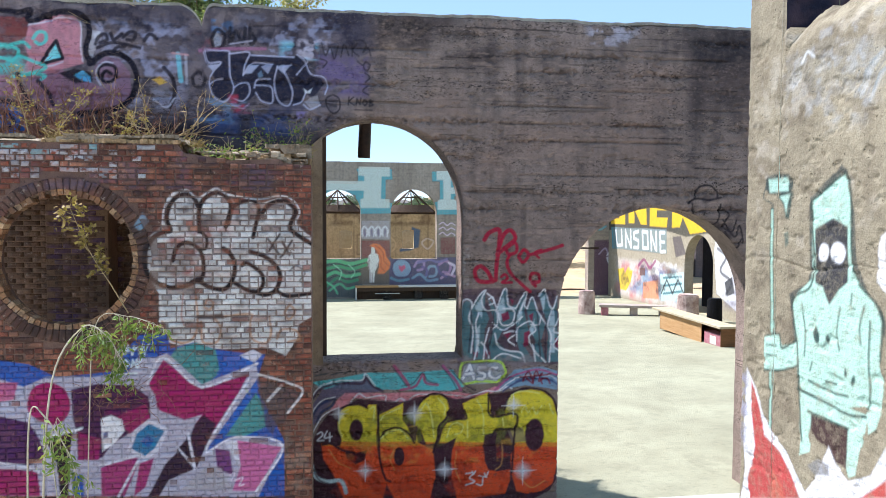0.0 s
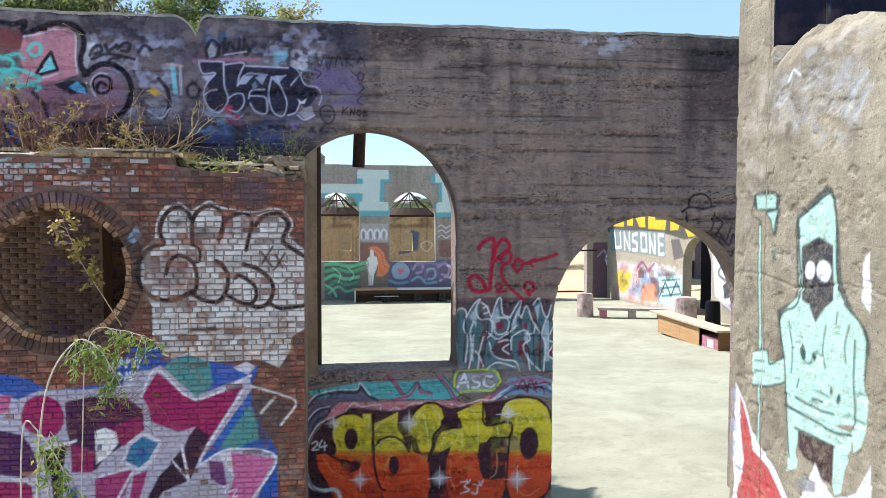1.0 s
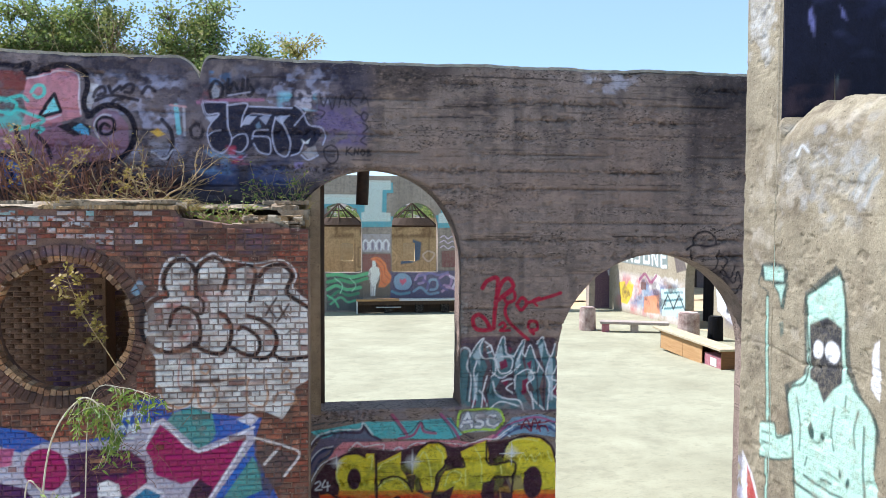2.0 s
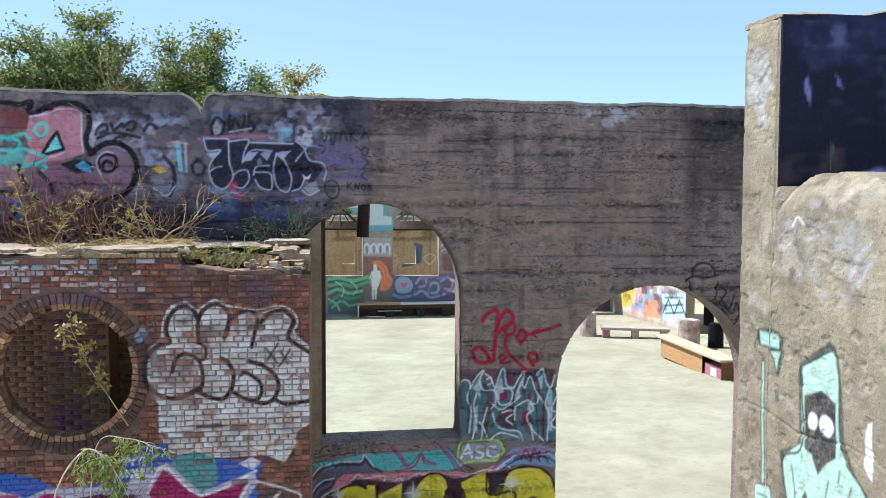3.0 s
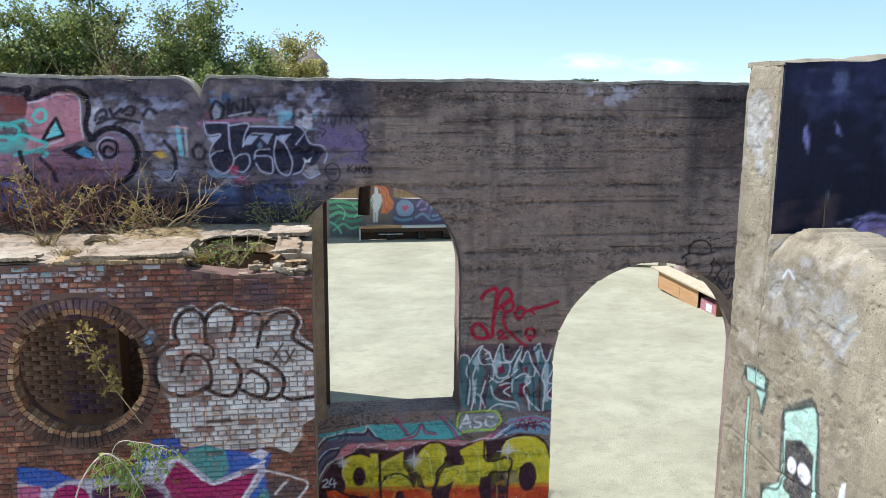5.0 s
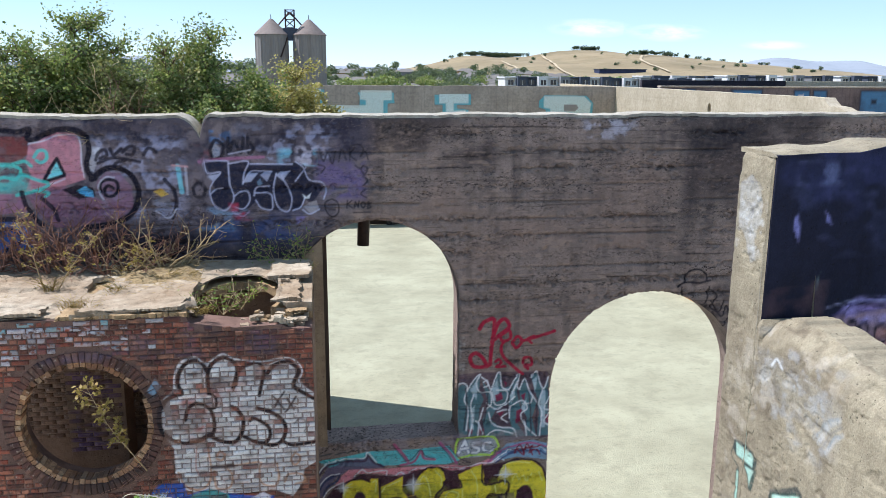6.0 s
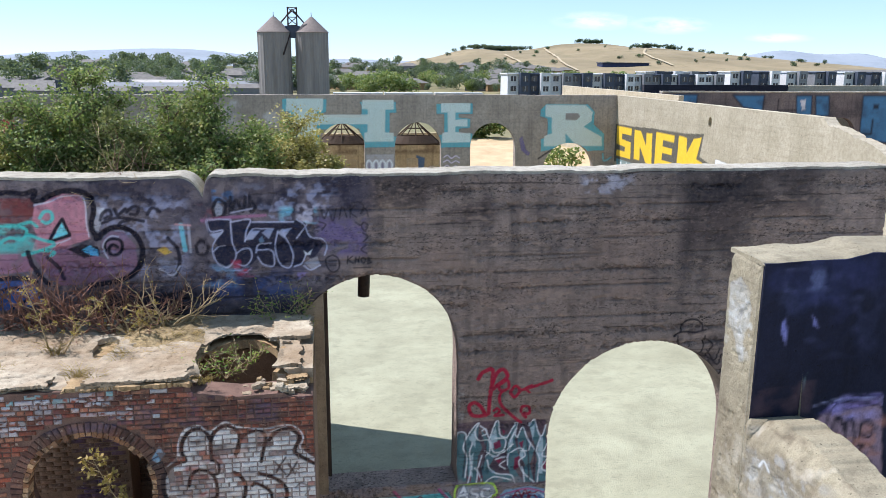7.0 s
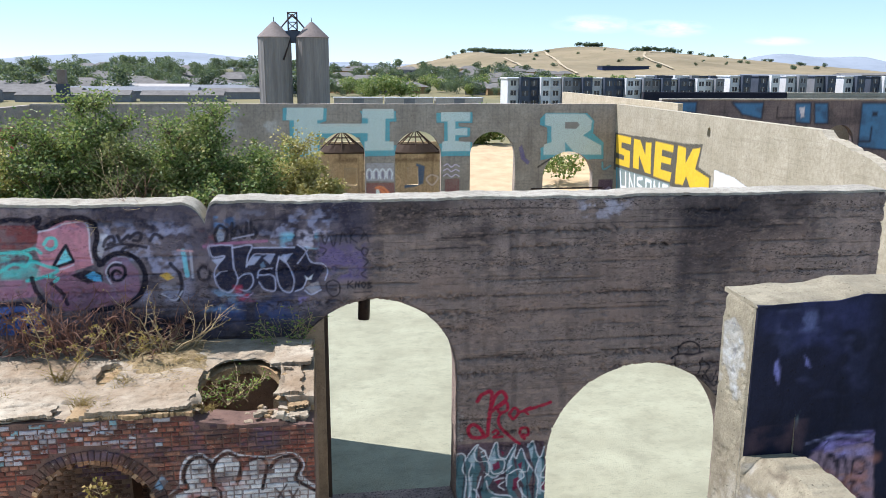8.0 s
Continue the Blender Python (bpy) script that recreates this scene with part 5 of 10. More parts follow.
p.line((34, 50, 54), [(0.49, 2.31), (0.60, 2.35)], 0.024, 0.85, smooth=False)
p.line((34, 50, 54), [(0.67, 2.36), (0.69, 2.25)], 0.024, 0.85, smooth=False)
# red tag
p.line((140, 24, 46), [(2.69, 4.38), (2.77, 4.49), (2.93, 4.53), (2.92, 4.24), (2.89, 3.97), (2.88, 3.74)], 0.070, 1)
p.line((140, 24, 46), [(2.90, 4.15), (2.99, 4.44), (3.11, 4.53), (3.19, 4.40), (3.06, 4.28), (2.95, 4.19)], 0.070, 1)
p.line((140, 24, 46), [(2.88, 3.74), (2.74, 3.71), (2.59, 3.74), (2.54, 3.89), (2.63, 3.96), (2.74, 3.88), (2.83, 3.72)], 0.070, 1)
p.line((140, 24, 46), [(3.06, 4.26), (3.19, 4.33), (3.21, 4.19), (3.08, 4.15), (3.04, 4.24)], 0.057, 1)
p.line((140, 24, 46), [(3.10, 4.15), (3.06, 4.01), (3.12, 3.85), (3.29, 3.68), (3.44, 3.55)], 0.057, 1)
p.line((140, 24, 46), [(3.25, 4.12), (3.34, 4.22), (3.41, 4.13), (3.32, 4.02), (3.25, 4.10)], 0.057, 1)
p.line((140, 24, 46), [(3.40, 4.13), (3.60, 4.18), (3.82, 4.24), (3.97, 4.29)], 0.057, 1)
p.line((140, 24, 46), [(3.62, 4.22), (3.51, 4.17), (3.58, 4.09)], 0.044, 1)
p.line((140, 24, 46), [(2.97, 3.79), (3.03, 3.83), (3.07, 3.76), (2.98, 3.70), (3.14, 3.70)], 0.044, 1)
p.line((140, 24, 46), [(3.44, 3.75), (3.47, 3.84), (3.58, 3.82), (3.59, 3.71), (3.47, 3.70), (3.53, 3.64)], 0.057, 1)
# under the window: the painted band and the large yellow and orange letters
p.haze((120, 110, 110), -0.02, 3.92, 2.26, 2.57, 0.7, 5, 0.42, 321)
p.fill((78, 164, 166), [(0.00, 2.19), (0.49, 2.26), (0.89, 2.32), (1.37, 2.30), (2.20, 2.33), (2.38, 2.05), (2.18, 1.99), (1.37, 2.03), (0.15, 2.08)], 0.92, worn=0.15)
p.fill((104, 138, 160), [(2.90, 1.98), (3.19, 2.30), (3.66, 2.34), (3.91, 2.26), (3.92, 1.95), (3.66, 2.00), (3.38, 2.04), (3.10, 2.00)], 0.85, worn=0.3)
p.fill((88, 80, 100), [(-0.02, 1.78), (0.15, 2.06), (0.49, 2.17), (0.77, 2.20), (0.83, 2.27), (0.95, 2.10), (1.12, 2.01), (0.49, 1.99), (0.32, 1.89), (0.15, 1.74), (-0.02, 1.43)], 0.9)
p.fill((196, 122, 130), [(0.25, 1.70), (0.39, 1.91), (0.51, 2.01), (1.12, 1.99), (1.73, 1.99), (2.27, 1.97), (2.53, 1.92), (2.73, 1.99), (2.88, 2.04), (3.01, 2.00), (2.82, 1.93), (2.46, 1.85), (1.37, 1.85), (0.67, 1.92), (0.44, 1.76)], 0.9, worn=0.2)
p.line((58, 40, 58), [(-0.02, 1.89), (0.13, 2.08), (0.42, 2.16), (0.77, 2.15), (0.82, 2.25), (0.93, 2.11), (1.09, 2.02)], 0.04, 0.9)
p.line((206, 196, 208), [(-0.02, 1.94), (0.13, 2.12), (0.42, 2.20), (0.76, 2.20), (0.82, 2.30), (0.97, 2.11)], 0.02, 0.9)
p.line((40, 46, 74), [(-0.02, 1.59), (0.05, 1.75), (0.16, 1.86), (0.34, 1.91), (0.30, 1.81), (0.15, 1.72), (0.08, 1.57)], 0.045, 0.9)
p.line((200, 200, 212), [(-0.02, 1.65), (0.04, 1.78), (0.16, 1.90), (0.35, 1.95)], 0.018, 0.9)
p.line((206, 196, 206), [(-0.00, 1.38), (0.09, 1.55), (0.20, 1.69), (0.41, 1.78)], 0.02, 0.9)
p.line((224, 210, 214), [(0.60, 1.87), (0.72, 1.99), (0.84, 1.92), (1.02, 1.95), (1.14, 1.94), (1.14, 1.85), (1.27, 1.84), (1.37, 1.89), (1.48, 1.84), (1.57, 1.92), (1.69, 1.95), (2.18, 1.92), (2.41, 1.88), (2.56, 1.92), (2.73, 1.97), (2.88, 1.96), (3.00, 1.98), (3.08, 2.03), (3.16, 1.99)], 0.022, 0.9)
p.line((150, 66, 96), [(1.27, 2.41), (1.41, 2.23), (1.50, 2.09)], 0.05, 0.9)
p.line((52, 36, 52), [(1.23, 2.41), (1.38, 2.21), (1.46, 2.09)], 0.016, 0.9)
p.line((150, 66, 96), [(1.37, 2.03), (1.60, 2.08), (1.72, 2.26), (1.77, 2.13), (1.96, 2.09)], 0.04, 0.9)
p.line((60, 40, 58), [(1.39, 2.09), (1.57, 2.13), (1.71, 2.29), (1.80, 2.16), (1.95, 2.12)], 0.016, 0.9)
p.line((140, 70, 104), [(2.04, 2.39), (2.23, 2.17), (2.33, 2.00)], 0.05, 0.9)
p.line((52, 36, 52), [(2.01, 2.39), (2.18, 2.17), (2.27, 2.00)], 0.016, 0.9)
p.line((52, 36, 52), [(2.13, 2.37), (2.38, 2.09), (2.56, 1.99)], 0.02, 0.9)
p.line((150, 72, 112), [(2.88, 1.98), (3.08, 2.14), (3.30, 2.24), (3.60, 2.29), (3.91, 2.19)], 0.035, 0.9)
p.line((214, 210, 220), [(2.95, 1.98), (3.19, 2.14), (3.47, 2.20), (3.77, 2.19), (3.91, 2.11)], 0.02, 0.9)
p.line((62, 66, 100), [(3.01, 1.96), (3.25, 2.10), (3.51, 2.14), (3.77, 2.12), (3.92, 2.04)], 0.03, 0.9)
p.line((112, 26, 44), [(3.34, 2.11), (3.43, 2.26), (3.51, 2.07), (3.40, 2.15)], 0.028, 0.9)
p.line((112, 26, 44), [(3.51, 2.09), (3.56, 2.27), (3.66, 2.06)], 0.028, 0.9)
p.line((112, 26, 44), [(3.66, 2.23), (3.60, 2.10), (3.73, 2.15), (3.79, 2.06)], 0.028, 0.9)
p.line((112, 26, 44), [(3.30, 2.17), (3.81, 2.21)], 0.028, 0.9)
p.fill((56, 28, 38), [(-0.02, 1.20), (0.11, 1.51), (0.28, 1.73), (0.49, 1.80), (0.71, 1.90), (1.37, 1.84), (1.91, 1.96), (2.27, 1.84), (2.73, 1.91), (3.01, 1.94), (3.38, 1.98), (3.75, 1.93), (3.92, 1.68), (3.94, 0.79), (3.92, 0.49), (3.79, 0.29), (3.49, 0.16), (0.01, 0.34), (-0.03, 0.72)], 0.96)
p.fill((196, 72, 34), [(0.39, 1.57), (0.42, 1.72), (0.54, 1.80), (0.71, 1.81), (0.84, 1.75), (0.87, 1.81), (0.99, 1.81), (1.00, 1.48), (0.99, 1.21), (1.05, 0.84), (1.16, 0.58), (1.09, 0.30), (0.49, 0.33), (0.32, 0.74), (0.17, 0.99), (0.14, 1.22), (0.27, 1.22), (0.42, 1.12), (0.46, 1.27)], 1)
p.fill((204, 116, 36), [(0.39, 1.57), (0.42, 1.72), (0.54, 1.80), (0.71, 1.81), (0.84, 1.75), (0.87, 1.81), (0.99, 1.81), (1.00, 1.48), (0.99, 1.21), (1.00, 1.15), (0.15, 1.19), (0.14, 1.22), (0.27, 1.22), (0.33, 1.18), (0.43, 1.18), (0.46, 1.27)], 0.95)
p.fill((200, 180, 44), [(0.39, 1.57), (0.42, 1.72), (0.54, 1.80), (0.71, 1.81), (0.84, 1.75), (0.87, 1.81), (0.99, 1.81), (1.00, 1.48), (0.99, 1.22), (0.45, 1.25), (0.46, 1.27)], 0.95)
p.fill((40, 20, 30), [(0.49, 1.12), (0.65, 1.05), (0.84, 1.09), (0.81, 0.94), (0.67, 0.88), (0.54, 0.98)], 0.95)
p.fill((196, 72, 34), [(1.03, 1.64), (1.20, 1.72), (1.41, 1.82), (1.40, 1.55), (1.48, 1.44), (1.61, 1.45), (1.64, 1.18), (1.89, 1.06), (1.93, 0.62), (1.84, 0.26), (1.28, 0.29), (1.09, 0.66), (1.02, 1.21)], 1)
p.fill((204, 116, 36), [(1.03, 1.64), (1.20, 1.72), (1.41, 1.82), (1.40, 1.55), (1.48, 1.44), (1.61, 1.45), (1.64, 1.18), (1.77, 1.12), (1.02, 1.15), (1.02, 1.21)], 0.95)
p.fill((200, 180, 44), [(1.03, 1.64), (1.20, 1.72), (1.41, 1.82), (1.40, 1.55), (1.48, 1.44), (1.61, 1.45), (1.64, 1.20), (1.02, 1.22)], 0.95)
p.fill((196, 72, 34), [(1.60, 1.68), (1.69, 1.82), (1.84, 1.92), (1.98, 1.93), (2.10, 1.86), (2.14, 1.70), (2.09, 1.56), (1.98, 1.45), (1.96, 1.25), (1.91, 1.16), (1.78, 1.15), (1.69, 1.40), (1.61, 1.45)], 1)
p.fill((204, 116, 36), [(1.60, 1.68), (1.69, 1.82), (1.84, 1.92), (1.98, 1.93), (2.10, 1.86), (2.14, 1.70), (2.09, 1.56), (1.98, 1.45), (1.96, 1.25), (1.91, 1.16), (1.78, 1.15), (1.69, 1.40), (1.61, 1.45)], 0.95)
p.fill((200, 180, 44), [(1.60, 1.68), (1.69, 1.82), (1.84, 1.92), (1.98, 1.93), (2.10, 1.86), (2.14, 1.70), (2.09, 1.56), (1.98, 1.45), (1.96, 1.25), (1.92, 1.18), (1.76, 1.19), (1.69, 1.40), (1.61, 1.45)], 0.95)
p.fill((196, 72, 34), [(1.99, 1.16), (2.05, 1.39), (2.14, 1.52), (2.27, 1.53), (2.41, 1.54), (2.39, 1.67), (2.36, 1.78), (2.78, 1.95), (2.81, 1.72), (2.82, 1.56), (3.24, 1.57), (3.23, 1.33), (2.94, 1.32), (2.81, 1.22), (2.73, 1.13), (2.72, 0.85), (2.78, 0.70), (2.92, 0.66), (3.14, 0.68), (3.14, 0.50), (3.06, 0.28), (2.28, 0.23), (2.19, 0.60), (2.17, 0.97), (2.20, 1.15)], 1)
p.fill((204, 116, 36), [(1.99, 1.16), (2.05, 1.39), (2.14, 1.52), (2.27, 1.53), (2.41, 1.54), (2.39, 1.67), (2.36, 1.78), (2.78, 1.95), (2.81, 1.72), (2.82, 1.56), (3.24, 1.57), (3.23, 1.33), (2.94, 1.32), (2.81, 1.22), (2.73, 1.13), (2.73, 1.07), (2.19, 1.10), (2.20, 1.15)], 0.95)
p.fill((200, 180, 44), [(1.99, 1.18), (2.05, 1.39), (2.14, 1.52), (2.27, 1.53), (2.41, 1.54), (2.39, 1.67), (2.36, 1.78), (2.78, 1.95), (2.81, 1.72), (2.82, 1.56), (3.24, 1.57), (3.23, 1.33), (2.94, 1.32), (2.81, 1.22), (2.75, 1.14)], 0.95)
p.fill((196, 72, 34), [(3.25, 0.32), (3.16, 0.63), (3.15, 0.92), (3.23, 1.10), (3.13, 1.34), (3.05, 1.65), (3.10, 1.84), (3.24, 1.94), (3.47, 1.97), (3.66, 1.94), (3.83, 1.80), (3.92, 1.54), (3.93, 1.17), (3.92, 0.70), (3.85, 0.42), (3.68, 0.30), (3.44, 0.26)], 1)
p.fill((204, 116, 36), [(3.21, 1.05), (3.23, 1.10), (3.13, 1.34), (3.05, 1.65), (3.10, 1.84), (3.24, 1.94), (3.47, 1.97), (3.66, 1.94), (3.83, 1.80), (3.92, 1.54), (3.93, 1.17), (3.93, 1.02)], 0.95)
p.fill((200, 180, 44), [(3.22, 1.12), (3.13, 1.34), (3.05, 1.65), (3.10, 1.84), (3.24, 1.94), (3.47, 1.97), (3.66, 1.94), (3.83, 1.80), (3.92, 1.54), (3.93, 1.17), (3.93, 1.09)], 0.95)
p.haze((120, 124, 38), 0.41, 3.91, 1.07, 1.72, 0.45, 5, 0.42, 322)
p.haze((70, 74, 30), 0.41, 3.91, 1.07, 1.68, 0.35, 9, 0.54, 323)
p.haze((150, 46, 26), 0.14, 3.92, 0.23, 1.14, 0.6, 5, 0.5, 324)
p.haze((214, 140, 60), 0.40, 3.91, 0.79, 1.23, 0.4, 7, 0.5, 325)
p.blob((56, 30, 40), 0.68, 1.42, 0.106, 0.168, 1, 0.12)
p.blob((56, 30, 40), 1.35, 0.97, 0.080, 0.150, 1, 0.12)
p.blob((56, 30, 40), 3.54, 1.23, 0.159, 0.265, 1, 0.12)
p.fill((56, 30, 40), [(2.00, 1.10), (2.26, 1.24), (2.19, 1.01), (2.17, 0.77), (2.06, 0.68), (1.94, 0.78), (1.89, 1.02)], 0.97)
p.fill((56, 30, 40), [(2.72, 1.26), (2.92, 1.30), (2.90, 1.12), (2.92, 0.84), (2.90, 0.73), (2.81, 0.68), (2.74, 0.83), (2.69, 1.07)], 0.97)
p.fill((60, 36, 46), [(1.48, 1.44), (1.64, 1.45), (1.62, 1.20), (1.55, 1.25)], 0.9)
p.fill((110, 96, 84), [(3.09, 1.34), (3.35, 1.36), (3.40, 1.13), (3.16, 1.12)], 0.7)
p.line((40, 20, 30), [(1.02, 1.80), (1.03, 1.29), (1.05, 0.93), (1.13, 0.64), (1.21, 0.58)], 0.035, 0.95)
p.line((40, 20, 30), [(1.03, 1.24), (1.15, 1.39), (1.33, 1.43), (1.50, 1.33), (1.59, 1.18)], 0.035, 0.95)
p.line((40, 20, 30), [(2.14, 1.68), (2.09, 1.55), (1.98, 1.43), (1.96, 1.25), (1.89, 1.02)], 0.035, 0.95)
p.line((40, 20, 30), [(2.39, 1.67), (2.42, 1.54), (2.27, 1.53), (2.13, 1.50)], 0.035, 0.95)
p.line((40, 20, 30), [(2.78, 1.93), (2.82, 1.56), (3.24, 1.57), (3.20, 1.18), (3.17, 0.63)], 0.035, 0.95)
p.line((40, 20, 30), [(2.81, 1.22), (2.94, 1.33), (3.23, 1.33)], 0.035, 0.95)
p.line((40, 20, 30), [(0.39, 1.57), (0.42, 1.73), (0.54, 1.81), (0.74, 1.82), (0.85, 1.76)], 0.035, 0.95)
p.line((40, 20, 30), [(3.05, 1.65), (3.10, 1.85), (3.25, 1.96), (3.47, 1.99), (3.68, 1.94), (3.85, 1.80), (3.93, 1.54)], 0.035, 0.95)
p.line((40, 20, 30), [(0.16, 1.21), (0.30, 1.22), (0.44, 1.12), (0.65, 1.06)], 0.035, 0.95)
p.line((40, 20, 30), [(1.60, 1.67), (1.69, 1.83), (1.84, 1.94), (2.00, 1.94), (2.12, 1.86)], 0.035, 0.95)
p.line((222, 214, 110), [(0.42, 1.54), (0.46, 1.69), (0.55, 1.75)], 0.022, 0.8)
p.line((222, 214, 110), [(0.46, 1.32), (0.41, 1.46), (0.42, 1.61)], 0.022, 0.8)
p.line((222, 214, 110), [(0.90, 1.75), (0.96, 1.77), (0.95, 1.57)], 0.022, 0.8)
p.line((222, 214, 110), [(1.05, 1.56), (1.14, 1.65), (1.37, 1.75)], 0.022, 0.8)
p.line((222, 214, 110), [(1.06, 1.27), (1.20, 1.37), (1.37, 1.39), (1.49, 1.25)], 0.022, 0.8)
p.line((222, 214, 110), [(1.69, 1.70), (1.77, 1.80), (1.84, 1.67), (1.88, 1.47), (1.90, 1.25)], 0.022, 0.8)
p.line((222, 214, 110), [(1.97, 1.87), (2.07, 1.75), (2.07, 1.61)], 0.022, 0.8)
p.line((222, 214, 110), [(2.11, 1.25), (2.17, 1.43), (2.27, 1.48)], 0.022, 0.8)
p.line((222, 214, 110), [(2.27, 1.48), (2.37, 1.42), (2.33, 1.31), (2.24, 1.29)], 0.022, 0.8)
p.line((222, 214, 110), [(2.59, 1.83), (2.69, 1.63), (2.70, 1.26)], 0.022, 0.8)
p.line((222, 214, 110), [(2.44, 1.49), (2.44, 1.23)], 0.022, 0.8)
p.line((222, 214, 110), [(3.10, 1.77), (3.19, 1.91), (3.38, 1.95), (3.62, 1.90)], 0.022, 0.8)
p.line((222, 214, 110), [(3.33, 1.60), (3.38, 1.71), (3.44, 1.59), (3.51, 1.68), (3.57, 1.57), (3.66, 1.70)], 0.022, 0.8)
p.line((222, 214, 110), [(3.01, 1.52), (3.03, 1.39)], 0.022, 0.8)
p.line((222, 214, 110), [(3.78, 1.73), (3.85, 1.56)], 0.022, 0.8)
p.line((226, 142, 76), [(0.25, 1.13), (0.40, 0.92), (0.59, 0.82)], 0.02, 0.6)
p.line((226, 142, 76), [(1.27, 1.08), (1.21, 0.93), (1.28, 0.76)], 0.02, 0.6)
p.line((226, 142, 76), [(3.01, 1.11), (3.00, 0.79), (2.90, 0.69)], 0.02, 0.6)
p.line((226, 142, 76), [(3.30, 0.55), (3.49, 0.37), (3.72, 0.47)], 0.02, 0.6)
p.line((226, 142, 76), [(2.26, 1.01), (2.25, 0.74), (2.33, 0.52)], 0.02, 0.6)
p.line((176, 196, 206), [(-0.02, 0.92), (0.06, 0.71), (0.23, 0.63), (0.42, 0.64), (0.49, 0.55), (0.52, 0.44)], 0.06, 0.9)
p.line((52, 28, 38), [(0.01, 0.84), (0.11, 0.66), (0.28, 0.58)], 0.03, 0.7)
p.line((232, 226, 232), [(0.08, 1.38), (0.14, 1.41), (0.16, 1.36), (0.08, 1.28), (0.18, 1.28)], 0.022, 0.9)
p.line((232, 226, 232), [(0.23, 1.42), (0.19, 1.32), (0.30, 1.33)], 0.022, 0.9)
p.line((232, 226, 232), [(0.27, 1.39), (0.27, 1.26)], 0.022, 0.9)
p.line((232, 226, 232), [(2.42, 0.65), (2.54, 0.65), (2.48, 0.57), (2.56, 0.51), (2.42, 0.46)], 0.022, 0.9)
p.line((232, 226, 232), [(2.63, 0.60), (2.76, 0.57)], 0.022, 0.9)
p.line((232, 226, 232), [(2.70, 0.58), (2.68, 0.45), (2.59, 0.47)], 0.022, 0.9)
p.line((232, 226, 232), [(2.52, 0.68), (2.54, 0.63), (2.57, 0.68)], 0.022, 0.9)
p.line((232, 226, 232), [(2.72, 0.64), (2.75, 0.59), (2.78, 0.66)], 0.022, 0.9)
star(p, (232, 226, 240), 0.41, 1.68, 0.15)
star(p, (232, 226, 240), 1.59, 1.65, 0.20)
star(p, (232, 226, 240), 3.19, 1.72, 0.20)
star(p, (232, 226, 240), 0.82, 0.77, 0.18)
star(p, (232, 226, 240), 2.08, 0.73, 0.20)
star(p, (232, 226, 240), 3.35, 0.65, 0.23)
# drawn hat scribble beside the door arch
p.line((24, 20, 24), [(6.10, 4.97), (6.23, 5.05), (6.47, 5.03), (6.67, 5.07)], 0.036, 0.95)
p.line((24, 20, 24), [(6.21, 5.05), (6.27, 5.23), (6.45, 5.27), (6.59, 5.18), (6.61, 5.07)], 0.036, 0.95)
p.line((24, 20, 24), [(6.17, 4.97), (6.24, 4.75), (6.44, 4.60), (6.62, 4.68), (6.67, 4.96)], 0.03, 0.9)
p.line((24, 20, 24), [(6.67, 4.92), (6.82, 4.79), (6.72, 4.60), (6.88, 4.51), (6.96, 4.70)], 0.03, 0.9)
p.line((24, 20, 24), [(6.72, 4.70), (6.93, 4.42), (7.02, 4.61), (7.09, 4.32)], 0.03, 0.9)
p.line((24, 20, 24), [(6.76, 4.51), (6.95, 4.23), (7.05, 4.38)], 0.03, 0.9)
p.haze((52, 44, 46), 6.06, 7.14, 4.13, 5.25, 0.5, 5.0, 0.45, 29)
p = PAINT_BRICK
# white field
p.fill((208, 206, 202), [(-1.84, 4.52), (-1.66, 4.69), (-1.60, 5.01), (-1.41, 5.08), (-1.28, 4.97), (-1.12, 5.08), (-0.96, 5.02), (-0.84, 4.91), (-0.71, 4.99), (-0.56, 4.92), (-0.35, 4.99), (-0.19, 4.92), (-0.16, 4.69), (0.02, 4.49), (0.02, 3.57), (-0.13, 3.48), (-0.15, 3.31), (-0.29, 3.10), (-0.46, 3.19), (-0.62, 3.23), (-1.01, 3.23), (-1.40, 3.25), (-1.62, 3.34), (-1.73, 3.54), (-1.73, 3.87), (-1.85, 4.07)], 0.95)
p.fill((112, 96, 88), [(-1.73, 4.46), (-1.42, 4.49), (-1.32, 4.19), (-1.42, 4.06), (-1.73, 4.10)], 0.55)
p.fill((90, 76, 70), [(-1.28, 4.79), (-0.97, 4.82), (-1.00, 4.65), (-1.27, 4.65)], 0.5)
p.haze((150, 60, 42), -1.85, -0.84, 3.86, 4.78, 0.7, 6.0, 0.52, 33)
p.haze((150, 146, 140), -1.85, 0.01, 3.17, 5.04, 0.6, 5.0, 0.5, 35)
p.line((22, 20, 22), [(-1.87, 4.39), (-1.78, 4.52), (-1.67, 4.58), (-1.59, 4.60), (-1.63, 4.72), (-1.61, 4.86), (-1.53, 4.98), (-1.42, 5.02), (-1.33, 4.98), (-1.28, 4.88)], 0.054, 1)
p.line((22, 20, 22), [(-1.27, 4.59), (-1.27, 4.82), (-1.21, 4.97), (-1.07, 5.04), (-0.95, 4.98), (-0.91, 4.87), (-0.97, 4.65)], 0.054, 1)
p.line((22, 20, 22), [(-0.94, 4.68), (-0.90, 4.85), (-0.80, 4.93), (-0.66, 4.95), (-0.59, 4.85), (-0.63, 4.66), (-0.66, 4.52)], 0.048, 1)
p.line((22, 20, 22), [(-0.55, 4.81), (-0.47, 4.91), (-0.33, 4.95), (-0.23, 4.91), (-0.17, 4.82), (-0.23, 4.66), (-0.19, 4.58), (0.02, 4.44)], 0.054, 1)
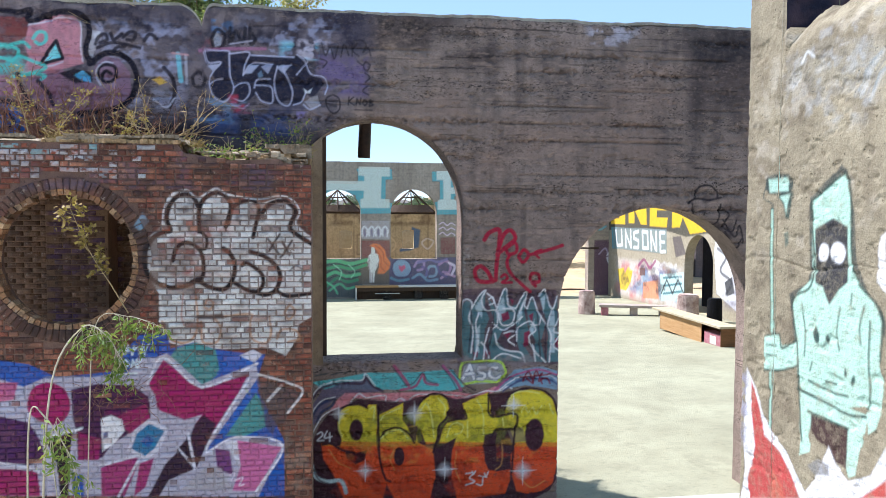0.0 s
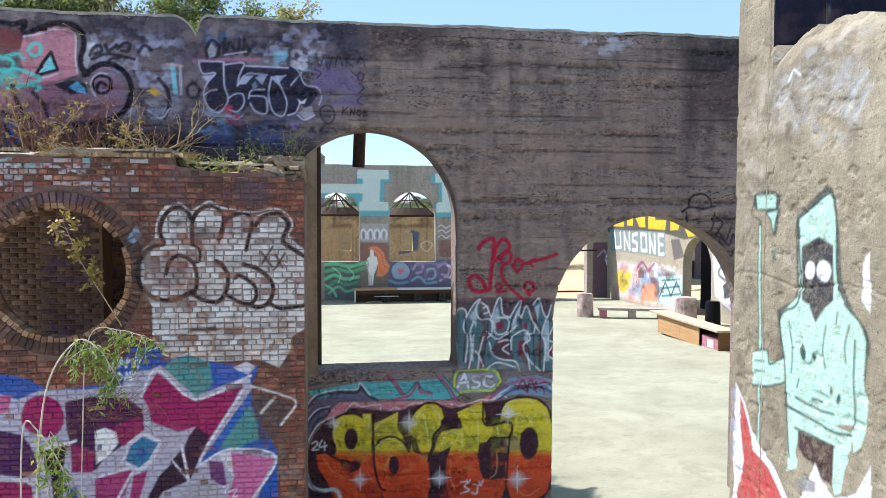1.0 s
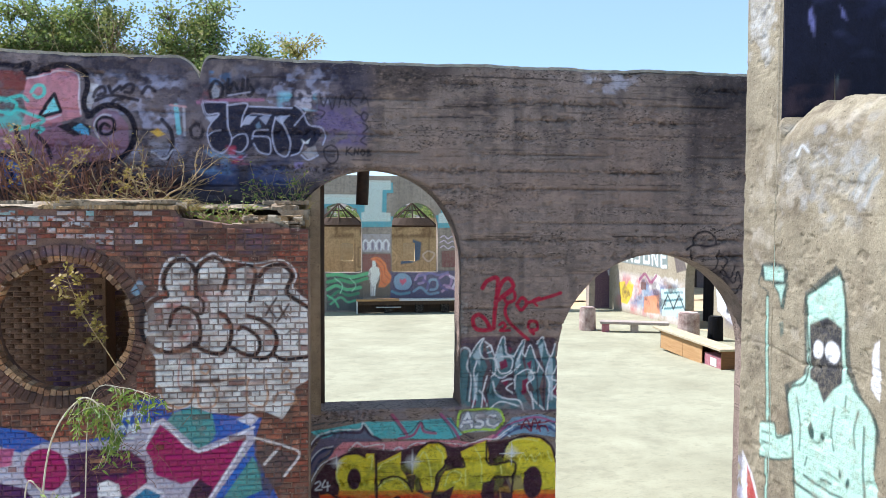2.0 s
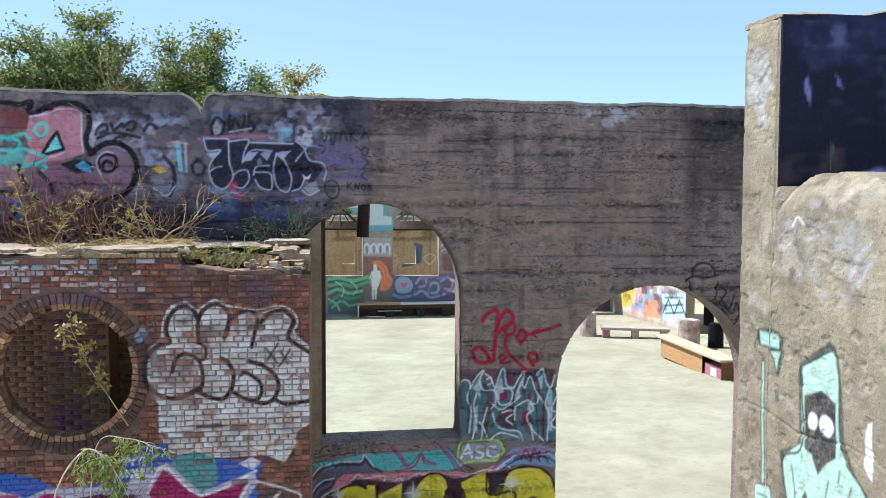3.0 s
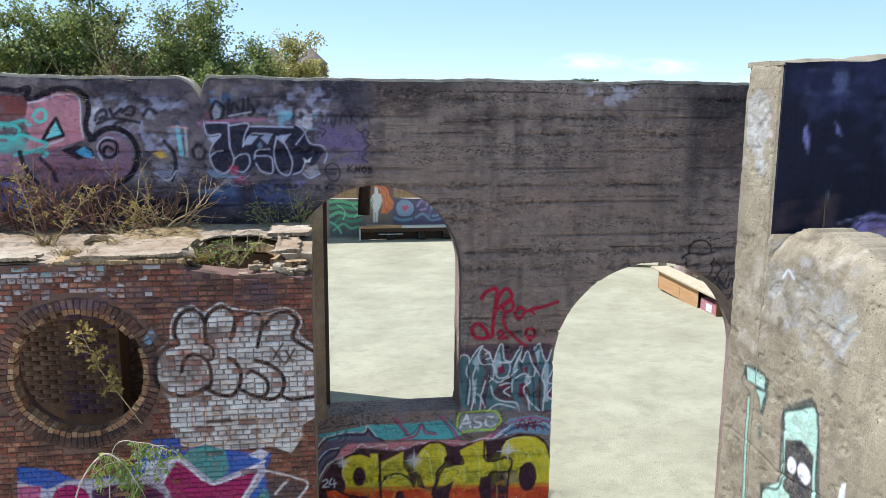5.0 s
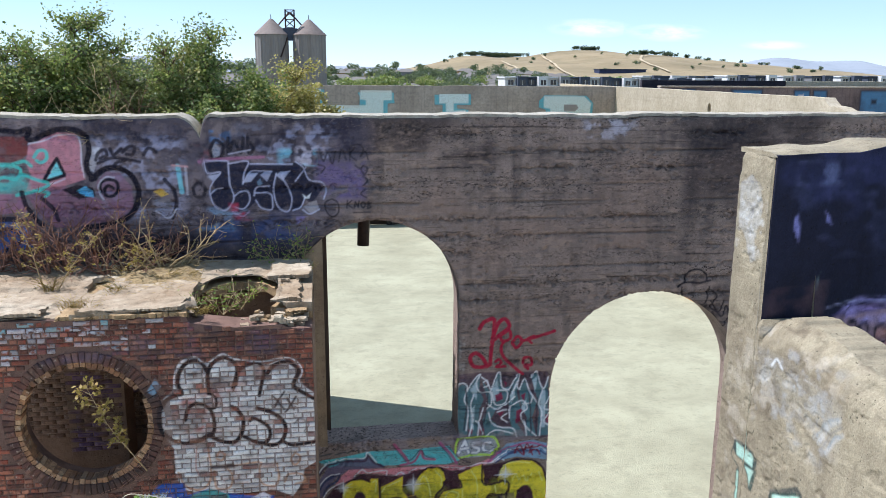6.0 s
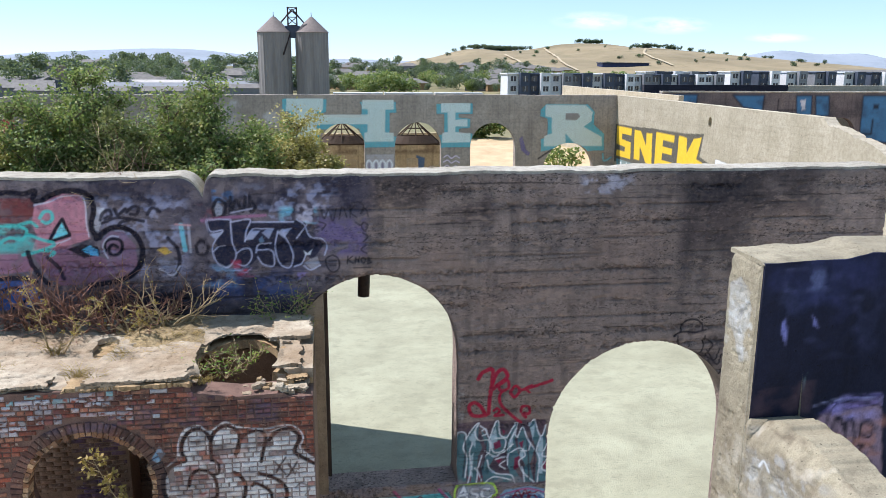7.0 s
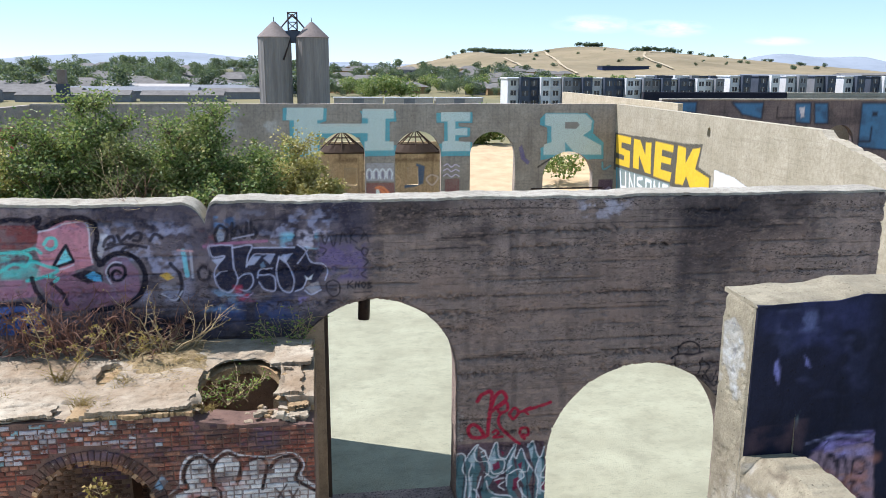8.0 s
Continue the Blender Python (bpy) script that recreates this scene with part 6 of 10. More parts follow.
p.line((236, 236, 234), [(-1.68, 4.67), (-1.66, 4.85), (-1.58, 5.01), (-1.41, 5.07), (-1.28, 4.98), (-1.09, 5.09), (-0.94, 5.02), (-0.77, 4.99), (-0.58, 4.97), (-0.33, 5.01), (-0.19, 4.95), (-0.12, 4.82), (-0.16, 4.66), (0.02, 4.51)], 0.020, 0.8)
p.line((22, 20, 22), [(-1.87, 4.39), (-1.88, 4.20), (-1.80, 4.03), (-1.61, 3.94), (-1.42, 3.96), (-1.29, 4.03)], 0.054, 1)
p.line((22, 20, 22), [(-1.57, 4.25), (-1.53, 4.39), (-1.42, 4.46), (-1.29, 4.40), (-1.23, 4.26), (-1.24, 4.06), (-1.36, 4.00)], 0.048, 1)
p.line((28, 26, 28), [(-1.27, 4.59), (-1.19, 4.52), (-1.20, 4.39), (-1.28, 4.39)], 0.034, 1)
p.line((22, 20, 22), [(-1.29, 4.02), (-1.17, 3.94), (-1.00, 3.91), (-0.90, 4.02), (-0.87, 4.19), (-0.92, 4.32), (-1.00, 4.39)], 0.054, 1)
p.line((22, 20, 22), [(-0.87, 3.98), (-0.74, 3.90), (-0.62, 3.88), (-0.55, 3.96), (-0.56, 4.08), (-0.64, 4.16), (-0.74, 4.22), (-0.79, 4.19)], 0.048, 1)
p.line((28, 26, 28), [(-0.69, 4.35), (-0.52, 4.29), (-0.39, 4.17), (-0.35, 4.05), (-0.40, 3.90), (-0.52, 3.84), (-0.66, 3.88)], 0.054, 1)
p.line((22, 20, 22), [(-0.40, 3.89), (-0.26, 3.82), (0.02, 3.85)], 0.048, 1)
p.line((28, 26, 28), [(-0.49, 4.50), (-0.41, 4.39), (-0.36, 4.32)], 0.027, 0.9)
p.line((28, 26, 28), [(-0.35, 4.56), (-0.44, 4.42), (-0.48, 4.35)], 0.027, 0.9)
p.line((28, 26, 28), [(-0.32, 4.46), (-0.24, 4.31)], 0.027, 0.9)
p.line((28, 26, 28), [(-0.21, 4.48), (-0.31, 4.32), (-0.35, 4.28)], 0.027, 0.9)
p.line((40, 36, 38), [(-0.24, 4.12), (-0.16, 4.18), (-0.06, 4.09), (-0.12, 4.00), (-0.01, 3.98)], 0.020, 0.7)
p.line((178, 134, 100), [(-1.70, 3.54), (-1.62, 3.34), (-1.43, 3.29), (-1.32, 3.40), (-1.30, 3.60), (-1.32, 3.86)], 0.028, 0.8)
p.line((178, 134, 100), [(-1.22, 3.73), (-1.18, 3.79), (-1.12, 3.75), (-1.16, 3.67), (-1.22, 3.70)], 0.028, 0.8)
p.line((178, 134, 100), [(-1.26, 3.53), (-1.24, 3.29), (-1.08, 3.29), (-1.04, 3.46), (-1.11, 3.58), (-0.98, 3.59)], 0.028, 0.8)
p.line((178, 134, 100), [(-0.98, 3.59), (-0.69, 3.61), (-0.70, 3.52), (-0.68, 3.32), (-0.52, 3.26), (-0.46, 3.38), (-0.48, 3.58)], 0.028, 0.8)
p.line((178, 134, 100), [(-0.30, 3.63), (-0.24, 3.71), (-0.18, 3.63), (-0.25, 3.54), (-0.30, 3.61)], 0.028, 0.8)
p.line((178, 134, 100), [(-0.39, 3.31), (-0.33, 3.42), (-0.17, 3.41), (-0.13, 3.31), (-0.26, 3.27)], 0.028, 0.8)
p.line((160, 76, 50), [(-1.46, 3.86), (-1.48, 3.60), (-1.45, 3.49)], 0.017, 0.7)
p.line((236, 234, 232), [(-1.73, 3.55), (-1.62, 3.31), (-1.36, 3.24), (-0.98, 3.21), (-0.59, 3.22)], 0.020, 0.9)
p.fill((60, 44, 40), [(-1.30, 3.61), (-1.01, 3.62), (-1.00, 3.56), (-1.30, 3.56)], 0.8)
p.haze((96, 78, 66), -1.85, 0.02, 3.17, 5.04, 0.3, 3.0, 0.54, 37)
p.haze((70, 56, 50), -1.09, 0.01, 1.36, 5.12, 0.35, 4.0, 0.56, 38)
p.haze((74, 60, 54), -3.41, -1.62, 3.07, 5.16, 0.55, 2.5, 0.5, 39)
p.haze((82, 74, 92), -3.40, 0.08, 5.03, 5.63, 0.6, 3.5, 0.5, 220)
p.haze((46, 36, 38), -3.40, 0.07, 3.03, 5.63, 0.3, 2.4, 0.53, 221)
p.haze((48, 38, 40), -3.40, 0.07, 3.03, 5.66, 0.32, 7, 0.56, 223)
p.haze((52, 42, 44), -2.33, 0.08, 4.52, 5.62, 0.6, 6, 0.55, 222)
# pale chip beside the ring
p.fill((120, 150, 170), [(-2.00, 4.65), (-1.90, 4.81), (-1.83, 4.71), (-1.92, 4.59)], 0.7)
# dark soot round the opening
p.haze((40, 34, 32), -3.44, -2.00, 3.08, 3.76, 0.6, 3.0, 0.42, 47)
# large piece: star and letters on a blue ground
p.fill((34, 82, 158), [(-3.54, 3.14), (-3.16, 3.08), (-2.86, 2.92), (-2.24, 2.97), (-2.10, 3.22), (-1.94, 3.40), (-1.64, 3.39), (-1.61, 3.22), (-1.35, 3.29), (-1.08, 3.20), (-0.90, 3.17), (-0.53, 3.12), (-0.65, 2.75), (-0.45, 2.37), (-0.31, 2.08), (-0.31, 1.39), (-3.58, 1.58)], 1)
p.fill((72, 134, 134), [(-1.64, 3.08), (-1.55, 3.22), (-1.32, 3.29), (-1.10, 3.20), (-1.05, 2.93), (-1.23, 2.76), (-1.36, 2.83)], 1)
p.fill((40, 92, 170), [(-1.09, 2.91), (-0.97, 3.11), (-0.83, 3.14), (-0.54, 3.12), (-0.66, 3.00)], 1)
p.fill((172, 168, 182), [(-3.55, 2.95), (-3.22, 2.82), (-2.98, 2.92), (-2.74, 2.93), (-2.49, 2.91), (-2.09, 2.95), (-1.98, 3.12), (-1.77, 3.12), (-1.65, 3.17), (-1.26, 2.79), (-0.63, 3.03), (-0.61, 2.85), (-1.23, 1.98), (-0.85, 2.16), (-0.31, 2.04), (-0.62, 1.41), (-3.58, 1.58)], 0.97)
p.fill((198, 196, 206), [(-0.83, 3.12), (-0.67, 3.19), (-0.56, 3.13), (-0.65, 3.03)], 1)
p.fill((146, 28, 88), [(-1.86, 2.81), (-1.69, 3.09), (-1.26, 2.73), (-0.72, 2.90), (-0.84, 2.68), (-1.16, 2.19), (-1.24, 2.13), (-1.35, 2.30), (-1.26, 2.43), (-1.46, 2.37), (-1.62, 2.44), (-1.76, 2.51), (-1.79, 2.67)], 1)
p.fill((52, 30, 54), [(-1.34, 2.32), (-1.25, 2.42), (-1.10, 2.31), (-1.23, 2.03), (-1.33, 1.79), (-1.42, 1.82), (-1.39, 2.20)], 1)
p.fill((40, 26, 46), [(-1.55, 2.02), (-1.40, 2.19), (-1.37, 1.79), (-1.53, 1.90)], 1)
p.fill((44, 28, 50), [(-1.88, 1.48), (-1.68, 1.86), (-1.55, 1.99), (-1.36, 1.78), (-1.65, 1.66), (-1.76, 1.47)], 1)
p.fill((172, 84, 124), [(-3.55, 2.88), (-3.28, 2.87), (-3.32, 2.68), (-3.56, 2.64)], 0.95)
p.fill((70, 36, 80), [(-3.56, 2.51), (-3.17, 2.41), (-3.06, 2.21), (-2.99, 2.00), (-3.18, 1.91), (-3.57, 1.96)], 1)
p.fill((140, 32, 86), [(-3.58, 1.89), (-3.09, 1.84), (-3.06, 1.55), (-3.58, 1.58)], 1)
p.line((198, 196, 206), [(-3.57, 1.96), (-3.24, 1.90), (-3.03, 1.82), (-2.82, 1.76)], 0.035, 1)
p.fill((146, 28, 88), curve([(-3.18, 2.64), (-3.12, 2.80), (-2.97, 2.86), (-2.80, 2.80), (-2.72, 2.62), (-2.76, 2.46), (-2.88, 2.37), (-3.05, 2.42), (-3.16, 2.51), (-3.18, 2.64)], closed=True), 1)
p.fill((66, 32, 70), [(-2.71, 2.77), (-2.43, 2.83), (-2.03, 2.80), (-1.86, 2.66), (-1.84, 2.42), (-1.94, 2.32), (-2.10, 2.23), (-2.28, 2.11), (-2.38, 1.97), (-2.45, 1.94), (-2.65, 1.95), (-2.66, 2.26), (-2.70, 2.46)], 1)
p.fill((134, 30, 86), [(-2.64, 2.28), (-2.40, 2.18), (-2.42, 1.94), (-2.65, 1.95)], 1)
p.fill((138, 30, 86), [(-2.21, 2.44), (-1.89, 2.58), (-1.84, 2.37), (-2.08, 2.23)], 1)
p.haze((130, 30, 84), -2.37, -1.84, 2.22, 2.82, 0.6, 6, 0.48, 341)
p.fill((220, 218, 224), [(-2.39, 2.42), (-2.28, 2.46), (-2.16, 2.40), (-2.13, 2.27), (-2.24, 2.13), (-2.38, 2.03)], 1)
p.fill((60, 72, 120), [(-2.37, 2.25), (-2.32, 2.27), (-2.32, 2.20), (-2.37, 2.18)], 0.9)
p.fill((198, 196, 206), [(-2.11, 2.04), (-2.03, 2.27), (-1.86, 2.40), (-1.64, 2.27), (-1.75, 2.02), (-1.91, 1.90)], 1)
p.fill((40, 112, 150), [(-2.06, 2.06), (-2.00, 2.23), (-1.86, 2.34), (-1.69, 2.25), (-1.80, 2.05), (-1.91, 1.96)], 1)
p.fill((34, 76, 140), [(-1.96, 2.13), (-1.88, 2.21), (-1.80, 2.15), (-1.87, 2.05)], 0.8)
p.fill((152, 54, 106), [(-2.40, 1.85), (-2.03, 1.96), (-1.97, 1.92), (-2.14, 1.50), (-2.40, 1.51)], 1)
p.fill((152, 50, 104), [(-1.97, 1.88), (-1.81, 1.93), (-1.91, 1.59), (-2.04, 1.49)], 1)
p.line((198, 196, 206), [(-2.41, 1.87), (-2.03, 1.96)], 0.03, 1, smooth=False)
p.line((198, 196, 206), [(-2.21, 1.50), (-1.98, 1.92)], 0.03, 1, smooth=False)
p.fill((28, 24, 34), [(-3.00, 2.21), (-2.70, 2.27), (-2.74, 2.00), (-2.76, 1.53), (-2.85, 1.54), (-2.88, 1.92)], 1)
p.fill((34, 82, 158), [(-2.71, 1.75), (-2.60, 1.78), (-2.59, 1.52), (-2.71, 1.53)], 1)
p.line((220, 220, 228), [(-3.01, 2.23), (-2.70, 2.29), (-2.60, 2.32)], 0.03, 1)
p.fill((188, 102, 148), [(-0.88, 2.11), (-0.34, 2.00), (-0.65, 1.48), (-0.92, 1.50), (-0.82, 1.80)], 1)
p.fill((204, 202, 210), [(-1.01, 2.08), (-0.86, 2.11), (-0.83, 1.79)], 1)
p.fill((100, 46, 104), [(-1.12, 2.02), (-0.95, 1.98), (-0.91, 1.69), (-1.09, 1.76)], 0.95)
p.fill((74, 136, 134), [(-1.08, 2.17), (-0.66, 2.70), (-0.55, 2.51), (-0.53, 2.25), (-0.78, 2.15)], 1)
p.fill((40, 92, 170), [(-1.23, 2.00), (-1.07, 2.19), (-0.61, 2.85), (-0.59, 2.74), (-0.98, 2.18)], 1)
p.fill((74, 68, 70), [(-0.63, 2.85), (-0.25, 2.71), (-0.10, 2.65), (-0.21, 2.49), (-0.31, 2.29), (-0.39, 2.28), (-0.45, 2.16), (-0.53, 2.26), (-0.58, 2.51)], 0.8, worn=0.4)
p.line((214, 210, 208), [(-0.61, 2.89), (-0.25, 2.77), (-0.09, 2.67), (-0.27, 2.41)], 0.03, 0.85)
p.line((214, 210, 208), [(-0.50, 2.57), (-0.34, 2.75)], 0.035, 0.8, smooth=False)
p.fill((150, 176, 110), [(-0.77, 2.75), (-0.69, 2.63), (-0.75, 2.68)], 0.6)
p.fill((164, 160, 166), [(-1.52, 1.53), (-1.21, 1.81), (-1.05, 1.78), (-0.91, 1.49)], 0.8)
p.line((214, 212, 220), [(-1.87, 2.81), (-1.69, 3.12), (-1.26, 2.76), (-0.62, 3.02)], 0.026, 1)
p.line((214, 212, 220), [(-0.71, 2.85), (-1.22, 2.01), (-0.88, 2.14), (-0.33, 2.02), (-0.65, 1.47)], 0.026, 1)
p.line((214, 212, 220), [(-1.42, 2.20), (-1.35, 1.79)], 0.03, 1, smooth=False)
p.line((198, 196, 206), [(-1.55, 2.06), (-1.35, 1.79)], 0.024, 1, smooth=False)
p.line((230, 206, 222), [(-0.95, 1.69), (-0.89, 1.70), (-0.93, 1.62), (-0.87, 1.63)], 0.018, 0.9)
p.line((230, 206, 222), [(-0.85, 1.64), (-0.80, 1.65), (-0.84, 1.56), (-0.79, 1.57)], 0.018, 0.9)
p.line((206, 224, 240), [(-2.18, 3.26), (-2.18, 3.15)], 0.018, 0.9, smooth=False)
p.line((206, 224, 240), [(-2.12, 3.27), (-2.13, 3.17)], 0.018, 0.9, smooth=False)
p.line((206, 224, 240), [(-2.18, 3.21), (-2.13, 3.22)], 0.018, 0.9, smooth=False)
p.line((206, 224, 240), [(-2.11, 3.17), (-2.08, 3.27), (-2.04, 3.16)], 0.018, 0.9, smooth=False)
p.line((206, 224, 240), [(-2.10, 3.20), (-2.05, 3.20)], 0.018, 0.9, smooth=False)
p.line((206, 224, 240), [(-2.03, 3.16), (-2.02, 3.26), (-1.98, 3.24), (-2.02, 3.21)], 0.018, 0.9, smooth=False)
p.line((206, 224, 240), [(-1.96, 3.16), (-1.96, 3.26), (-1.92, 3.24), (-1.96, 3.21)], 0.018, 0.9, smooth=False)
p.line((206, 224, 240), [(-1.91, 3.27), (-1.89, 3.21), (-1.85, 3.28)], 0.018, 0.9, smooth=False)
p.line((206, 224, 240), [(-1.89, 3.21), (-1.90, 3.15)], 0.018, 0.9, smooth=False)
p.line((206, 224, 240), [(-2.17, 3.10), (-2.18, 3.01), (-2.13, 3.03), (-2.17, 3.06), (-2.13, 3.09), (-2.17, 3.10)], 0.018, 0.9, smooth=False)
p.line((206, 224, 240), [(-2.11, 3.10), (-2.11, 3.01), (-2.07, 3.05), (-2.11, 3.10)], 0.018, 0.9, smooth=False)
p.line((206, 224, 240), [(-2.05, 3.01), (-2.03, 3.10), (-2.00, 3.02)], 0.018, 0.9, smooth=False)
p.line((206, 224, 240), [(-2.04, 3.04), (-2.00, 3.04)], 0.018, 0.9, smooth=False)
p.line((206, 224, 240), [(-1.99, 3.10), (-1.97, 3.06), (-1.93, 3.11)], 0.018, 0.9, smooth=False)
p.line((206, 224, 240), [(-1.97, 3.06), (-1.98, 3.00)], 0.018, 0.9, smooth=False)
p.line((206, 224, 240), [(-2.18, 2.93), (-1.99, 2.94)], 0.018, 0.9, smooth=False)
p.haze((120, 106, 96), -0.33, 0.01, 1.36, 2.35, 0.7, 6, 0.45, 49)
p = PAINT_SIDE
# faded pale patches
p.haze((112, 98, 80), 2.90, 4.88, 2.89, 6.79, 0.55, 2.6, 0.52, 320)
p.haze((92, 80, 66), 2.90, 4.88, 2.89, 6.79, 0.5, 7, 0.56, 321)
p.haze((206, 198, 180), 2.90, 4.81, 4.38, 6.79, 0.5, 5, 0.57, 322)
p.fill((170, 176, 176), [(3.526, 6.160), (4.062, 6.189), (4.729, 6.090), (4.746, 5.741), (4.218, 5.736), (3.636, 5.862)], 0.12)
p.haze((176, 180, 180), 3.49, 4.75, 5.74, 6.35, 0.5, 10, 0.5, 51)
p.haze((170, 174, 174), 3.50, 4.76, 5.43, 6.16, 0.45, 9, 0.54, 52)
p.line((196, 200, 198), [(4.50, 5.70), (4.58, 5.86), (4.70, 5.98)], 0.05, 0.5)
p.line((196, 200, 198), [(4.60, 5.66), (4.68, 5.80), (4.76, 5.88)], 0.04, 0.5)
p.line((120, 122, 120), [(4.54, 5.66), (4.63, 5.83), (4.75, 5.94)], 0.02, 0.5)
p.line((226, 230, 230), [(3.780, 6.067), (3.837, 6.138), (3.926, 6.085)], 0.028, 0.8)
p.line((150, 160, 164), [(4.470, 5.742), (4.552, 5.890), (4.690, 5.982)], 0.023, 0.7)
p.line((150, 160, 164), [(4.618, 5.721), (4.675, 5.829), (4.740, 5.857)], 0.023, 0.7)
# staff
p.line((50, 70, 64), [(3.412, 4.874), (3.447, 3.763)], 0.060, 0.95, smooth=False)
p.line((168, 206, 186), [(3.412, 4.864), (3.447, 3.763)], 0.037, 1, smooth=False)
p.line((50, 70, 64), [(3.448, 3.567), (3.460, 2.937)], 0.055, 0.95, smooth=False)
p.line((168, 206, 186), [(3.448, 3.567), (3.460, 2.947)], 0.032, 1, smooth=False)
p.fill((50, 66, 64), [(3.304, 5.149), (3.406, 5.184), (3.637, 5.174), (3.687, 5.117), (3.676, 5.024), (3.629, 5.001), (3.345, 5.011), (3.290, 5.061)], 0.95)
p.fill((176, 214, 196), [(3.339, 5.138), (3.622, 5.147), (3.644, 5.034), (3.362, 5.020)], 1)
p.line((50, 66, 64), [(3.307, 5.080), (3.267, 4.982), (3.366, 4.942), (3.436, 4.913)], 0.016, 0.9)
p.fill((60, 80, 74), [(3.465, 5.009), (3.692, 5.024), (3.681, 4.921), (3.655, 4.800), (3.606, 4.808), (3.568, 4.922)], 0.95)
p.fill((176, 214, 196), [(3.516, 4.989), (3.661, 5.006), (3.633, 4.922), (3.613, 4.837), (3.584, 4.931)], 1)
p.fill((80, 100, 92), [(3.596, 4.685), (3.643, 4.706), (3.665, 4.594), (3.618, 4.563)], 0.8)
# dark rim round the hooded shape
p.fill((64, 72, 70), [(3.921, 4.974), (4.114, 5.094), (4.308, 5.214), (4.373, 5.177), (4.464, 4.845), (4.506, 4.476), (4.647, 4.285), (4.765, 4.199), (4.825, 4.109), (4.830, 3.992), (4.426, 4.093), (3.878, 4.019), (3.800, 3.729), (3.684, 4.181), (3.939, 4.299), (3.949, 4.390)], 0.85)
# hooded robe shape
p.fill((186, 224, 204), [(3.965, 4.965), (4.131, 5.041), (4.350, 5.145), (4.409, 4.969), (4.459, 4.431), (4.536, 4.355), (4.719, 4.213), (4.781, 4.103), (4.772, 3.824), (4.825, 3.637), (4.790, 3.449), (4.639, 3.471), (4.446, 3.414), (3.906, 3.425), (3.841, 3.513), (3.813, 3.777), (3.736, 4.093), (3.793, 4.193), (3.981, 4.330)], 1)
p.fill((186, 224, 204), [(3.333, 3.775), (3.555, 3.820), (3.608, 3.733), (3.827, 3.799), (3.821, 3.602), (3.586, 3.516), (3.347, 3.477)], 1)
p.line((44, 68, 60), [(3.333, 3.775), (3.555, 3.820), (3.609, 3.713), (3.811, 3.824)], 0.022, 0.9)
p.line((44, 68, 60), [(3.347, 3.477), (3.586, 3.516), (3.837, 3.605)], 0.022, 0.9)
p.line((44, 68, 60), [(3.372, 3.701), (3.526, 3.718)], 0.017, 0.8)
p.line((44, 68, 60), [(3.376, 3.613), (3.530, 3.631)], 0.017, 0.8)
p.fill((62, 62, 64), [(4.006, 4.725), (4.222, 4.817), (4.394, 4.752), (4.414, 4.344), (4.314, 4.275), (4.214, 4.151), (4.126, 4.273), (4.026, 4.307)], 1)
p.fill((248, 250, 250), curve([(4.057, 4.550), (4.096, 4.613), (4.165, 4.608), (4.181, 4.548), (4.143, 4.485), (4.074, 4.489), (4.057, 4.550)], closed=True), 1)
p.fill((248, 250, 250), curve([(4.201, 4.558), (4.245, 4.629), (4.336, 4.624), (4.378, 4.559), (4.330, 4.480), (4.238, 4.491), (4.201, 4.558)], closed=True), 1)
p.fill((190, 228, 208), [(3.861, 3.415), (4.458, 3.417), (4.677, 3.420), (4.649, 3.269), (4.465, 3.267), (4.062, 3.236), (3.997, 3.081), (4.016, 2.995), (3.898, 2.960)], 1)
p.fill((190, 228, 208), [(3.897, 2.978), (4.029, 3.027), (4.018, 2.950), (3.886, 2.882)], 1)
p.fill((190, 228, 208), [(4.452, 3.272), (4.647, 3.301), (4.595, 3.129), (4.556, 2.941), (4.483, 2.899), (4.440, 2.996)], 1)
p.fill((190, 228, 208), [(4.664, 3.437), (4.811, 3.475), (4.761, 3.341), (4.683, 3.279)], 1)
p.fill((70, 46, 46), [(4.032, 3.264), (4.465, 3.267), (4.455, 2.958), (4.338, 2.963), (4.212, 3.055), (4.113, 3.070), (4.024, 3.135)], 0.95)
p.line((44, 68, 60), [(3.845, 3.421), (4.196, 3.395), (4.460, 3.367), (4.654, 3.401)], 0.022, 0.95)
p.line((44, 68, 60), [(3.991, 3.518), (4.259, 3.489), (4.454, 3.501)], 0.022, 0.9)
p.line((44, 68, 60), [(3.988, 3.271), (4.466, 3.259)], 0.022, 0.9)
p.line((44, 68, 60), [(4.202, 3.555), (4.322, 3.564)], 0.022, 0.9)
p.fill((58, 84, 78), curve([(4.030, 3.905), (4.056, 3.971), (4.101, 3.916), (4.104, 3.846), (4.062, 3.838), (4.030, 3.905)], closed=True), 1)
p.fill((58, 84, 78), curve([(4.185, 3.894), (4.211, 3.925), (4.227, 3.884), (4.201, 3.853), (4.185, 3.894)], closed=True), 1)
p.fill((58, 84, 78), curve([(4.408, 3.668), (4.425, 3.706), (4.446, 3.659), (4.422, 3.637), (4.408, 3.668)], closed=True), 1)
p.fill((58, 84, 78), curve([(4.486, 3.618), (4.520, 3.675), (4.535, 3.628), (4.500, 3.587), (4.486, 3.618)], closed=True), 1)
p.line((44, 68, 60), [(3.873, 4.110), (3.929, 3.889), (3.923, 3.705)], 0.017, 0.9)
p.line((44, 68, 60), [(4.346, 4.146), (4.317, 3.950), (4.349, 3.827)], 0.017, 0.9)
p.line((44, 68, 60), [(4.605, 4.179), (4.564, 4.030), (4.582, 3.910)], 0.017, 0.9)
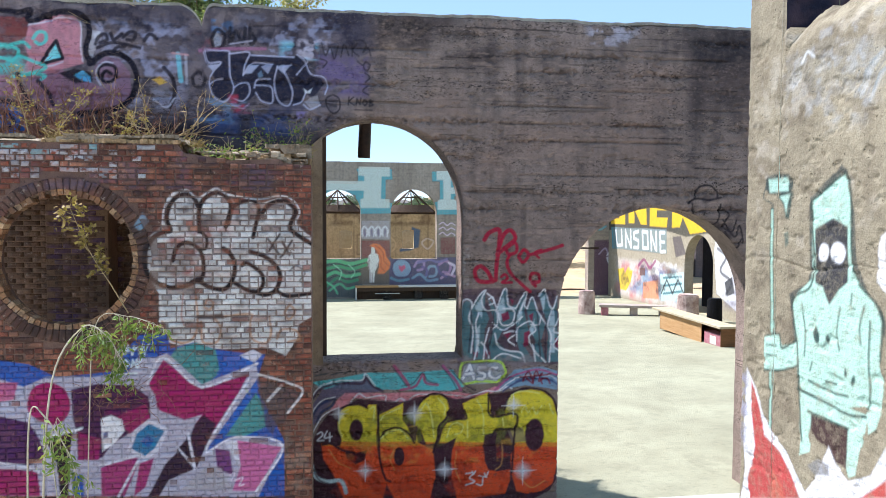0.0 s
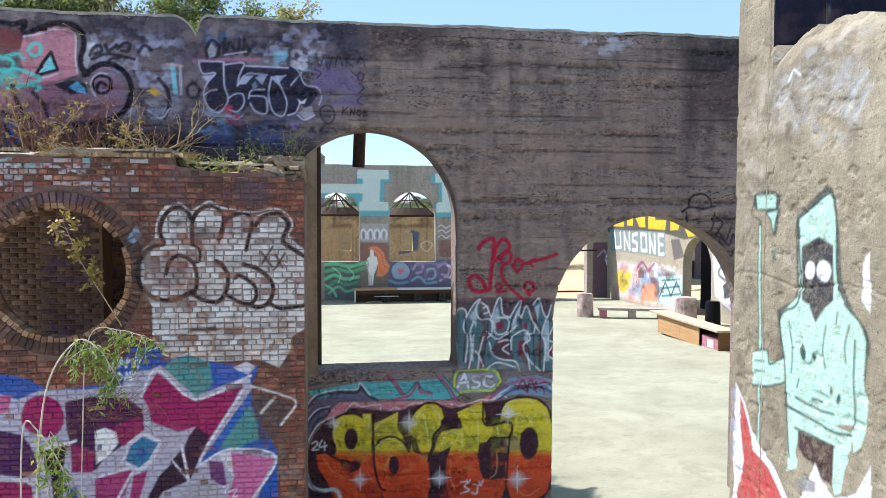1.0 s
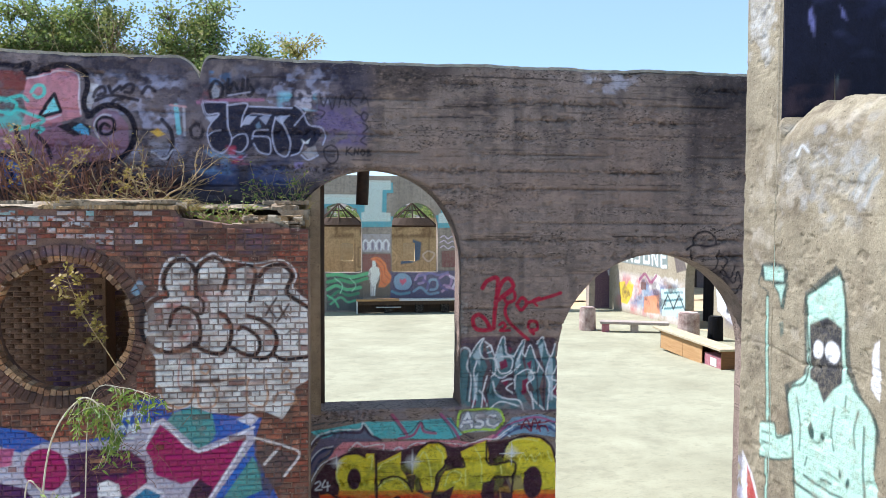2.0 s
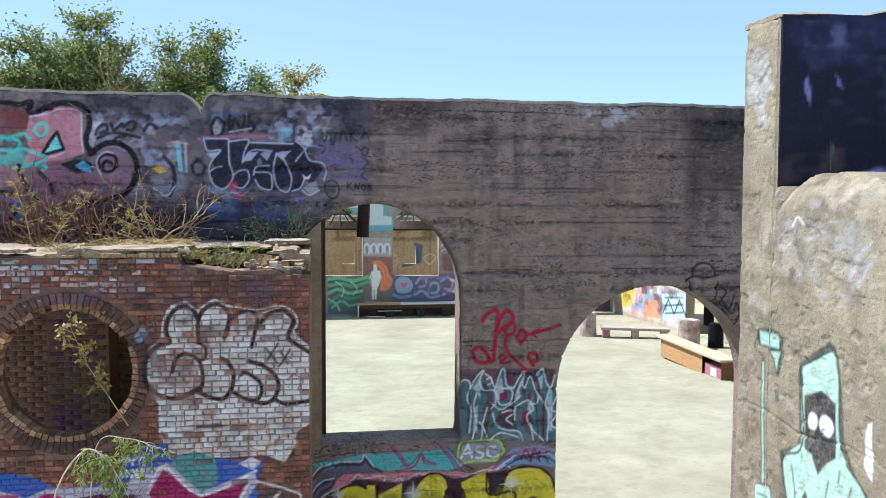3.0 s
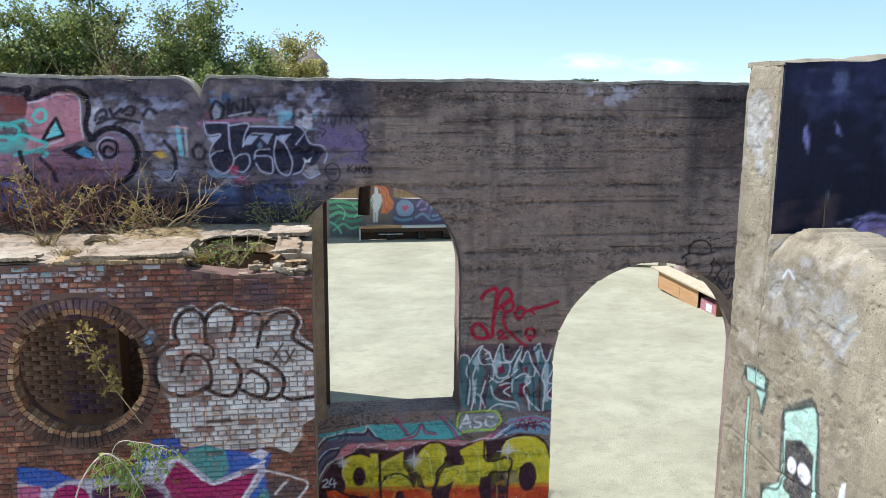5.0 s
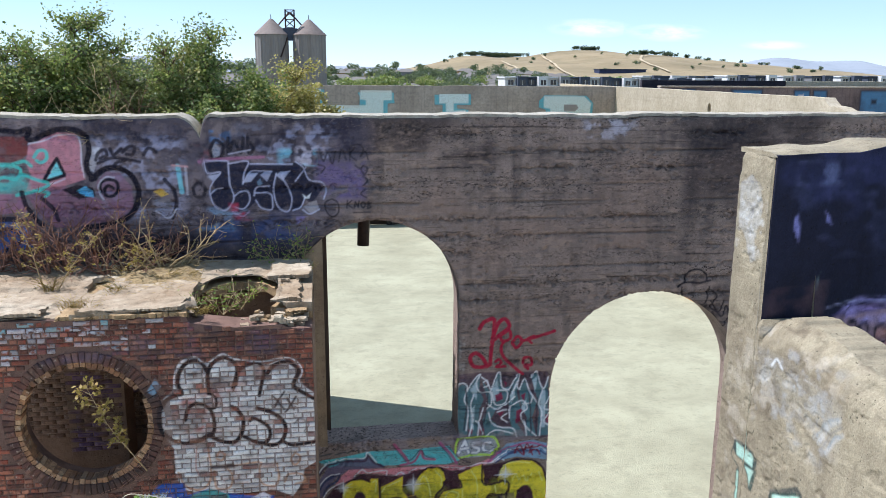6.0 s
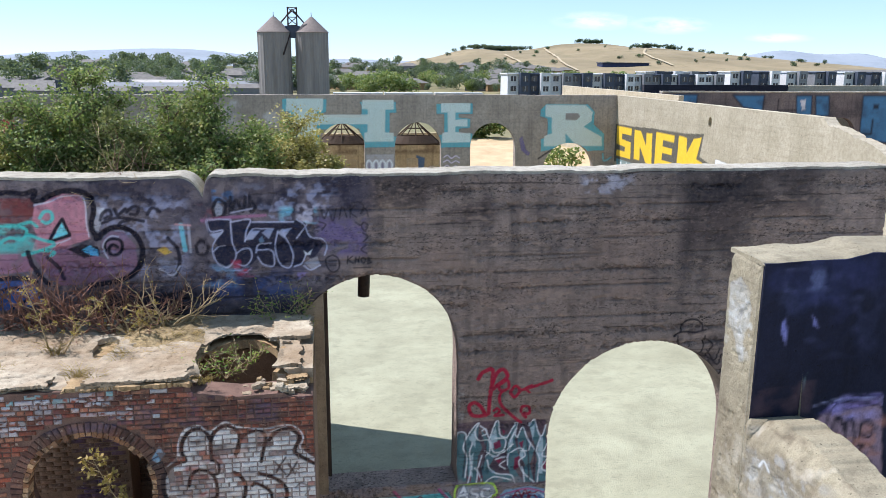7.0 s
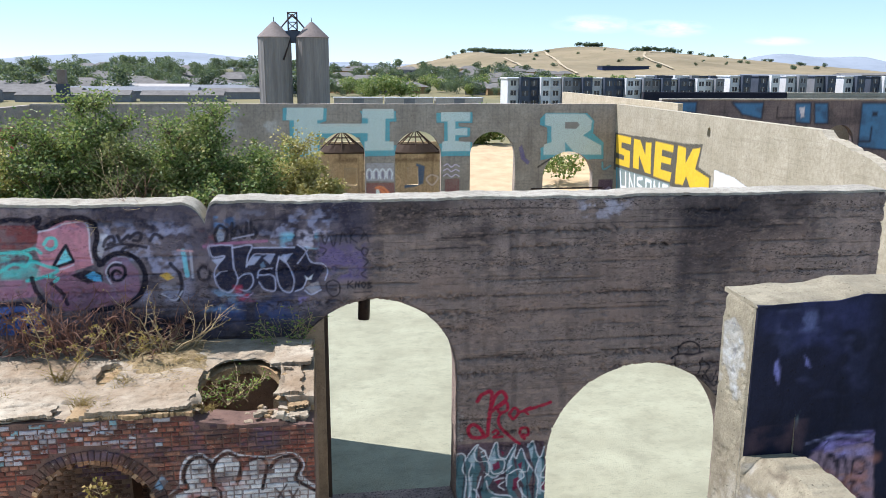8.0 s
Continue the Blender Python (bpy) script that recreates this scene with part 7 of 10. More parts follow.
p.line((44, 68, 60), [(4.668, 4.086), (4.670, 3.804), (4.691, 3.606), (4.674, 3.464)], 0.022, 0.9)
p.line((44, 68, 60), [(4.027, 3.679), (4.001, 3.602)], 0.017, 0.9)
p.line((44, 68, 60), [(4.467, 4.266), (4.459, 4.181)], 0.017, 0.9)
p.line((44, 68, 60), [(3.951, 4.956), (4.131, 5.041), (4.350, 5.145), (4.421, 4.969), (4.472, 4.432), (4.730, 4.215), (4.792, 4.104), (4.783, 3.826)], 0.022, 0.95)
p.line((44, 68, 60), [(3.951, 4.956), (3.996, 4.331), (3.794, 4.184), (3.736, 4.093), (3.821, 3.779), (3.861, 3.415), (3.911, 3.010)], 0.022, 0.95)
# red flames with white edges
p.fill((236, 236, 238), [(3.013, 2.203), (3.077, 2.501), (3.046, 2.755), (3.065, 3.180), (3.072, 3.442), (3.248, 3.274), (3.367, 3.051), (3.529, 2.947), (3.715, 2.857), (3.864, 2.715), (4.021, 2.575)], 1)
p.fill((190, 80, 76), [(3.165, 2.259), (3.120, 2.411), (3.236, 2.760), (3.164, 3.100), (3.152, 3.345), (3.292, 3.132), (3.374, 2.902), (3.618, 2.827), (3.787, 2.689), (3.910, 2.535)], 1)
p.fill((236, 236, 238), [(3.918, 2.537), (4.086, 2.745), (4.252, 3.067), (4.338, 2.954), (4.484, 2.874), (4.720, 2.997), (4.866, 3.252), (4.883, 2.894)], 1)
p.fill((196, 88, 80), [(4.612, 2.794), (4.726, 2.885), (4.877, 3.019), (4.883, 2.894)], 1)
p.fill((200, 104, 84), [(3.470, 2.372), (3.509, 2.644), (3.664, 2.551), (3.717, 2.463)], 0.8)
p.fill((130, 130, 130), [(3.994, 2.833), (4.120, 2.928), (4.259, 2.919), (4.263, 2.841), (4.084, 2.789)], 0.8)
p.fill((160, 170, 190), [(2.886, 3.191), (2.980, 3.318), (3.012, 3.062), (2.938, 2.937)], 0.8)
p.haze((150, 150, 170), 2.83, 3.11, 2.67, 3.45, 0.8, 12, 0.4, 53)
p.fill((244, 244, 244), [(4.730, 4.690), (4.795, 4.731), (4.815, 4.303), (4.723, 4.373)], 0.9)
p = PAINT_SIDE
p.fill((176, 178, 174), [(3.027, 7.533), (3.194, 7.632), (3.352, 7.518), (3.407, 7.325), (3.332, 7.086), (3.388, 6.890), (3.275, 6.847), (3.199, 7.039), (3.052, 7.155)], 0.6)
p.line((120, 120, 124), [(3.047, 7.538), (3.283, 7.577), (3.371, 7.523)], 0.014, 0.7)
p.line((120, 120, 124), [(3.115, 7.395), (3.249, 7.328), (3.112, 7.175)], 0.014, 0.7)
p.line((120, 120, 124), [(3.278, 7.390), (3.238, 7.162), (3.351, 7.093)], 0.014, 0.7)
p.haze((98, 84, 68), 3.35, 5.04, 6.38, 6.49, 0.6, 7, 0.5, 231)
p.haze((226, 226, 222), 3.19, 4.42, 6.10, 6.12, 0.8, 8, 0.57, 232)
p.haze((214, 216, 212), 2.99, 3.50, 6.9, 7.52, 0.6, 12, 0.54, 233)
p = PAINT_NAVY
p.haze((44, 48, 84), 3.80, 5.22, 6.90, 7.99, 0.5, 2.4, 0.52, 61)
p.haze((96, 104, 140), 4.15, 4.72, 7.56, 7.80, 0.6, 6, 0.5, 63)
p.fill((140, 140, 200), [(4.183, 7.264), (4.218, 7.335), (4.264, 7.208), (4.248, 7.072), (4.206, 7.158)], 0.6)
p.fill((130, 132, 190), [(4.473, 7.355), (4.523, 7.301), (4.555, 7.216), (4.497, 7.250)], 0.55)
p.fill((120, 150, 150), [(4.448, 6.666), (4.496, 6.815), (4.461, 6.556)], 0.5)
p.haze((60, 46, 52), 3.99, 4.50, 6.53, 6.69, 0.5, 7, 0.5, 65)
p.fill((146, 122, 132), [(4.584, 6.272), (4.782, 6.482), (5.273, 6.530), (5.405, 5.639), (4.995, 5.730), (4.798, 5.918)], 0.85)
p.fill((70, 64, 110), [(4.627, 6.380), (4.833, 6.523), (5.268, 6.564), (5.285, 6.451), (4.850, 6.394)], 0.7)
p.line((16, 14, 22), [(4.887, 6.026), (4.834, 6.255), (4.878, 6.353), (4.940, 6.226), (4.956, 6.021)], 0.022, 0.95)
p.line((16, 14, 22), [(4.940, 6.226), (4.969, 6.348), (5.032, 6.220), (5.049, 6.014)], 0.022, 0.95)
p.line((16, 14, 22), [(5.130, 6.008), (5.090, 6.216), (5.151, 6.269), (5.219, 6.196), (5.136, 6.134), (5.259, 5.999)], 0.022, 0.95)
p.line((190, 130, 60), [(4.868, 6.084), (5.000, 6.120), (5.119, 6.089)], 0.013, 0.6)
p.line((16, 14, 22), [(4.914, 5.909), (5.082, 5.943), (5.213, 5.829)], 0.022, 0.95)
p.line((140, 120, 180), [(4.796, 6.370), (4.900, 6.441), (5.068, 6.453), (5.235, 6.476)], 0.013, 0.7)
p.haze((176, 120, 100), 4.71, 5.41, 5.60, 6.36, 0.7, 6, 0.5, 301)
p.haze((160, 150, 210), 4.52, 5.31, 6.29, 6.58, 0.7, 5, 0.5, 302)
p.line((14, 12, 24), [(4.808, 6.111), (4.812, 6.296), (4.856, 6.349), (4.931, 6.210), (4.953, 6.129), (4.960, 6.287), (5.014, 6.311), (5.051, 6.122)], 0.018, 0.95)
p.line((14, 12, 24), [(5.096, 6.170), (5.100, 6.266), (5.175, 6.301), (5.239, 6.218), (5.200, 6.124), (5.113, 6.169)], 0.018, 0.95)
p.line((14, 12, 24), [(4.901, 5.916), (4.874, 6.038), (4.923, 6.051), (5.012, 5.908), (5.019, 6.068), (5.070, 5.904)], 0.018, 0.95)
p.line((14, 12, 24), [(5.093, 5.902), (5.091, 6.040), (5.154, 6.047), (5.124, 5.969), (5.204, 5.894)], 0.018, 0.95)
p.line((14, 12, 24), [(5.042, 5.685), (5.101, 5.843), (5.191, 5.615), (5.233, 5.892), (5.335, 5.550)], 0.018, 0.95)
p.line((14, 12, 24), [(4.725, 6.223), (4.802, 6.458), (5.011, 6.496), (5.288, 6.429)], 0.018, 0.95)
p.line((190, 150, 170), [(4.851, 6.079), (5.016, 6.085), (5.204, 6.095)], 0.011, 0.7)
p.line((176, 176, 220), [(4.588, 6.471), (4.794, 6.520), (5.006, 6.535), (5.277, 6.507)], 0.013, 0.6)
p.haze((60, 66, 100), 4.07, 5.22, 6.90, 7.88, 0.4, 4, 0.54, 303)
p.haze((74, 58, 62), 3.95, 4.62, 6.38, 6.75, 0.6, 4, 0.42, 304)
p = PAINT_FAR
p.fill((62, 140, 150), [(-2.12, 7.43), (-1.92, 7.49), (0.51, 7.43), (0.49, 6.65), (0.08, 6.54), (0.07, 6.34), (2.61, 6.33), (2.62, 7.02), (2.48, 7.29), (4.70, 7.29), (4.76, 6.60), (4.34, 6.60), (4.33, 5.25), (4.75, 5.14), (4.75, 4.51), (2.58, 4.46), (2.46, 5.64), (0.05, 5.59), (0.02, 4.55), (-2.06, 4.44), (-2.21, 5.05), (-1.79, 5.26), (-1.74, 6.69), (-2.15, 6.69)], 0.8)
p.fill((176, 182, 172), [(-1.88, 7.49), (0.31, 7.49), (0.29, 6.75), (-0.09, 6.71), (-0.09, 6.51), (2.99, 6.50), (2.99, 6.81), (2.65, 6.84), (2.66, 7.39), (4.59, 7.39), (4.59, 6.81), (4.07, 6.81), (4.05, 5.42), (4.58, 5.39), (4.58, 4.83), (2.76, 4.84), (2.77, 5.40), (2.97, 5.43), (2.98, 5.92), (-0.11, 5.93), (-0.12, 5.45), (-0.08, 4.66), (-1.75, 4.67), (-1.72, 5.46), (-1.52, 5.46), (-1.47, 6.72), (-1.91, 6.72)], 0.8)
p.fill((62, 140, 150), [(7.22, 7.15), (9.50, 7.21), (9.52, 6.51), (8.65, 6.52), (8.66, 6.31), (9.38, 6.24), (9.38, 5.67), (8.66, 5.61), (8.67, 5.32), (9.53, 5.32), (9.55, 4.46), (7.31, 4.42), (7.31, 5.19), (7.73, 5.33), (7.73, 6.52), (7.23, 6.52)], 0.8)
p.fill((178, 184, 176), [(7.51, 7.21), (9.36, 7.21), (9.37, 6.62), (8.44, 6.62), (8.44, 6.17), (9.20, 6.20), (9.20, 5.74), (8.45, 5.75), (8.45, 5.40), (9.39, 5.35), (9.40, 4.75), (7.59, 4.77), (7.59, 5.37), (7.95, 5.40), (7.94, 6.62), (7.51, 6.62)], 0.8)
p.fill((62, 140, 150), [(13.88, 6.78), (14.23, 7.14), (16.98, 7.13), (17.46, 6.63), (17.43, 5.84), (18.14, 5.26), (18.20, 4.17), (16.00, 4.11), (15.61, 4.41), (13.97, 4.13), (13.94, 4.93), (14.38, 5.07), (14.34, 6.21), (13.89, 6.36)], 0.8)
p.fill((176, 182, 172), [(14.20, 7.07), (16.84, 7.06), (17.31, 6.63), (17.26, 6.06), (16.75, 5.70), (18.00, 5.04), (18.03, 4.46), (16.36, 4.47), (15.57, 5.28), (15.60, 4.48), (14.18, 4.49), (14.16, 5.14), (14.67, 5.28), (14.63, 6.29), (14.22, 6.36)], 0.8)
p.fill((110, 104, 98), [(15.52, 6.57), (16.34, 6.56), (16.50, 6.35), (16.28, 6.13), (15.53, 6.14)], 0.95)
p.haze((190, 196, 190), -8.66, -2.18, 5.81, 7.50, 0.5, 0.5, 0.5, 71)
p.fill((70, 60, 110), [(12.54, 4.94), (12.75, 5.15), (13.00, 4.29), (13.30, 4.07), (13.16, 3.85), (12.70, 4.22)], 0.7)
p.line((30, 28, 30), [(13.84, 3.70), (14.71, 4.27)], 0.108, 0.9, smooth=False)
p.line((70, 140, 150), [(18.13, 3.95), (18.23, 3.50), (18.68, 3.72)], 0.144, 0.7)
p = PAINT_FAR
p.fill((150, 146, 152), [(2.83, 4.07), (4.58, 4.08), (4.59, 2.88), (2.83, 2.94)], 0.55, worn=0.4)
p.line((206, 202, 216), [(2.89, 3.12), (2.87, 3.48), (3.03, 3.69), (3.19, 3.48), (3.15, 3.09)], 0.12, 0.8)
p.line((96, 88, 112), [(2.99, 3.12), (3.03, 3.52), (3.09, 3.12)], 0.07, 0.7)
p.line((206, 202, 216), [(3.32, 3.12), (3.29, 3.48), (3.46, 3.69), (3.62, 3.48), (3.58, 3.09)], 0.12, 0.8)
p.line((96, 88, 112), [(3.42, 3.12), (3.46, 3.52), (3.52, 3.12)], 0.07, 0.7)
p.line((206, 202, 216), [(3.73, 3.12), (3.70, 3.48), (3.87, 3.69), (4.02, 3.48), (3.99, 3.09)], 0.12, 0.8)
p.line((96, 88, 112), [(3.82, 3.12), (3.87, 3.52), (3.93, 3.12)], 0.07, 0.7)
p.line((206, 202, 216), [(4.16, 3.12), (4.13, 3.48), (4.30, 3.69), (4.45, 3.48), (4.42, 3.09)], 0.12, 0.8)
p.line((96, 88, 112), [(4.25, 3.12), (4.30, 3.52), (4.36, 3.12)], 0.07, 0.7)
p.fill((112, 62, 58), [(2.83, 2.85), (4.59, 2.82), (4.62, 1.74), (2.83, 1.78)], 0.85, worn=0.2)
p.line((190, 176, 196), [(7.71, 3.84), (7.96, 3.96), (8.20, 3.77), (8.47, 3.92), (8.72, 3.79)], 0.1, 0.7)
p.line((190, 176, 196), [(7.71, 3.54), (7.96, 3.66), (8.20, 3.47), (8.47, 3.61), (8.72, 3.49)], 0.1, 0.7)
p.line((190, 176, 196), [(7.71, 3.21), (7.96, 3.33), (8.21, 3.14), (8.47, 3.29), (8.72, 3.16)], 0.1, 0.7)
p.fill((100, 52, 52), [(7.81, 2.99), (8.72, 3.05), (8.73, 1.96), (7.82, 1.96)], 0.75, worn=0.3)
p.fill((66, 74, 74), [(0.65, 1.75), (2.83, 1.75), (2.89, -0.71), (0.64, -0.68)], 0.85)
p.fill((92, 84, 72), [(2.65, 1.75), (4.57, 1.74), (4.57, 0.11), (2.65, 0.13)], 0.8)
p.fill((78, 74, 98), [(4.57, 1.77), (8.80, 1.75), (8.81, 0.01), (4.57, 0.05)], 0.9)
p.line((88, 160, 112), [(0.67, 1.52), (1.35, 1.57), (2.18, 1.39), (3.15, 1.62)], 0.22, 0.9)
p.line((70, 140, 96), [(0.67, 1.10), (1.47, 1.22), (2.18, 1.07), (3.10, 1.30)], 0.2, 0.9)
p.line((88, 164, 116), [(0.67, 0.63), (1.23, 0.86), (1.94, 0.61), (2.71, 0.75)], 0.2, 0.9)
p.line((60, 124, 88), [(0.76, 0.03), (1.35, 0.50), (1.94, 0.26), (2.59, 0.39)], 0.18, 0.9)
p.line((88, 160, 116), [(0.88, -0.27), (1.47, 0.14), (1.94, -0.16), (2.42, -0.05)], 0.14, 0.9)
p.line((100, 176, 128), [(0.67, 0.27), (1.11, -0.03), (1.35, -0.45)], 0.12, 0.9)
p.line((36, 66, 58), [(0.69, 1.32), (1.47, 1.38), (2.18, 1.24), (3.03, 1.45)], 0.06, 0.9)
p.line((36, 66, 58), [(0.69, 0.86), (1.35, 1.03), (2.06, 0.83), (2.77, 0.94)], 0.06, 0.9)
p.line((36, 66, 58), [(0.71, 0.36), (1.30, 0.67), (1.89, 0.42), (2.65, 0.58)], 0.06, 0.9)
p.line((140, 196, 156), [(1.12, 1.34), (1.59, 0.91), (1.47, 0.38)], 0.06, 0.9)
p.line((140, 196, 156), [(2.06, 1.33), (2.42, 0.90), (2.18, 0.49)], 0.05, 0.9)
p.fill((196, 112, 70), [(3.32, 2.52), (3.58, 2.66), (3.96, 2.59), (4.28, 2.25), (4.40, 1.80), (4.66, 1.44), (4.57, 1.05), (4.23, 0.74), (3.82, 0.74), (3.92, 1.20), (3.87, 1.80), (3.73, 2.26), (3.46, 2.40)], 0.95)
p.line((150, 76, 50), [(3.92, 2.40), (4.18, 2.04), (4.23, 1.56), (4.52, 1.24)], 0.05, 0.8)
p.line((150, 76, 50), [(3.82, 2.16), (4.06, 1.68), (4.04, 1.20), (4.28, 0.91)], 0.05, 0.8)
p.line((150, 76, 50), [(3.68, 2.52), (3.96, 2.33)], 0.05, 0.8)
p.fill((214, 196, 182), [(3.44, 2.40), (3.65, 2.38), (3.68, 2.06), (3.89, 1.92), (3.94, 1.53), (3.82, 1.20), (3.68, 0.89), (3.63, 0.19), (3.34, 0.20), (3.32, 0.96), (3.25, 1.25), (3.32, 1.64), (3.18, 1.35), (3.25, 1.87), (3.44, 2.04)], 1)
p.line((120, 92, 84), [(3.25, 1.87), (3.34, 1.56), (3.30, 1.20), (3.37, 0.84), (3.37, 0.24)], 0.035, 0.8)
p.line((120, 92, 84), [(3.89, 1.90), (3.92, 1.51), (3.73, 1.25)], 0.035, 0.8)
p.line((120, 92, 84), [(3.51, 0.77), (3.51, 0.22)], 0.03, 0.8)
p.fill((122, 142, 158), [(4.73, 1.07), (4.83, 1.43), (5.17, 1.65), (5.58, 1.60), (5.89, 1.31), (5.94, 0.90), (5.70, 0.58), (5.29, 0.51), (4.90, 0.64)], 0.95)
p.line((66, 60, 84), [(4.73, 1.07), (4.83, 1.43), (5.17, 1.65), (5.58, 1.60), (5.89, 1.31), (5.94, 0.90), (5.70, 0.58), (5.29, 0.51), (4.90, 0.64), (4.73, 1.07)], 0.08, 0.9)
p.fill((176, 84, 104), [(5.14, 1.29), (5.31, 1.19), (5.51, 1.31), (5.60, 1.12), (5.34, 0.85), (5.17, 1.05)], 0.95)
p.line((150, 128, 158), [(6.14, 1.19), (6.38, 1.52), (6.75, 1.42), (6.67, 1.04), (6.36, 0.96)], 0.16, 0.85)
p.line((128, 150, 164), [(6.87, 0.57), (7.11, 1.18), (7.55, 1.10), (7.48, 0.64), (7.12, 0.55)], 0.16, 0.85)
p.line((150, 120, 150), [(7.72, 1.30), (8.09, 1.54), (8.44, 1.29), (8.34, 0.81), (7.97, 0.83)], 0.16, 0.85)
p.line((120, 146, 160), [(6.02, 0.46), (6.50, 0.70), (6.99, 0.30), (7.61, 0.37)], 0.16, 0.85)
p.line((170, 140, 160), [(7.85, 0.44), (8.22, 0.68), (8.71, 0.56)], 0.16, 0.85)
p.line((110, 104, 140), [(6.38, 1.43), (7.11, 1.61), (7.60, 1.47), (8.21, 1.63)], 0.16, 0.85)
p.line((96, 140, 150), [(4.69, 0.47), (5.17, 0.30), (5.78, 0.39)], 0.16, 0.85)
p.line((196, 180, 196), [(8.34, 1.41), (8.71, 1.17), (8.54, 0.68)], 0.16, 0.85)
p.line((96, 82, 120), [(6.62, 1.18), (6.97, 0.94), (6.87, 0.62)], 0.16, 0.85)
p.line((92, 84, 120), [(7.60, 1.18), (7.80, 0.74), (8.17, 0.54)], 0.16, 0.85)
p.fill((64, 40, 60), [(17.92, 2.84), (19.31, 2.84), (19.37, -0.76), (17.90, -0.74)], 0.9)
p.line((140, 130, 150), [(18.24, 1.92), (18.70, 2.29), (18.94, 1.55)], 0.106, 0.7)
p.line((220, 220, 226), [(18.79, 1.84), (19.01, 2.06), (19.17, 1.70), (18.95, 1.33), (18.79, 1.70)], 0.071, 0.9)
p = PAINT_EAST
p.fill((72, 70, 62), [(10.20, 5.88), (13.47, 5.93), (16.83, 6.05), (20.11, 6.07), (22.58, 6.24), (22.29, 5.08), (23.66, 4.80), (23.73, 3.70), (21.42, 3.45), (19.62, 3.65), (16.40, 3.74), (10.56, 3.50)], 0.9)
p.fill((240, 196, 40), [(10.72, 5.78), (13.22, 5.78), (13.20, 5.36), (11.68, 5.36), (11.73, 5.01), (13.17, 4.94), (13.24, 3.91), (10.81, 3.90), (10.86, 4.27), (12.24, 4.28), (12.29, 4.57), (10.80, 4.63)], 1)
p.fill((240, 196, 40), [(13.68, 5.75), (14.65, 5.76), (15.54, 4.95), (15.50, 5.71), (16.32, 5.75), (16.45, 3.97), (15.62, 3.97), (14.62, 4.86), (14.67, 4.01), (13.78, 4.01)], 1)
p.fill((240, 196, 40), [(16.85, 5.89), (19.25, 5.87), (19.24, 5.50), (17.84, 5.51), (17.82, 5.17), (19.08, 5.15), (19.07, 4.81), (17.81, 4.79), (17.80, 4.41), (19.21, 4.40), (19.14, 3.89), (16.86, 3.90)], 1)
p.fill((240, 196, 40), [(19.80, 5.92), (20.75, 5.89), (20.82, 5.08), (21.52, 5.91), (22.37, 6.05), (22.29, 5.82), (21.94, 4.92), (23.51, 4.67), (23.54, 3.78), (21.85, 3.60), (20.99, 4.45), (20.68, 3.93), (19.72, 3.88)], 1)
p.fill((240, 240, 236), [(23.94, 5.17), (25.91, 5.03), (27.36, 4.69), (24.00, 4.19)], 0.9)
p = PAINT_EAST
p.fill((90, 170, 190), [(10.92, 3.70), (11.89, 3.72), (12.14, 2.37), (11.18, 2.32)], 0.9)
p.fill((130, 150, 150), [(11.12, 3.70), (19.11, 3.78), (19.17, 2.43), (11.38, 2.33)], 0.8)
p.line((240, 244, 240), [(11.71, 3.50), (11.95, 2.58)], 0.200, 1, smooth=False)
p.line((240, 244, 240), [(11.95, 2.58), (12.70, 2.61)], 0.200, 1, smooth=False)
p.line((240, 244, 240), [(12.66, 3.53), (12.79, 2.62)], 0.200, 1, smooth=False)
p.line((240, 244, 240), [(13.30, 3.55), (13.43, 2.54)], 0.200, 1, smooth=False)
p.line((240, 244, 240), [(13.30, 3.48), (14.14, 2.61)], 0.160, 1, smooth=False)
p.line((240, 244, 240), [(14.10, 3.57), (14.23, 2.55)], 0.200, 1, smooth=False)
p.line((240, 244, 240), [(15.29, 3.54), (14.62, 3.45), (14.64, 3.11), (15.32, 3.00), (15.34, 2.60), (14.66, 2.57)], 0.200, 1, smooth=False)
p.line((240, 244, 240), [(15.87, 3.56), (16.59, 3.55), (16.71, 2.61), (15.99, 2.60), (15.87, 3.56)], 0.200, 1, smooth=False)
p.line((240, 244, 240), [(17.06, 3.59), (17.18, 2.57)], 0.200, 1, smooth=False)
p.line((240, 244, 240), [(17.06, 3.53), (17.71, 2.60)], 0.160, 1, smooth=False)
p.line((240, 244, 240), [(17.74, 3.58), (17.86, 2.57)], 0.200, 1, smooth=False)
p.line((240, 244, 240), [(18.84, 3.58), (18.26, 3.57), (18.38, 2.50), (18.96, 2.54)], 0.200, 1, smooth=False)
p.line((240, 244, 240), [(18.28, 3.06), (18.86, 3.06)], 0.160, 1, smooth=False)
p.haze((226, 214, 206), 11.29, 21.71, -0.63, 1.96, 0.9, 0.7, 0.35, 72)
p.haze((206, 120, 120), 11.30, 20.68, -0.77, 1.78, 0.8, 0.9, 0.48, 73)
p.haze((120, 90, 150), 14.52, 19.29, -0.03, 1.98, 0.7, 0.9, 0.5, 75)
p.haze((120, 160, 190), 12.73, 24.29, -0.28, 1.87, 0.7, 0.8, 0.5, 77)
p.fill((232, 200, 50), [(12.11, 1.08), (13.13, 1.23), (13.32, 0.89), (13.84, 1.35), (14.55, 1.20), (14.24, 0.42), (13.55, -0.17), (12.63, -0.16)], 0.95)
p.fill((230, 150, 100), [(16.08, 0.59), (18.09, 0.91), (18.28, -0.15), (16.12, -0.33)], 0.85)
p.fill((200, 230, 224), [(18.36, 1.25), (21.23, 1.61), (21.42, 0.10), (18.58, -0.18)], 0.95)
p.line((60, 120, 130), [(18.81, 1.10), (20.98, 1.35)], 0.120, 0.9, smooth=False)
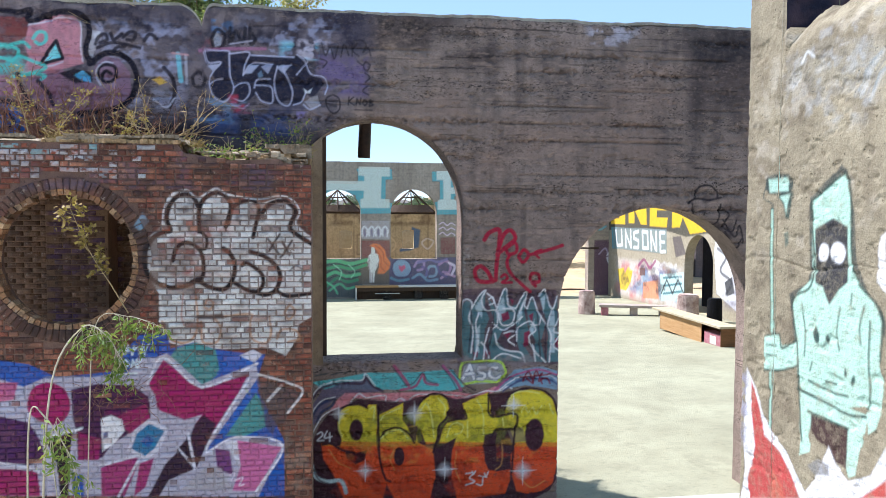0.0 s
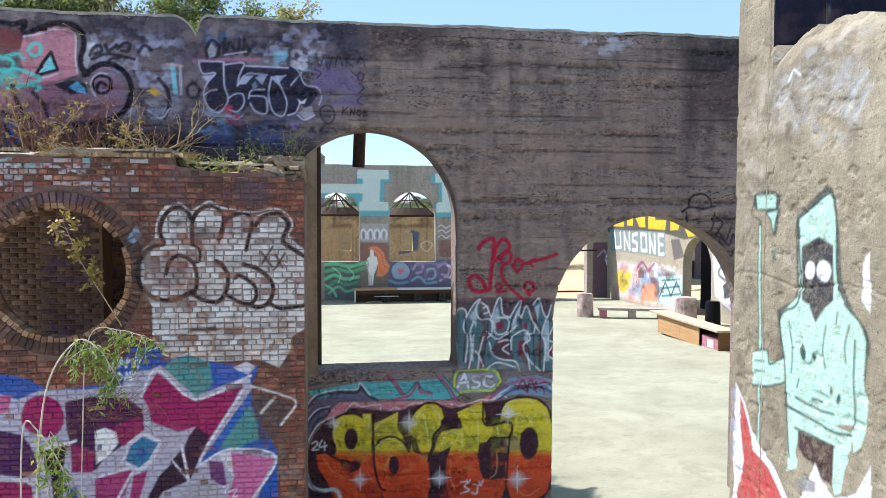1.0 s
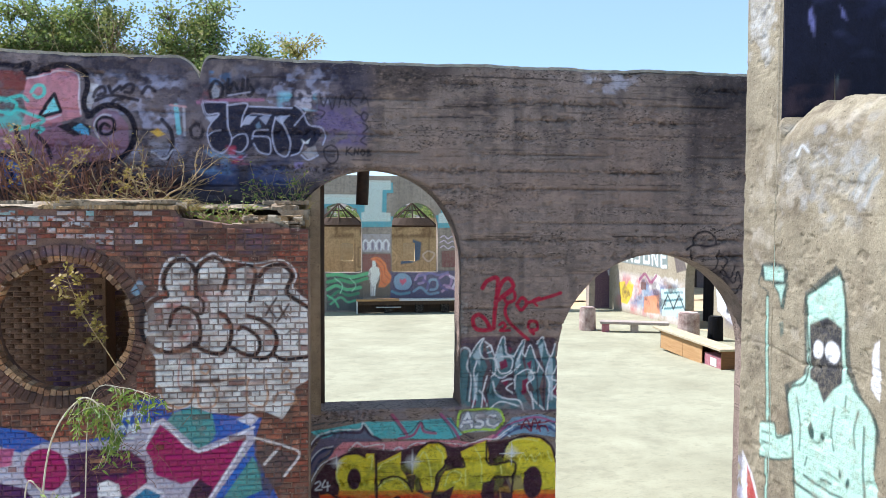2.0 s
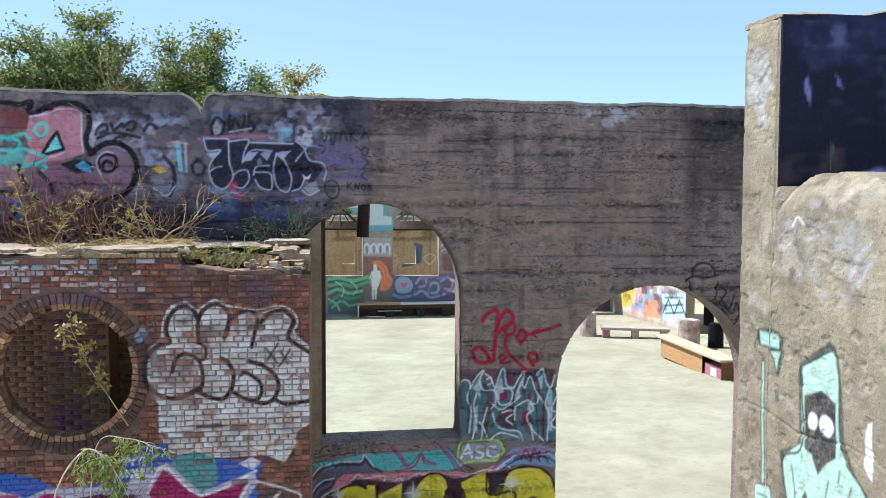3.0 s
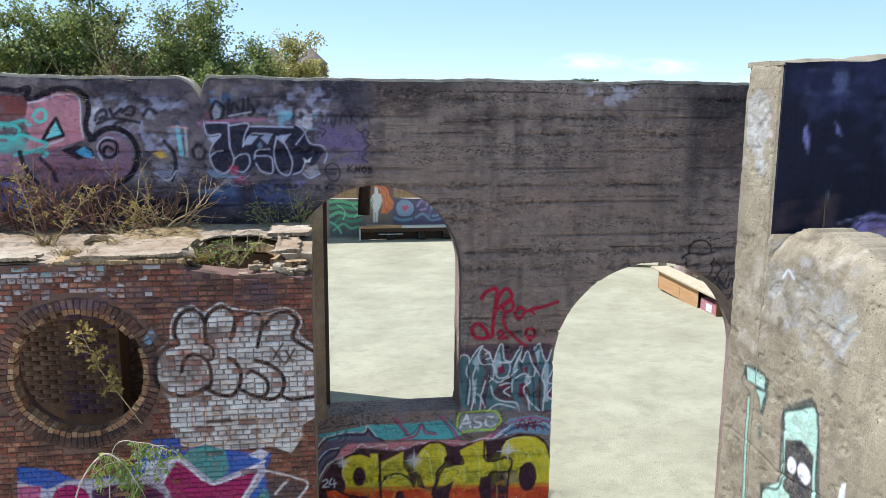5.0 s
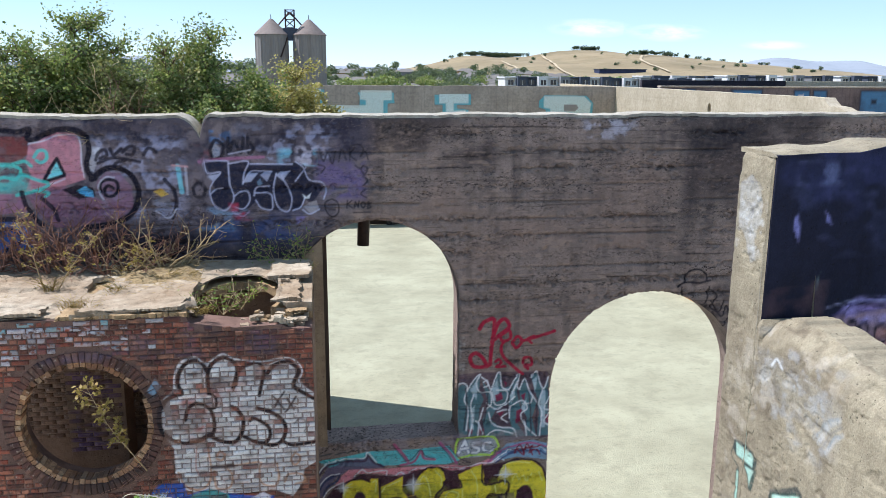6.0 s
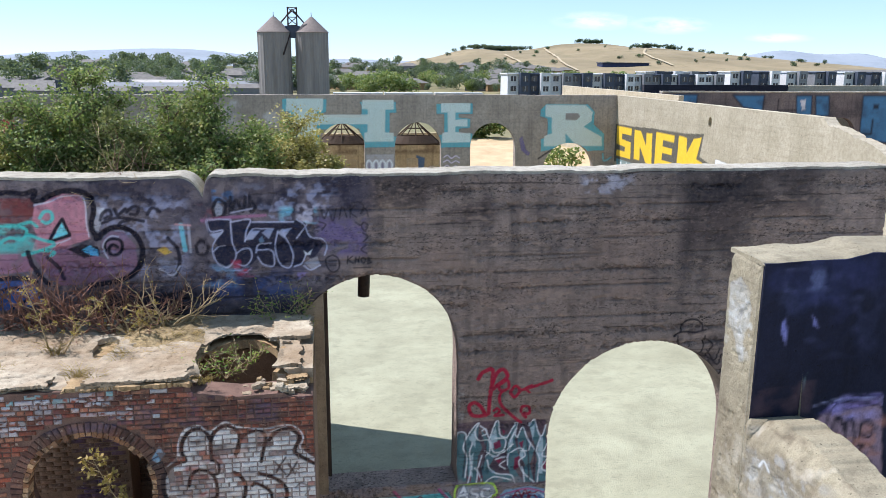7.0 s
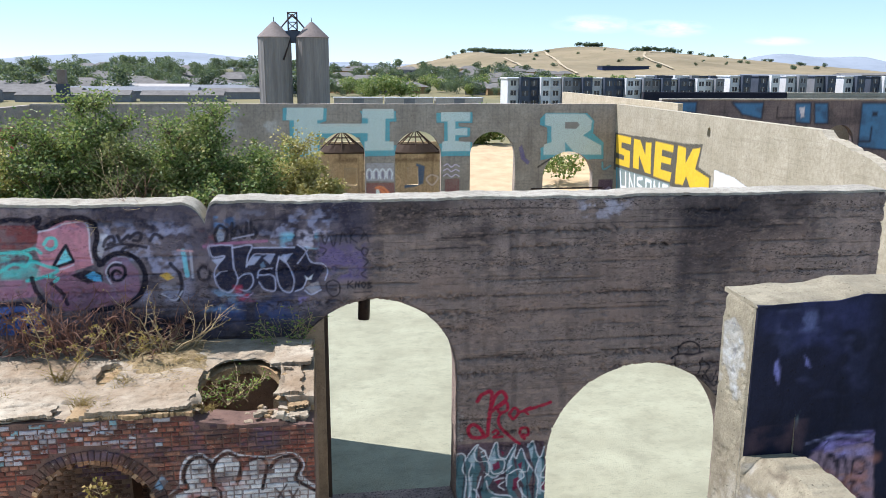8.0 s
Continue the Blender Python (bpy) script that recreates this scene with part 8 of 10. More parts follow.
p.line((60, 120, 130), [(18.83, 0.66), (21.00, 0.99)], 0.120, 0.9, smooth=False)
p.line((60, 120, 130), [(18.85, 0.23), (21.02, 0.58)], 0.120, 0.9, smooth=False)
p.fill((236, 236, 236), [(24.44, 3.55), (25.70, 3.44), (26.84, 2.37), (26.95, 0.09), (24.67, 0.86), (24.37, 2.73)], 0.9)
p.fill((40, 44, 50), [(25.39, 1.47), (26.08, 1.79), (26.32, 1.04), (25.62, 0.83)], 0.9)
p.haze((120, 110, 130), 24.45, 27.14, 0.11, 3.28, 0.8, 0.9, 0.5, 79)
p.haze((240, 236, 230), 13.63, 21.57, 1.11, 2.10, 0.9, 1.3, 0.48, 80)
p.haze((60, 50, 64), 11.79, 21.62, -0.06, 1.81, 0.7, 1.6, 0.55, 81)
p.line((40, 40, 50), [(18.56, 0.20), (19.24, 1.04), (19.96, 0.35), (20.59, 1.17), (21.28, 0.49)], 0.120, 0.9, smooth=False)
p.line((150, 60, 110), [(15.38, 1.53), (16.18, 1.92), (16.99, 1.52), (17.74, 1.96)], 0.200, 0.8)
p.fill((110, 70, 60), [(15.55, 1.41), (16.37, 1.47), (16.39, 1.01), (15.58, 0.95)], 0.85)
p.fill((90, 80, 86), [(19.82, 3.37), (20.82, 3.47), (21.44, 2.56), (20.28, 2.31)], 0.8)
p.line((60, 60, 70), [(24.68, 3.02), (25.48, 2.66), (25.00, 1.97), (26.05, 1.53), (25.56, 0.96)], 0.160, 0.8)
p = PAINT_REAR
for outline in ([(28.01, 7.29), (30.45, 7.30), (30.42, 6.39), (28.06, 6.66)], [(33.51, 7.25), (36.31, 7.25), (36.24, 5.92), (34.50, 6.29)], [(39.15, 7.21), (40.58, 7.21), (40.68, 5.53), (39.33, 5.63)], [(40.89, 7.21), (42.12, 7.21), (42.34, 5.52), (41.09, 5.53)], [(45.24, 7.21), (48.67, 7.21), (48.76, 3.19), (45.33, 3.51)]):
    p.fill((62, 112, 150), outline, 0.92)
    p.line((30, 36, 50), outline, 0.14, 0.8, 0.05, smooth=False, closed=True)
p.line((26, 26, 34), [(37.6, 6.9), (37.6, 6.0), (39.2, 6.0)], 0.14, 0.8, 0.05, smooth=False)
p.line((26, 26, 34), [(46.4, 5.2), (46.4, 4.0), (45.4, 4.0)], 0.18, 0.9, 0.05, smooth=False)
p.fill((26, 26, 34), [(46.3, 6.5), (46.8, 6.5), (46.8, 6.1), (46.3, 6.1)], 0.9)
p.fill((204, 204, 206), [(39.55, 6.85), (40.0, 6.9), (40.1, 6.1), (39.8, 6.0)], 0.9)
p.haze((40, 38, 44), 28.0, 48.5, 1.3, 7.4, 0.5, 0.8, 0.5, 212)

# ---- murals and letters on the far walls ----
PAINT_ANNEX = Paint(-3.1, 9.3, -1.3, 4.9, 0.05)
p = PAINT_ANNEX
p.line((196, 178, 140), [(2.9, 2.9), (3.7, 2.9), (2.95, 1.9), (3.8, 1.9)], 0.14, 0.8, 0.03, smooth=False)
p.line((110, 92, 74), [(2.75, 3.05), (3.85, 3.05), (3.9, 1.75), (2.75, 1.75)], 0.08, 0.8, 0.03, smooth=False, closed=True)
p.line((196, 178, 140), [(5.0, 2.9), (4.7, 2.4), (5.0, 1.9), (5.35, 2.4), (5.0, 2.9)], 0.14, 0.8, 0.03)
p.line((206, 200, 190), [(7.4, 2.8), (7.1, 2.5), (7.5, 2.1), (7.9, 2.6), (7.5, 2.8)], 0.12, 0.8, 0.03)
p.fill((60, 96, 130), [(6.4, 3.6), (7.0, 3.4), (6.9, 2.2), (6.3, 2.0), (5.6, 1.9), (5.6, 2.1), (6.4, 2.4)], 0.9, 0.03)
p.haze((90, 70, 54), -3.0, 9.2, 3.6, 4.8, 0.7, 1.5, 0.4, 3)
PAINT_WEST.fill((170, 40, 44), [(44.5, 3.0), (47.0, 3.0), (47.0, 6.6), (44.5, 6.6)], 0.9, 0.1)
PAINT_WEST.fill((214, 206, 200), [(45.2, 3.0), (45.8, 3.0), (45.8, 5.8), (45.2, 5.8)], 0.8, 0.1)

build_main_wall()
build_corner()
build_far()
build_fanlights()

# ---- the brick block with its round opening ----
BLOCK_Y, BLOCK_R = 9.85, 0.02
HOLE_X, HOLE_Z, HOLE_R, RING_R = -2.75, 4.26, 0.74, 0.94
COURSE, PITCH = 0.0665, 0.208


def block_top(x):
    """Ragged upper edge of the brickwork."""
    return np.interp(x, [-7.0, -1.50, -1.45, -0.9, -0.35, -0.3, 0.1], [5.60, 5.60, 5.50, 5.42, 5.44, 5.40, 5.34])


def brick_arrays(cx, cz, w, h, depth, proud, seed, turn=0.0, fine=0.0115):
    """One brick: a fine worn front, and sides that run into the mortar."""
    nu, nv = max(int(round(w / fine)), 3), max(int(round(h / fine)), 3)
    a, b = np.meshgrid(np.linspace(-w / 2, w / 2, nu + 1), np.linspace(-h / 2, h / 2, nv + 1))
    r = np.random.default_rng(seed)
    edge = np.minimum(w / 2 - np.abs(a), h / 2 - np.abs(b))
    d = -proud + 0.005 * np.exp(-edge / 0.006) + r.uniform(-0.001, 0.001, a.shape)
    if r.random() < 0.16:
        d = d + 0.012 * np.clip(fbm(a * 25 + seed, b * 25, 3) * 2 - 0.7, 0, 1)
    d = d + a * r.uniform(-0.02, 0.02) + b * r.uniform(-0.03, 0.03)
    c, s = math.cos(turn), math.sin(turn)
    x, z = cx + a * c - b * s, cz + a * s + b * c
    front = np.stack([x, BLOCK_Y + d, z], -1).reshape(-1, 3)
    idx = np.arange(a.size).reshape(a.shape)
    q = [np.stack([idx[:-1, :-1], idx[:-1, 1:], idx[1:, 1:], idx[1:, :-1]], -1).reshape(-1, 4)]
    loop = np.concatenate([idx[0, :-1], idx[:-1, -1], idx[-1, :0:-1], idx[:0:-1, 0]])
    back = front[loop].copy()
    back[:, 1] = BLOCK_Y + depth
    n = len(loop)
    k = np.arange(n)
    q.append(np.stack([loop[k], k + a.size, (k + 1) % n + a.size, loop[(k + 1) % n]], -1))
    return np.concatenate([front, back]), np.concatenate(q)


def brick_paint(v, cx, z, r):
    """Paint on one brick: it has flaked from some, and some alone are whitened."""
    col = PAINT_BRICK.at(v[:, 0], v[:, 2])
    held = r.uniform(0.1, 0.6) if r.random() < (0.16 if z > 3.3 else 0.04) else r.uniform(0.8, 1.0)
    col[:, 3] *= held
    if z > 5.08 and -5.2 < cx < -1.75 and r.random() < (0.5 + 0.6 * float(vnoise(cx * 2.1, z * 3.0, 5))) * (1.0 if cx < -2.15 else 0.34):
        tone = r.uniform(0.26, 0.66)
        col[:, :3] = np.array((tone, tone, tone * 1.02)) if r.random() < 0.93 else np.array((0.25, 0.45, 0.46))
        col[:, :3] *= (0.65 + 0.6 * fbm(v[:, 0] * 40, v[:, 2] * 55, 8))[:, None]
        col[:, 3] = r.uniform(0.55, 0.95) * np.clip(fbm(v[:, 0] * 20, v[:, 2] * 30, 3) * 6 - 1.9, 0, 1)
    return col


def chamber_paint(v):
    """Violet scrawl on the pillar inside."""
    cover = np.clip((fbm(v[:, 0] * 3, v[:, 2] * 7, 61) - 0.5) * 8, 0, 1) * ((v[:, 0] > -3.4) & (v[:, 0] < -2.6)) * 0.35
    return np.stack([np.full(len(v), 0.10), np.full(len(v), 0.06), np.full(len(v), 0.26), cover], -1)


def build_block():
    # paint lies thinner in the joints of the upper wall than in those of the large piece below
    joints = Paint(-5.1, 0.2, -0.1, 6.0, 0.008, 1.2)
    joints.rgba = PAINT_BRICK.rgba.copy()
    height = -0.1 + 0.008 * np.arange(joints.nv)
    joints.rgba[..., 3] *= np.clip((3.25 - height) / 0.1, 0.28, 0.8)[:, None]
    wall = sheet("wall_block", lambda u, v, d: np.stack([u, BLOCK_Y + 0.010 + d, v], -1), -5.0, BLOCK_R, 0.0, 5.59, 0.02, lambda u, v: np.hypot(u - HOLE_X, v - HOLE_Z) - 0.80, 0.42, joints, lambda u, v: 0.006 * fbm(u * 20, v * 20, 3), block_top, 0.1, MORTAR)
    block = tagged(part("wall_block", wall, None), "graffitied red brick wall with a round brick-ringed opening", "wall", kind="structure")
    vs, fs, cs, base = [], [], [], 0
    count, seed = 0, 0
    for row in range(14, 85):
        z = row * COURSE + COURSE / 2
        header = row % 3 == 0
        pitch = PITCH / 2 if header else PITCH
        x = BLOCK_R - (pitch / 2 if row % 2 else pitch)
        first = True
        while x > -5.1:
            seed += 1
            r = np.random.default_rng(seed)
            w = pitch - 0.013
            cx = x + (pitch / 2 if not first or not row % 2 else pitch / 4)
            if first and row % 2:
                w = pitch / 2 - 0.013
            first = False
            x0 = x
            x -= pitch
            top = float(block_top(cx))
            if z + COURSE / 2 > top + 0.02 or math.hypot(cx - HOLE_X, z - HOLE_Z) < RING_R + 0.05:
                continue
            if z + COURSE > top and r.random() < 0.3:
                continue
            h = COURSE - 0.013 + r.uniform(-0.003, 0.002)
            near = cx > -1.9 and 3.15 < z
            halves = [(cx, w)]
            if not header and w > 0.15 and r.random() < 0.3:
                halves = [(cx - w / 4, w / 2 - 0.006), (cx + w / 4, w / 2 - 0.006)]
            for bx, bw in halves:
                seed += 1
                v, f = brick_arrays(bx + r.uniform(-0.004, 0.004), z + r.uniform(-0.005, 0.005), bw + r.uniform(-0.014, 0.006), h + r.uniform(-0.006, 0.003), 0.03, 0.003 + r.uniform(-0.008, 0.007), seed, r.normal() * 0.012)
                col = brick_paint(v, bx, z, r)
                if near and count < 300:
                    count += 1
                    me = raw_mesh("brick", v - [bx, BLOCK_Y, z], f, col, BRICK_A)
                    b = part("brick", me, None, block)
                    b.location = (bx, BLOCK_Y, z)
                else:
                    vs.append(v), fs.append(f + base), cs.append(col)
                    base += len(v)
    rest = part("brickwork", raw_mesh("brickwork", np.concatenate(vs), np.concatenate(fs), np.concatenate(cs), BRICK_B), None, block)
    tagged(rest, "weathered red bricks under old paint", kind="stuff")
    lining = sheet("ring_lining", lambda u, v, d: np.stack([HOLE_X + v * np.cos(u), BLOCK_Y + 0.02 + d, HOLE_Z + v * np.sin(u)], -1), 0.0, 2 * math.pi, HOLE_R + 0.035, 0.806, 0.018, no_hole, 0.20, None, lambda u, v: 0.03 * fbm(11 * v * np.cos(u), 11 * v * np.sin(u), 6), None, 0.1, LINING)
    part("ring_lining", lining, None, block, "crumbling brown render inside the brick ring")
    bm = bmesh.new()
    box(bm, -0.04, 0.035, -0.098, 0.098, -0.031, 0.031, bevel=0.007)
    reveal = bpy.data.meshes.new("reveal_brick")
    bm.to_mesh(reveal)
    bm.free()
    reveal.materials.append(REVEAL)
    bare = reveal.color_attributes.new("paint", "FLOAT_COLOR", "POINT")
    bare.data.foreach_set("color", np.zeros(4 * len(reveal.vertices), np.float32))
    n = 70
    for k in range(n):
        a = 2 * math.pi * k / n
        if math.sin(a) > 0.1 and rng.random() < 0.15:
            continue
        rad = HOLE_R + 0.035 + rng.uniform(-0.010, 0.010)
        b = part("reveal_brick", reveal, None, block)
        b.location = (HOLE_X + rad * math.cos(a), BLOCK_Y + 0.098 + rng.uniform(-0.012, 0.012), HOLE_Z + rad * math.sin(a))
        b.rotation_euler = (rng.normal() * 0.02, -a, rng.normal() * 0.02)
    n = 74
    for k in range(n):
        a = 2 * math.pi * k / n
        rr = (0.80 + RING_R) / 2
        cx, cz = HOLE_X + rr * math.cos(a), HOLE_Z + rr * math.sin(a)
        v, f = brick_arrays(cx, cz, RING_R - 0.80 + rng.uniform(-0.02, 0.012), 2 * math.pi * rr / n - 0.011, 0.1, 0.012 + rng.uniform(-0.008, 0.006), 9000 + k, a)
        me = raw_mesh("ring_brick", v - [cx, BLOCK_Y, cz], f, PAINT_BRICK.at(v[:, 0], v[:, 2]), RING)
        b = part("ring_brick", me, None, block)
        b.location = (cx, BLOCK_Y, cz)
    # chamber behind the opening, open towards the west
    back = part("wall_chamber", box_mesh(-6.9, -0.4, 11.9, 12.2, 0.0, 5.3), MORTAR_BARE)
    tagged(back, "dim brick back wall of the chamber", "wall", kind="structure")
    pts = [(cx, cz) for cz in np.arange(3.2, 5.2, 0.072) for cx in np.arange(-4.2, -1.2, 0.215)]
    vs, fs, base = [], [], 0
    for k, (cx, cz) in enumerate(pts):
        cx += 0.107 * (int(cz / 0.072) % 2)
        v, f = brick_arrays(cx, cz, 0.204, 0.061, 0.04, 0.006, 5000 + k, 0.0, 0.1)
        v[:, 1] = np.where(v[:, 1] < BLOCK_Y + 0.03, 11.8985, 11.94)
        if -3.35 < cx < -2.75:
            v[:, 1] -= 0.5
        vs.append(v), fs.append(f + base)
        base += len(v)
    inner = part("brickwork", raw_mesh("brickwork", np.concatenate(vs), np.concatenate(fs), chamber_paint(np.concatenate(vs)), SOOT_BRICK), None, back)
    tagged(inner, "sooty bricks inside the chamber", kind="stuff")
    pillar = part("pillar", box_mesh(-3.44, -2.66, 11.4, 11.9, 0.0, 5.3, bevel=0.01), MORTAR_BARE)
    tagged(pillar, "brick pillar inside the chamber", "pillar", kind="structure")
    side = part("wall_end", box_mesh(-0.36, BLOCK_R, 10.27, 12.5, 0.0, 5.2), MORTAR_BARE)
    tagged(side, "end wall of the brick chamber", "wall", kind="structure")

    def front(u):
        return 9.82 + 0.26 * fbm(u * 1.5, u * 0 + 4, 71) ** 2 + 0.10 * fbm(u * 7, u * 0 + 4, 73) + 0.30 * np.clip((u + 1.55) * 7, 0, 1)

    def roof_hole(u, v):
        big = (np.hypot((u + 0.97) / 0.56, (v - 10.84) / 0.90) - 1) * 0.5 + 0.10 * (fbm(u * 3, v * 3, 77) - 0.5) + 0.03 * (fbm(u * 12, v * 12, 75) - 0.5)
        small = (np.hypot((u + 2.82) / 0.16, (v - 11.25) / 0.36) - 1) * 0.13 + 0.08 * (fbm(u * 6, v * 6, 79) - 0.5)
        return np.minimum(np.minimum(big, small), v - front(u))

    def roof_relief(u, v):
        drop = 0.20 * np.clip((u + 1.52) * 9, 0, 1) * np.clip((10.3 - v) * 5, 0, 1)
        step = 0.09 * np.clip((u + 0.42) * 6, 0, 1)
        flake = 0.05 * np.clip((fbm(u * 1.1, v * 2.0, 63) - 0.52) * 12, 0, 1)
        return drop + step + flake + 0.05 * (fbm(u * 1.3, v * 1.6, 65) - 0.5) + 0.035 * (fbm(u * 8, v * 8, 67) - 0.5)

    slab = sheet("ledge", lambda u, v, d: np.stack([u, v, 5.67 - d], -1), -5.0, BLOCK_R, 9.86, 12.5, 0.022, roof_hole, 0.07, None, roof_relief, None, 0.08, LEDGE)
    tagged(part("ledge", slab, None), "broken sunlit concrete ledge on the brick block with a hole", "ledge", kind="structure")
    under = sheet("ledge_bed", lambda u, v, d: np.stack([u, v, 5.585 - d], -1), -5.0, BLOCK_R, 9.9, 12.5, 0.03, lambda u, v: np.minimum((np.hypot((u + 0.97) / 0.54, (v - 10.86) / 0.84) - 1) * 0.5 + 0.1 * (fbm(u * 3, v * 3, 78) - 0.5), v - front(u) - 0.03), 0.07, None, lambda u, v: 0.20 * np.clip((u + 1.50) * 9, 0, 1) + 0.03 * (fbm(u * 8, v * 8, 68) - 0.5), None, 0.1, RUBBLE)
    tagged(part("ledge_bed", under, None), "crumbling mortar bed under the ledge slab", "ledge", kind="structure")
    # thin broken layers along the edge
    for k, (x0, x1, y0, y1, z, h) in enumerate(((-2.75, -1.5, 9.86, 10.34, 5.71, 0.045), (-2.98, -1.46, 9.80, 10.24, 5.645, 0.05), (-4.6, -3.1, 9.83, 10.2, 5.69, 0.04), (-0.62, -0.03, 9.93, 10.22, 5.46, 0.03), (-0.34, 0.0, 10.1, 10.6, 5.53, 0.035), (-0.42, -0.12, 10.3, 11.3, 5.655, 0.06), (-0.6, 0.01, 11.2, 12.3, 5.72, 0.05))):
        layer = sheet("ledge_slab", lambda u, v, d: np.stack([u - x0, v - y0, -d], -1), x0, x1, y0, y1, 0.016, lambda u, v: np.minimum(np.minimum(u - x0, x1 - u), np.minimum(v - y0, y1 - v)) - 0.12 * fbm(u * 7, v * 7, 81 + k) + 0.05 - 0.05 * fbm(u * 22, v * 22, 85 + k), h, None, lambda u, v: 0.02 * (fbm(u * 7, v * 7, 90 + k) - 0.4) + 0.02 * np.clip((fbm(u * 2, v * 3, 92 + k) - 0.5) * 9, 0, 1), None, 0.05, (LEDGE, RUBBLE)[k % 3 == 1])
        slab_ob = thing("ledge_slab", (x0, y0, z), "thin broken concrete layer lying along the ledge edge", "slab", group="broken layers of the ledge")
        part("piece", layer, None, slab_ob)
    # fragments left along the broken edge and stepping up beside the hole
    r = np.random.default_rng(91)
    spots = [(r.uniform(-3.2, -0.1), r.uniform(9.92, 10.12)) for _ in range(26)]
    spots += [(-0.30 + r.uniform(-0.12, 0.12), 9.98 + 0.13 * k + r.uniform(-0.03, 0.03)) for k in range(10)]
    spots += [(r.uniform(-0.85, -0.05), r.uniform(9.88, 10.25)) for _ in range(26)]
    for k, (x, y) in enumerate(spots):
        z = 5.56 if x < -1.5 else 5.37
        if 26 <= k < 36:
            z = 5.37 + 0.03 * (k - 26)
        if k >= 36:
            z = 5.40 + 0.03 * (k % 4)
        bm = bmesh.new()
        w, d, h = r.uniform(0.05, 0.14), r.uniform(0.05, 0.10), r.uniform(0.02, 0.055)
        box(bm, -w / 2, w / 2, -d / 2, d / 2, -0.02, h, bevel=0.012)
        for vert in bm.verts:
            vert.co += Vector(r.normal(size=3)) * 0.006
        ob = thing("brick_fragment", (x, y, z), "pale broken brick fragment on the ledge edge", "rubble", group="fragments on the ledge", rz=r.uniform(-25, 25))
        part("piece", bm, (LEDGE, RUBBLE, LEDGE)[k % 3], ob)


build_block()

# ---- benches and blocks in the hall ----
def build_benches():
    z = float(gz(28.5))
    b = thing("long_bench", (14.2, 26.2, z - 0.02), "long plywood box bench with tan panels and overhanging top", "bench")
    part("top_board", box_mesh(-0.12, 0.66, -0.12, 5.6, 0.76, 0.84, bevel=0.012), WOOD_PALE, b, "pale worn bench top")
    part("front_panel", box_mesh(0.0, 0.03, 1.45, 3.0, 0.02, 0.74, bevel=0.004), WOOD, b)
    part("front_panel", box_mesh(0.0, 0.03, 3.02, 5.0, 0.02, 0.74, bevel=0.004), WOOD, b)
    part("rail", box_mesh(0.02, 0.06, 1.4, 5.1, 0.66, 0.758), WOOD_DARK, b)
    part("end_panel", box_mesh(0.0, 0.56, 0.0, 0.035, 0.0, 0.757, bevel=0.004), PLY_END, b, "dark brown plywood end panel")
    part("end_panel", box_mesh(0.0, 0.56, 5.0, 5.035, 0.0, 0.757, bevel=0.004), PLY_END, b)
    part("back_panel", box_mesh(0.53, 0.56, 0.04, 5.0, 0.0, 0.757), PLY_END, b)
    blk = thing("painted_block", (14.24, 26.3, z - 0.02), "pink painted block tucked under the bench", "block")
    part("body", box_mesh(0.02, 0.46, 0.03, 1.25, 0.0, 0.5, bevel=0.03), PINK, blk)
    part("mark", box_mesh(0.012, 0.0225, 0.35, 0.8, 0.1, 0.4), WHITE_EDGE, blk, "white paint splash")
    z = -0.73
    f = thing("far_bench", (2.4, 48.2, z), "long low bench with a worn wooden top by the mural wall", "bench")
    part("top_board", box_mesh(0.0, 2.6, -0.15, 0.45, 0.76, 0.86, bevel=0.01), WOOD, f, "tan wooden top board")
    part("top_board", box_mesh(2.61, 6.6, -0.15, 0.45, 0.76, 0.86, bevel=0.01), WHITE_EDGE, f, "white painted top board")
    part("apron", box_mesh(0.05, 6.5, -0.05, 0.0, 0.52, 0.757), WOOD_DARK, f)
    part("end_panel", box_mesh(0.0, 0.08, -0.12, 0.42, 0.0, 0.758, bevel=0.01), WHITE_EDGE, f, "white end panel")
    for x in (1.7, 3.6, 5.2):
        part("support", box_mesh(x, x + 0.5, 0.0, 0.4, 0.0, 0.757, bevel=0.01), CONC_FAR, f)
    part("shelf", box_mesh(1.2, 2.7, -0.08, 0.1, 0.36, 0.40, bevel=0.005), WHITE_EDGE, f, "white shelf edge")
    part("back_panel", box_mesh(0.1, 6.5, 0.4, 0.44, 0.0, 0.757), WOOD_DARK, f)
    z = float(gz(37.2)) - 0.02
    s = thing("slab_bench", (13.9, 37.6, z), "pale concrete slab bench on painted blocks", "bench", rz=-18)
    part("slab", box_mesh(0.0, 3.3, -0.3, 0.4, 0.42, 0.55, bevel=0.02), PALE_BLOCK, s)
    for x in (0.1, 1.5, 2.9):
        part("block", box_mesh(x, x + 0.35, -0.22, 0.32, 0.0, 0.42, bevel=0.03), PINK if x < 1 else PALE_BLOCK, s)
    for at, w, h, m, lab in (((13.5, 38.3, -0.44), 0.85, 1.2, DRUM, "beige concrete bollard beside the slab bench"), ((16.6, 33.6, -0.3), 1.0, 1.35, DRUM, "pale pink painted concrete drum behind the bench"), ((17.9, 33.6, -0.3), 0.7, 1.15, CONC_NAVY, "dark painted concrete drum near the wall")):
        bl = thing("bollard", at, lab, "bollard")
        bm = bmesh.new()
        bmesh.ops.create_cone(bm, cap_ends=True, segments=20, radius1=w / 2, radius2=w * 0.46, depth=h, matrix=Matrix.Translation((0, 0, h / 2)))
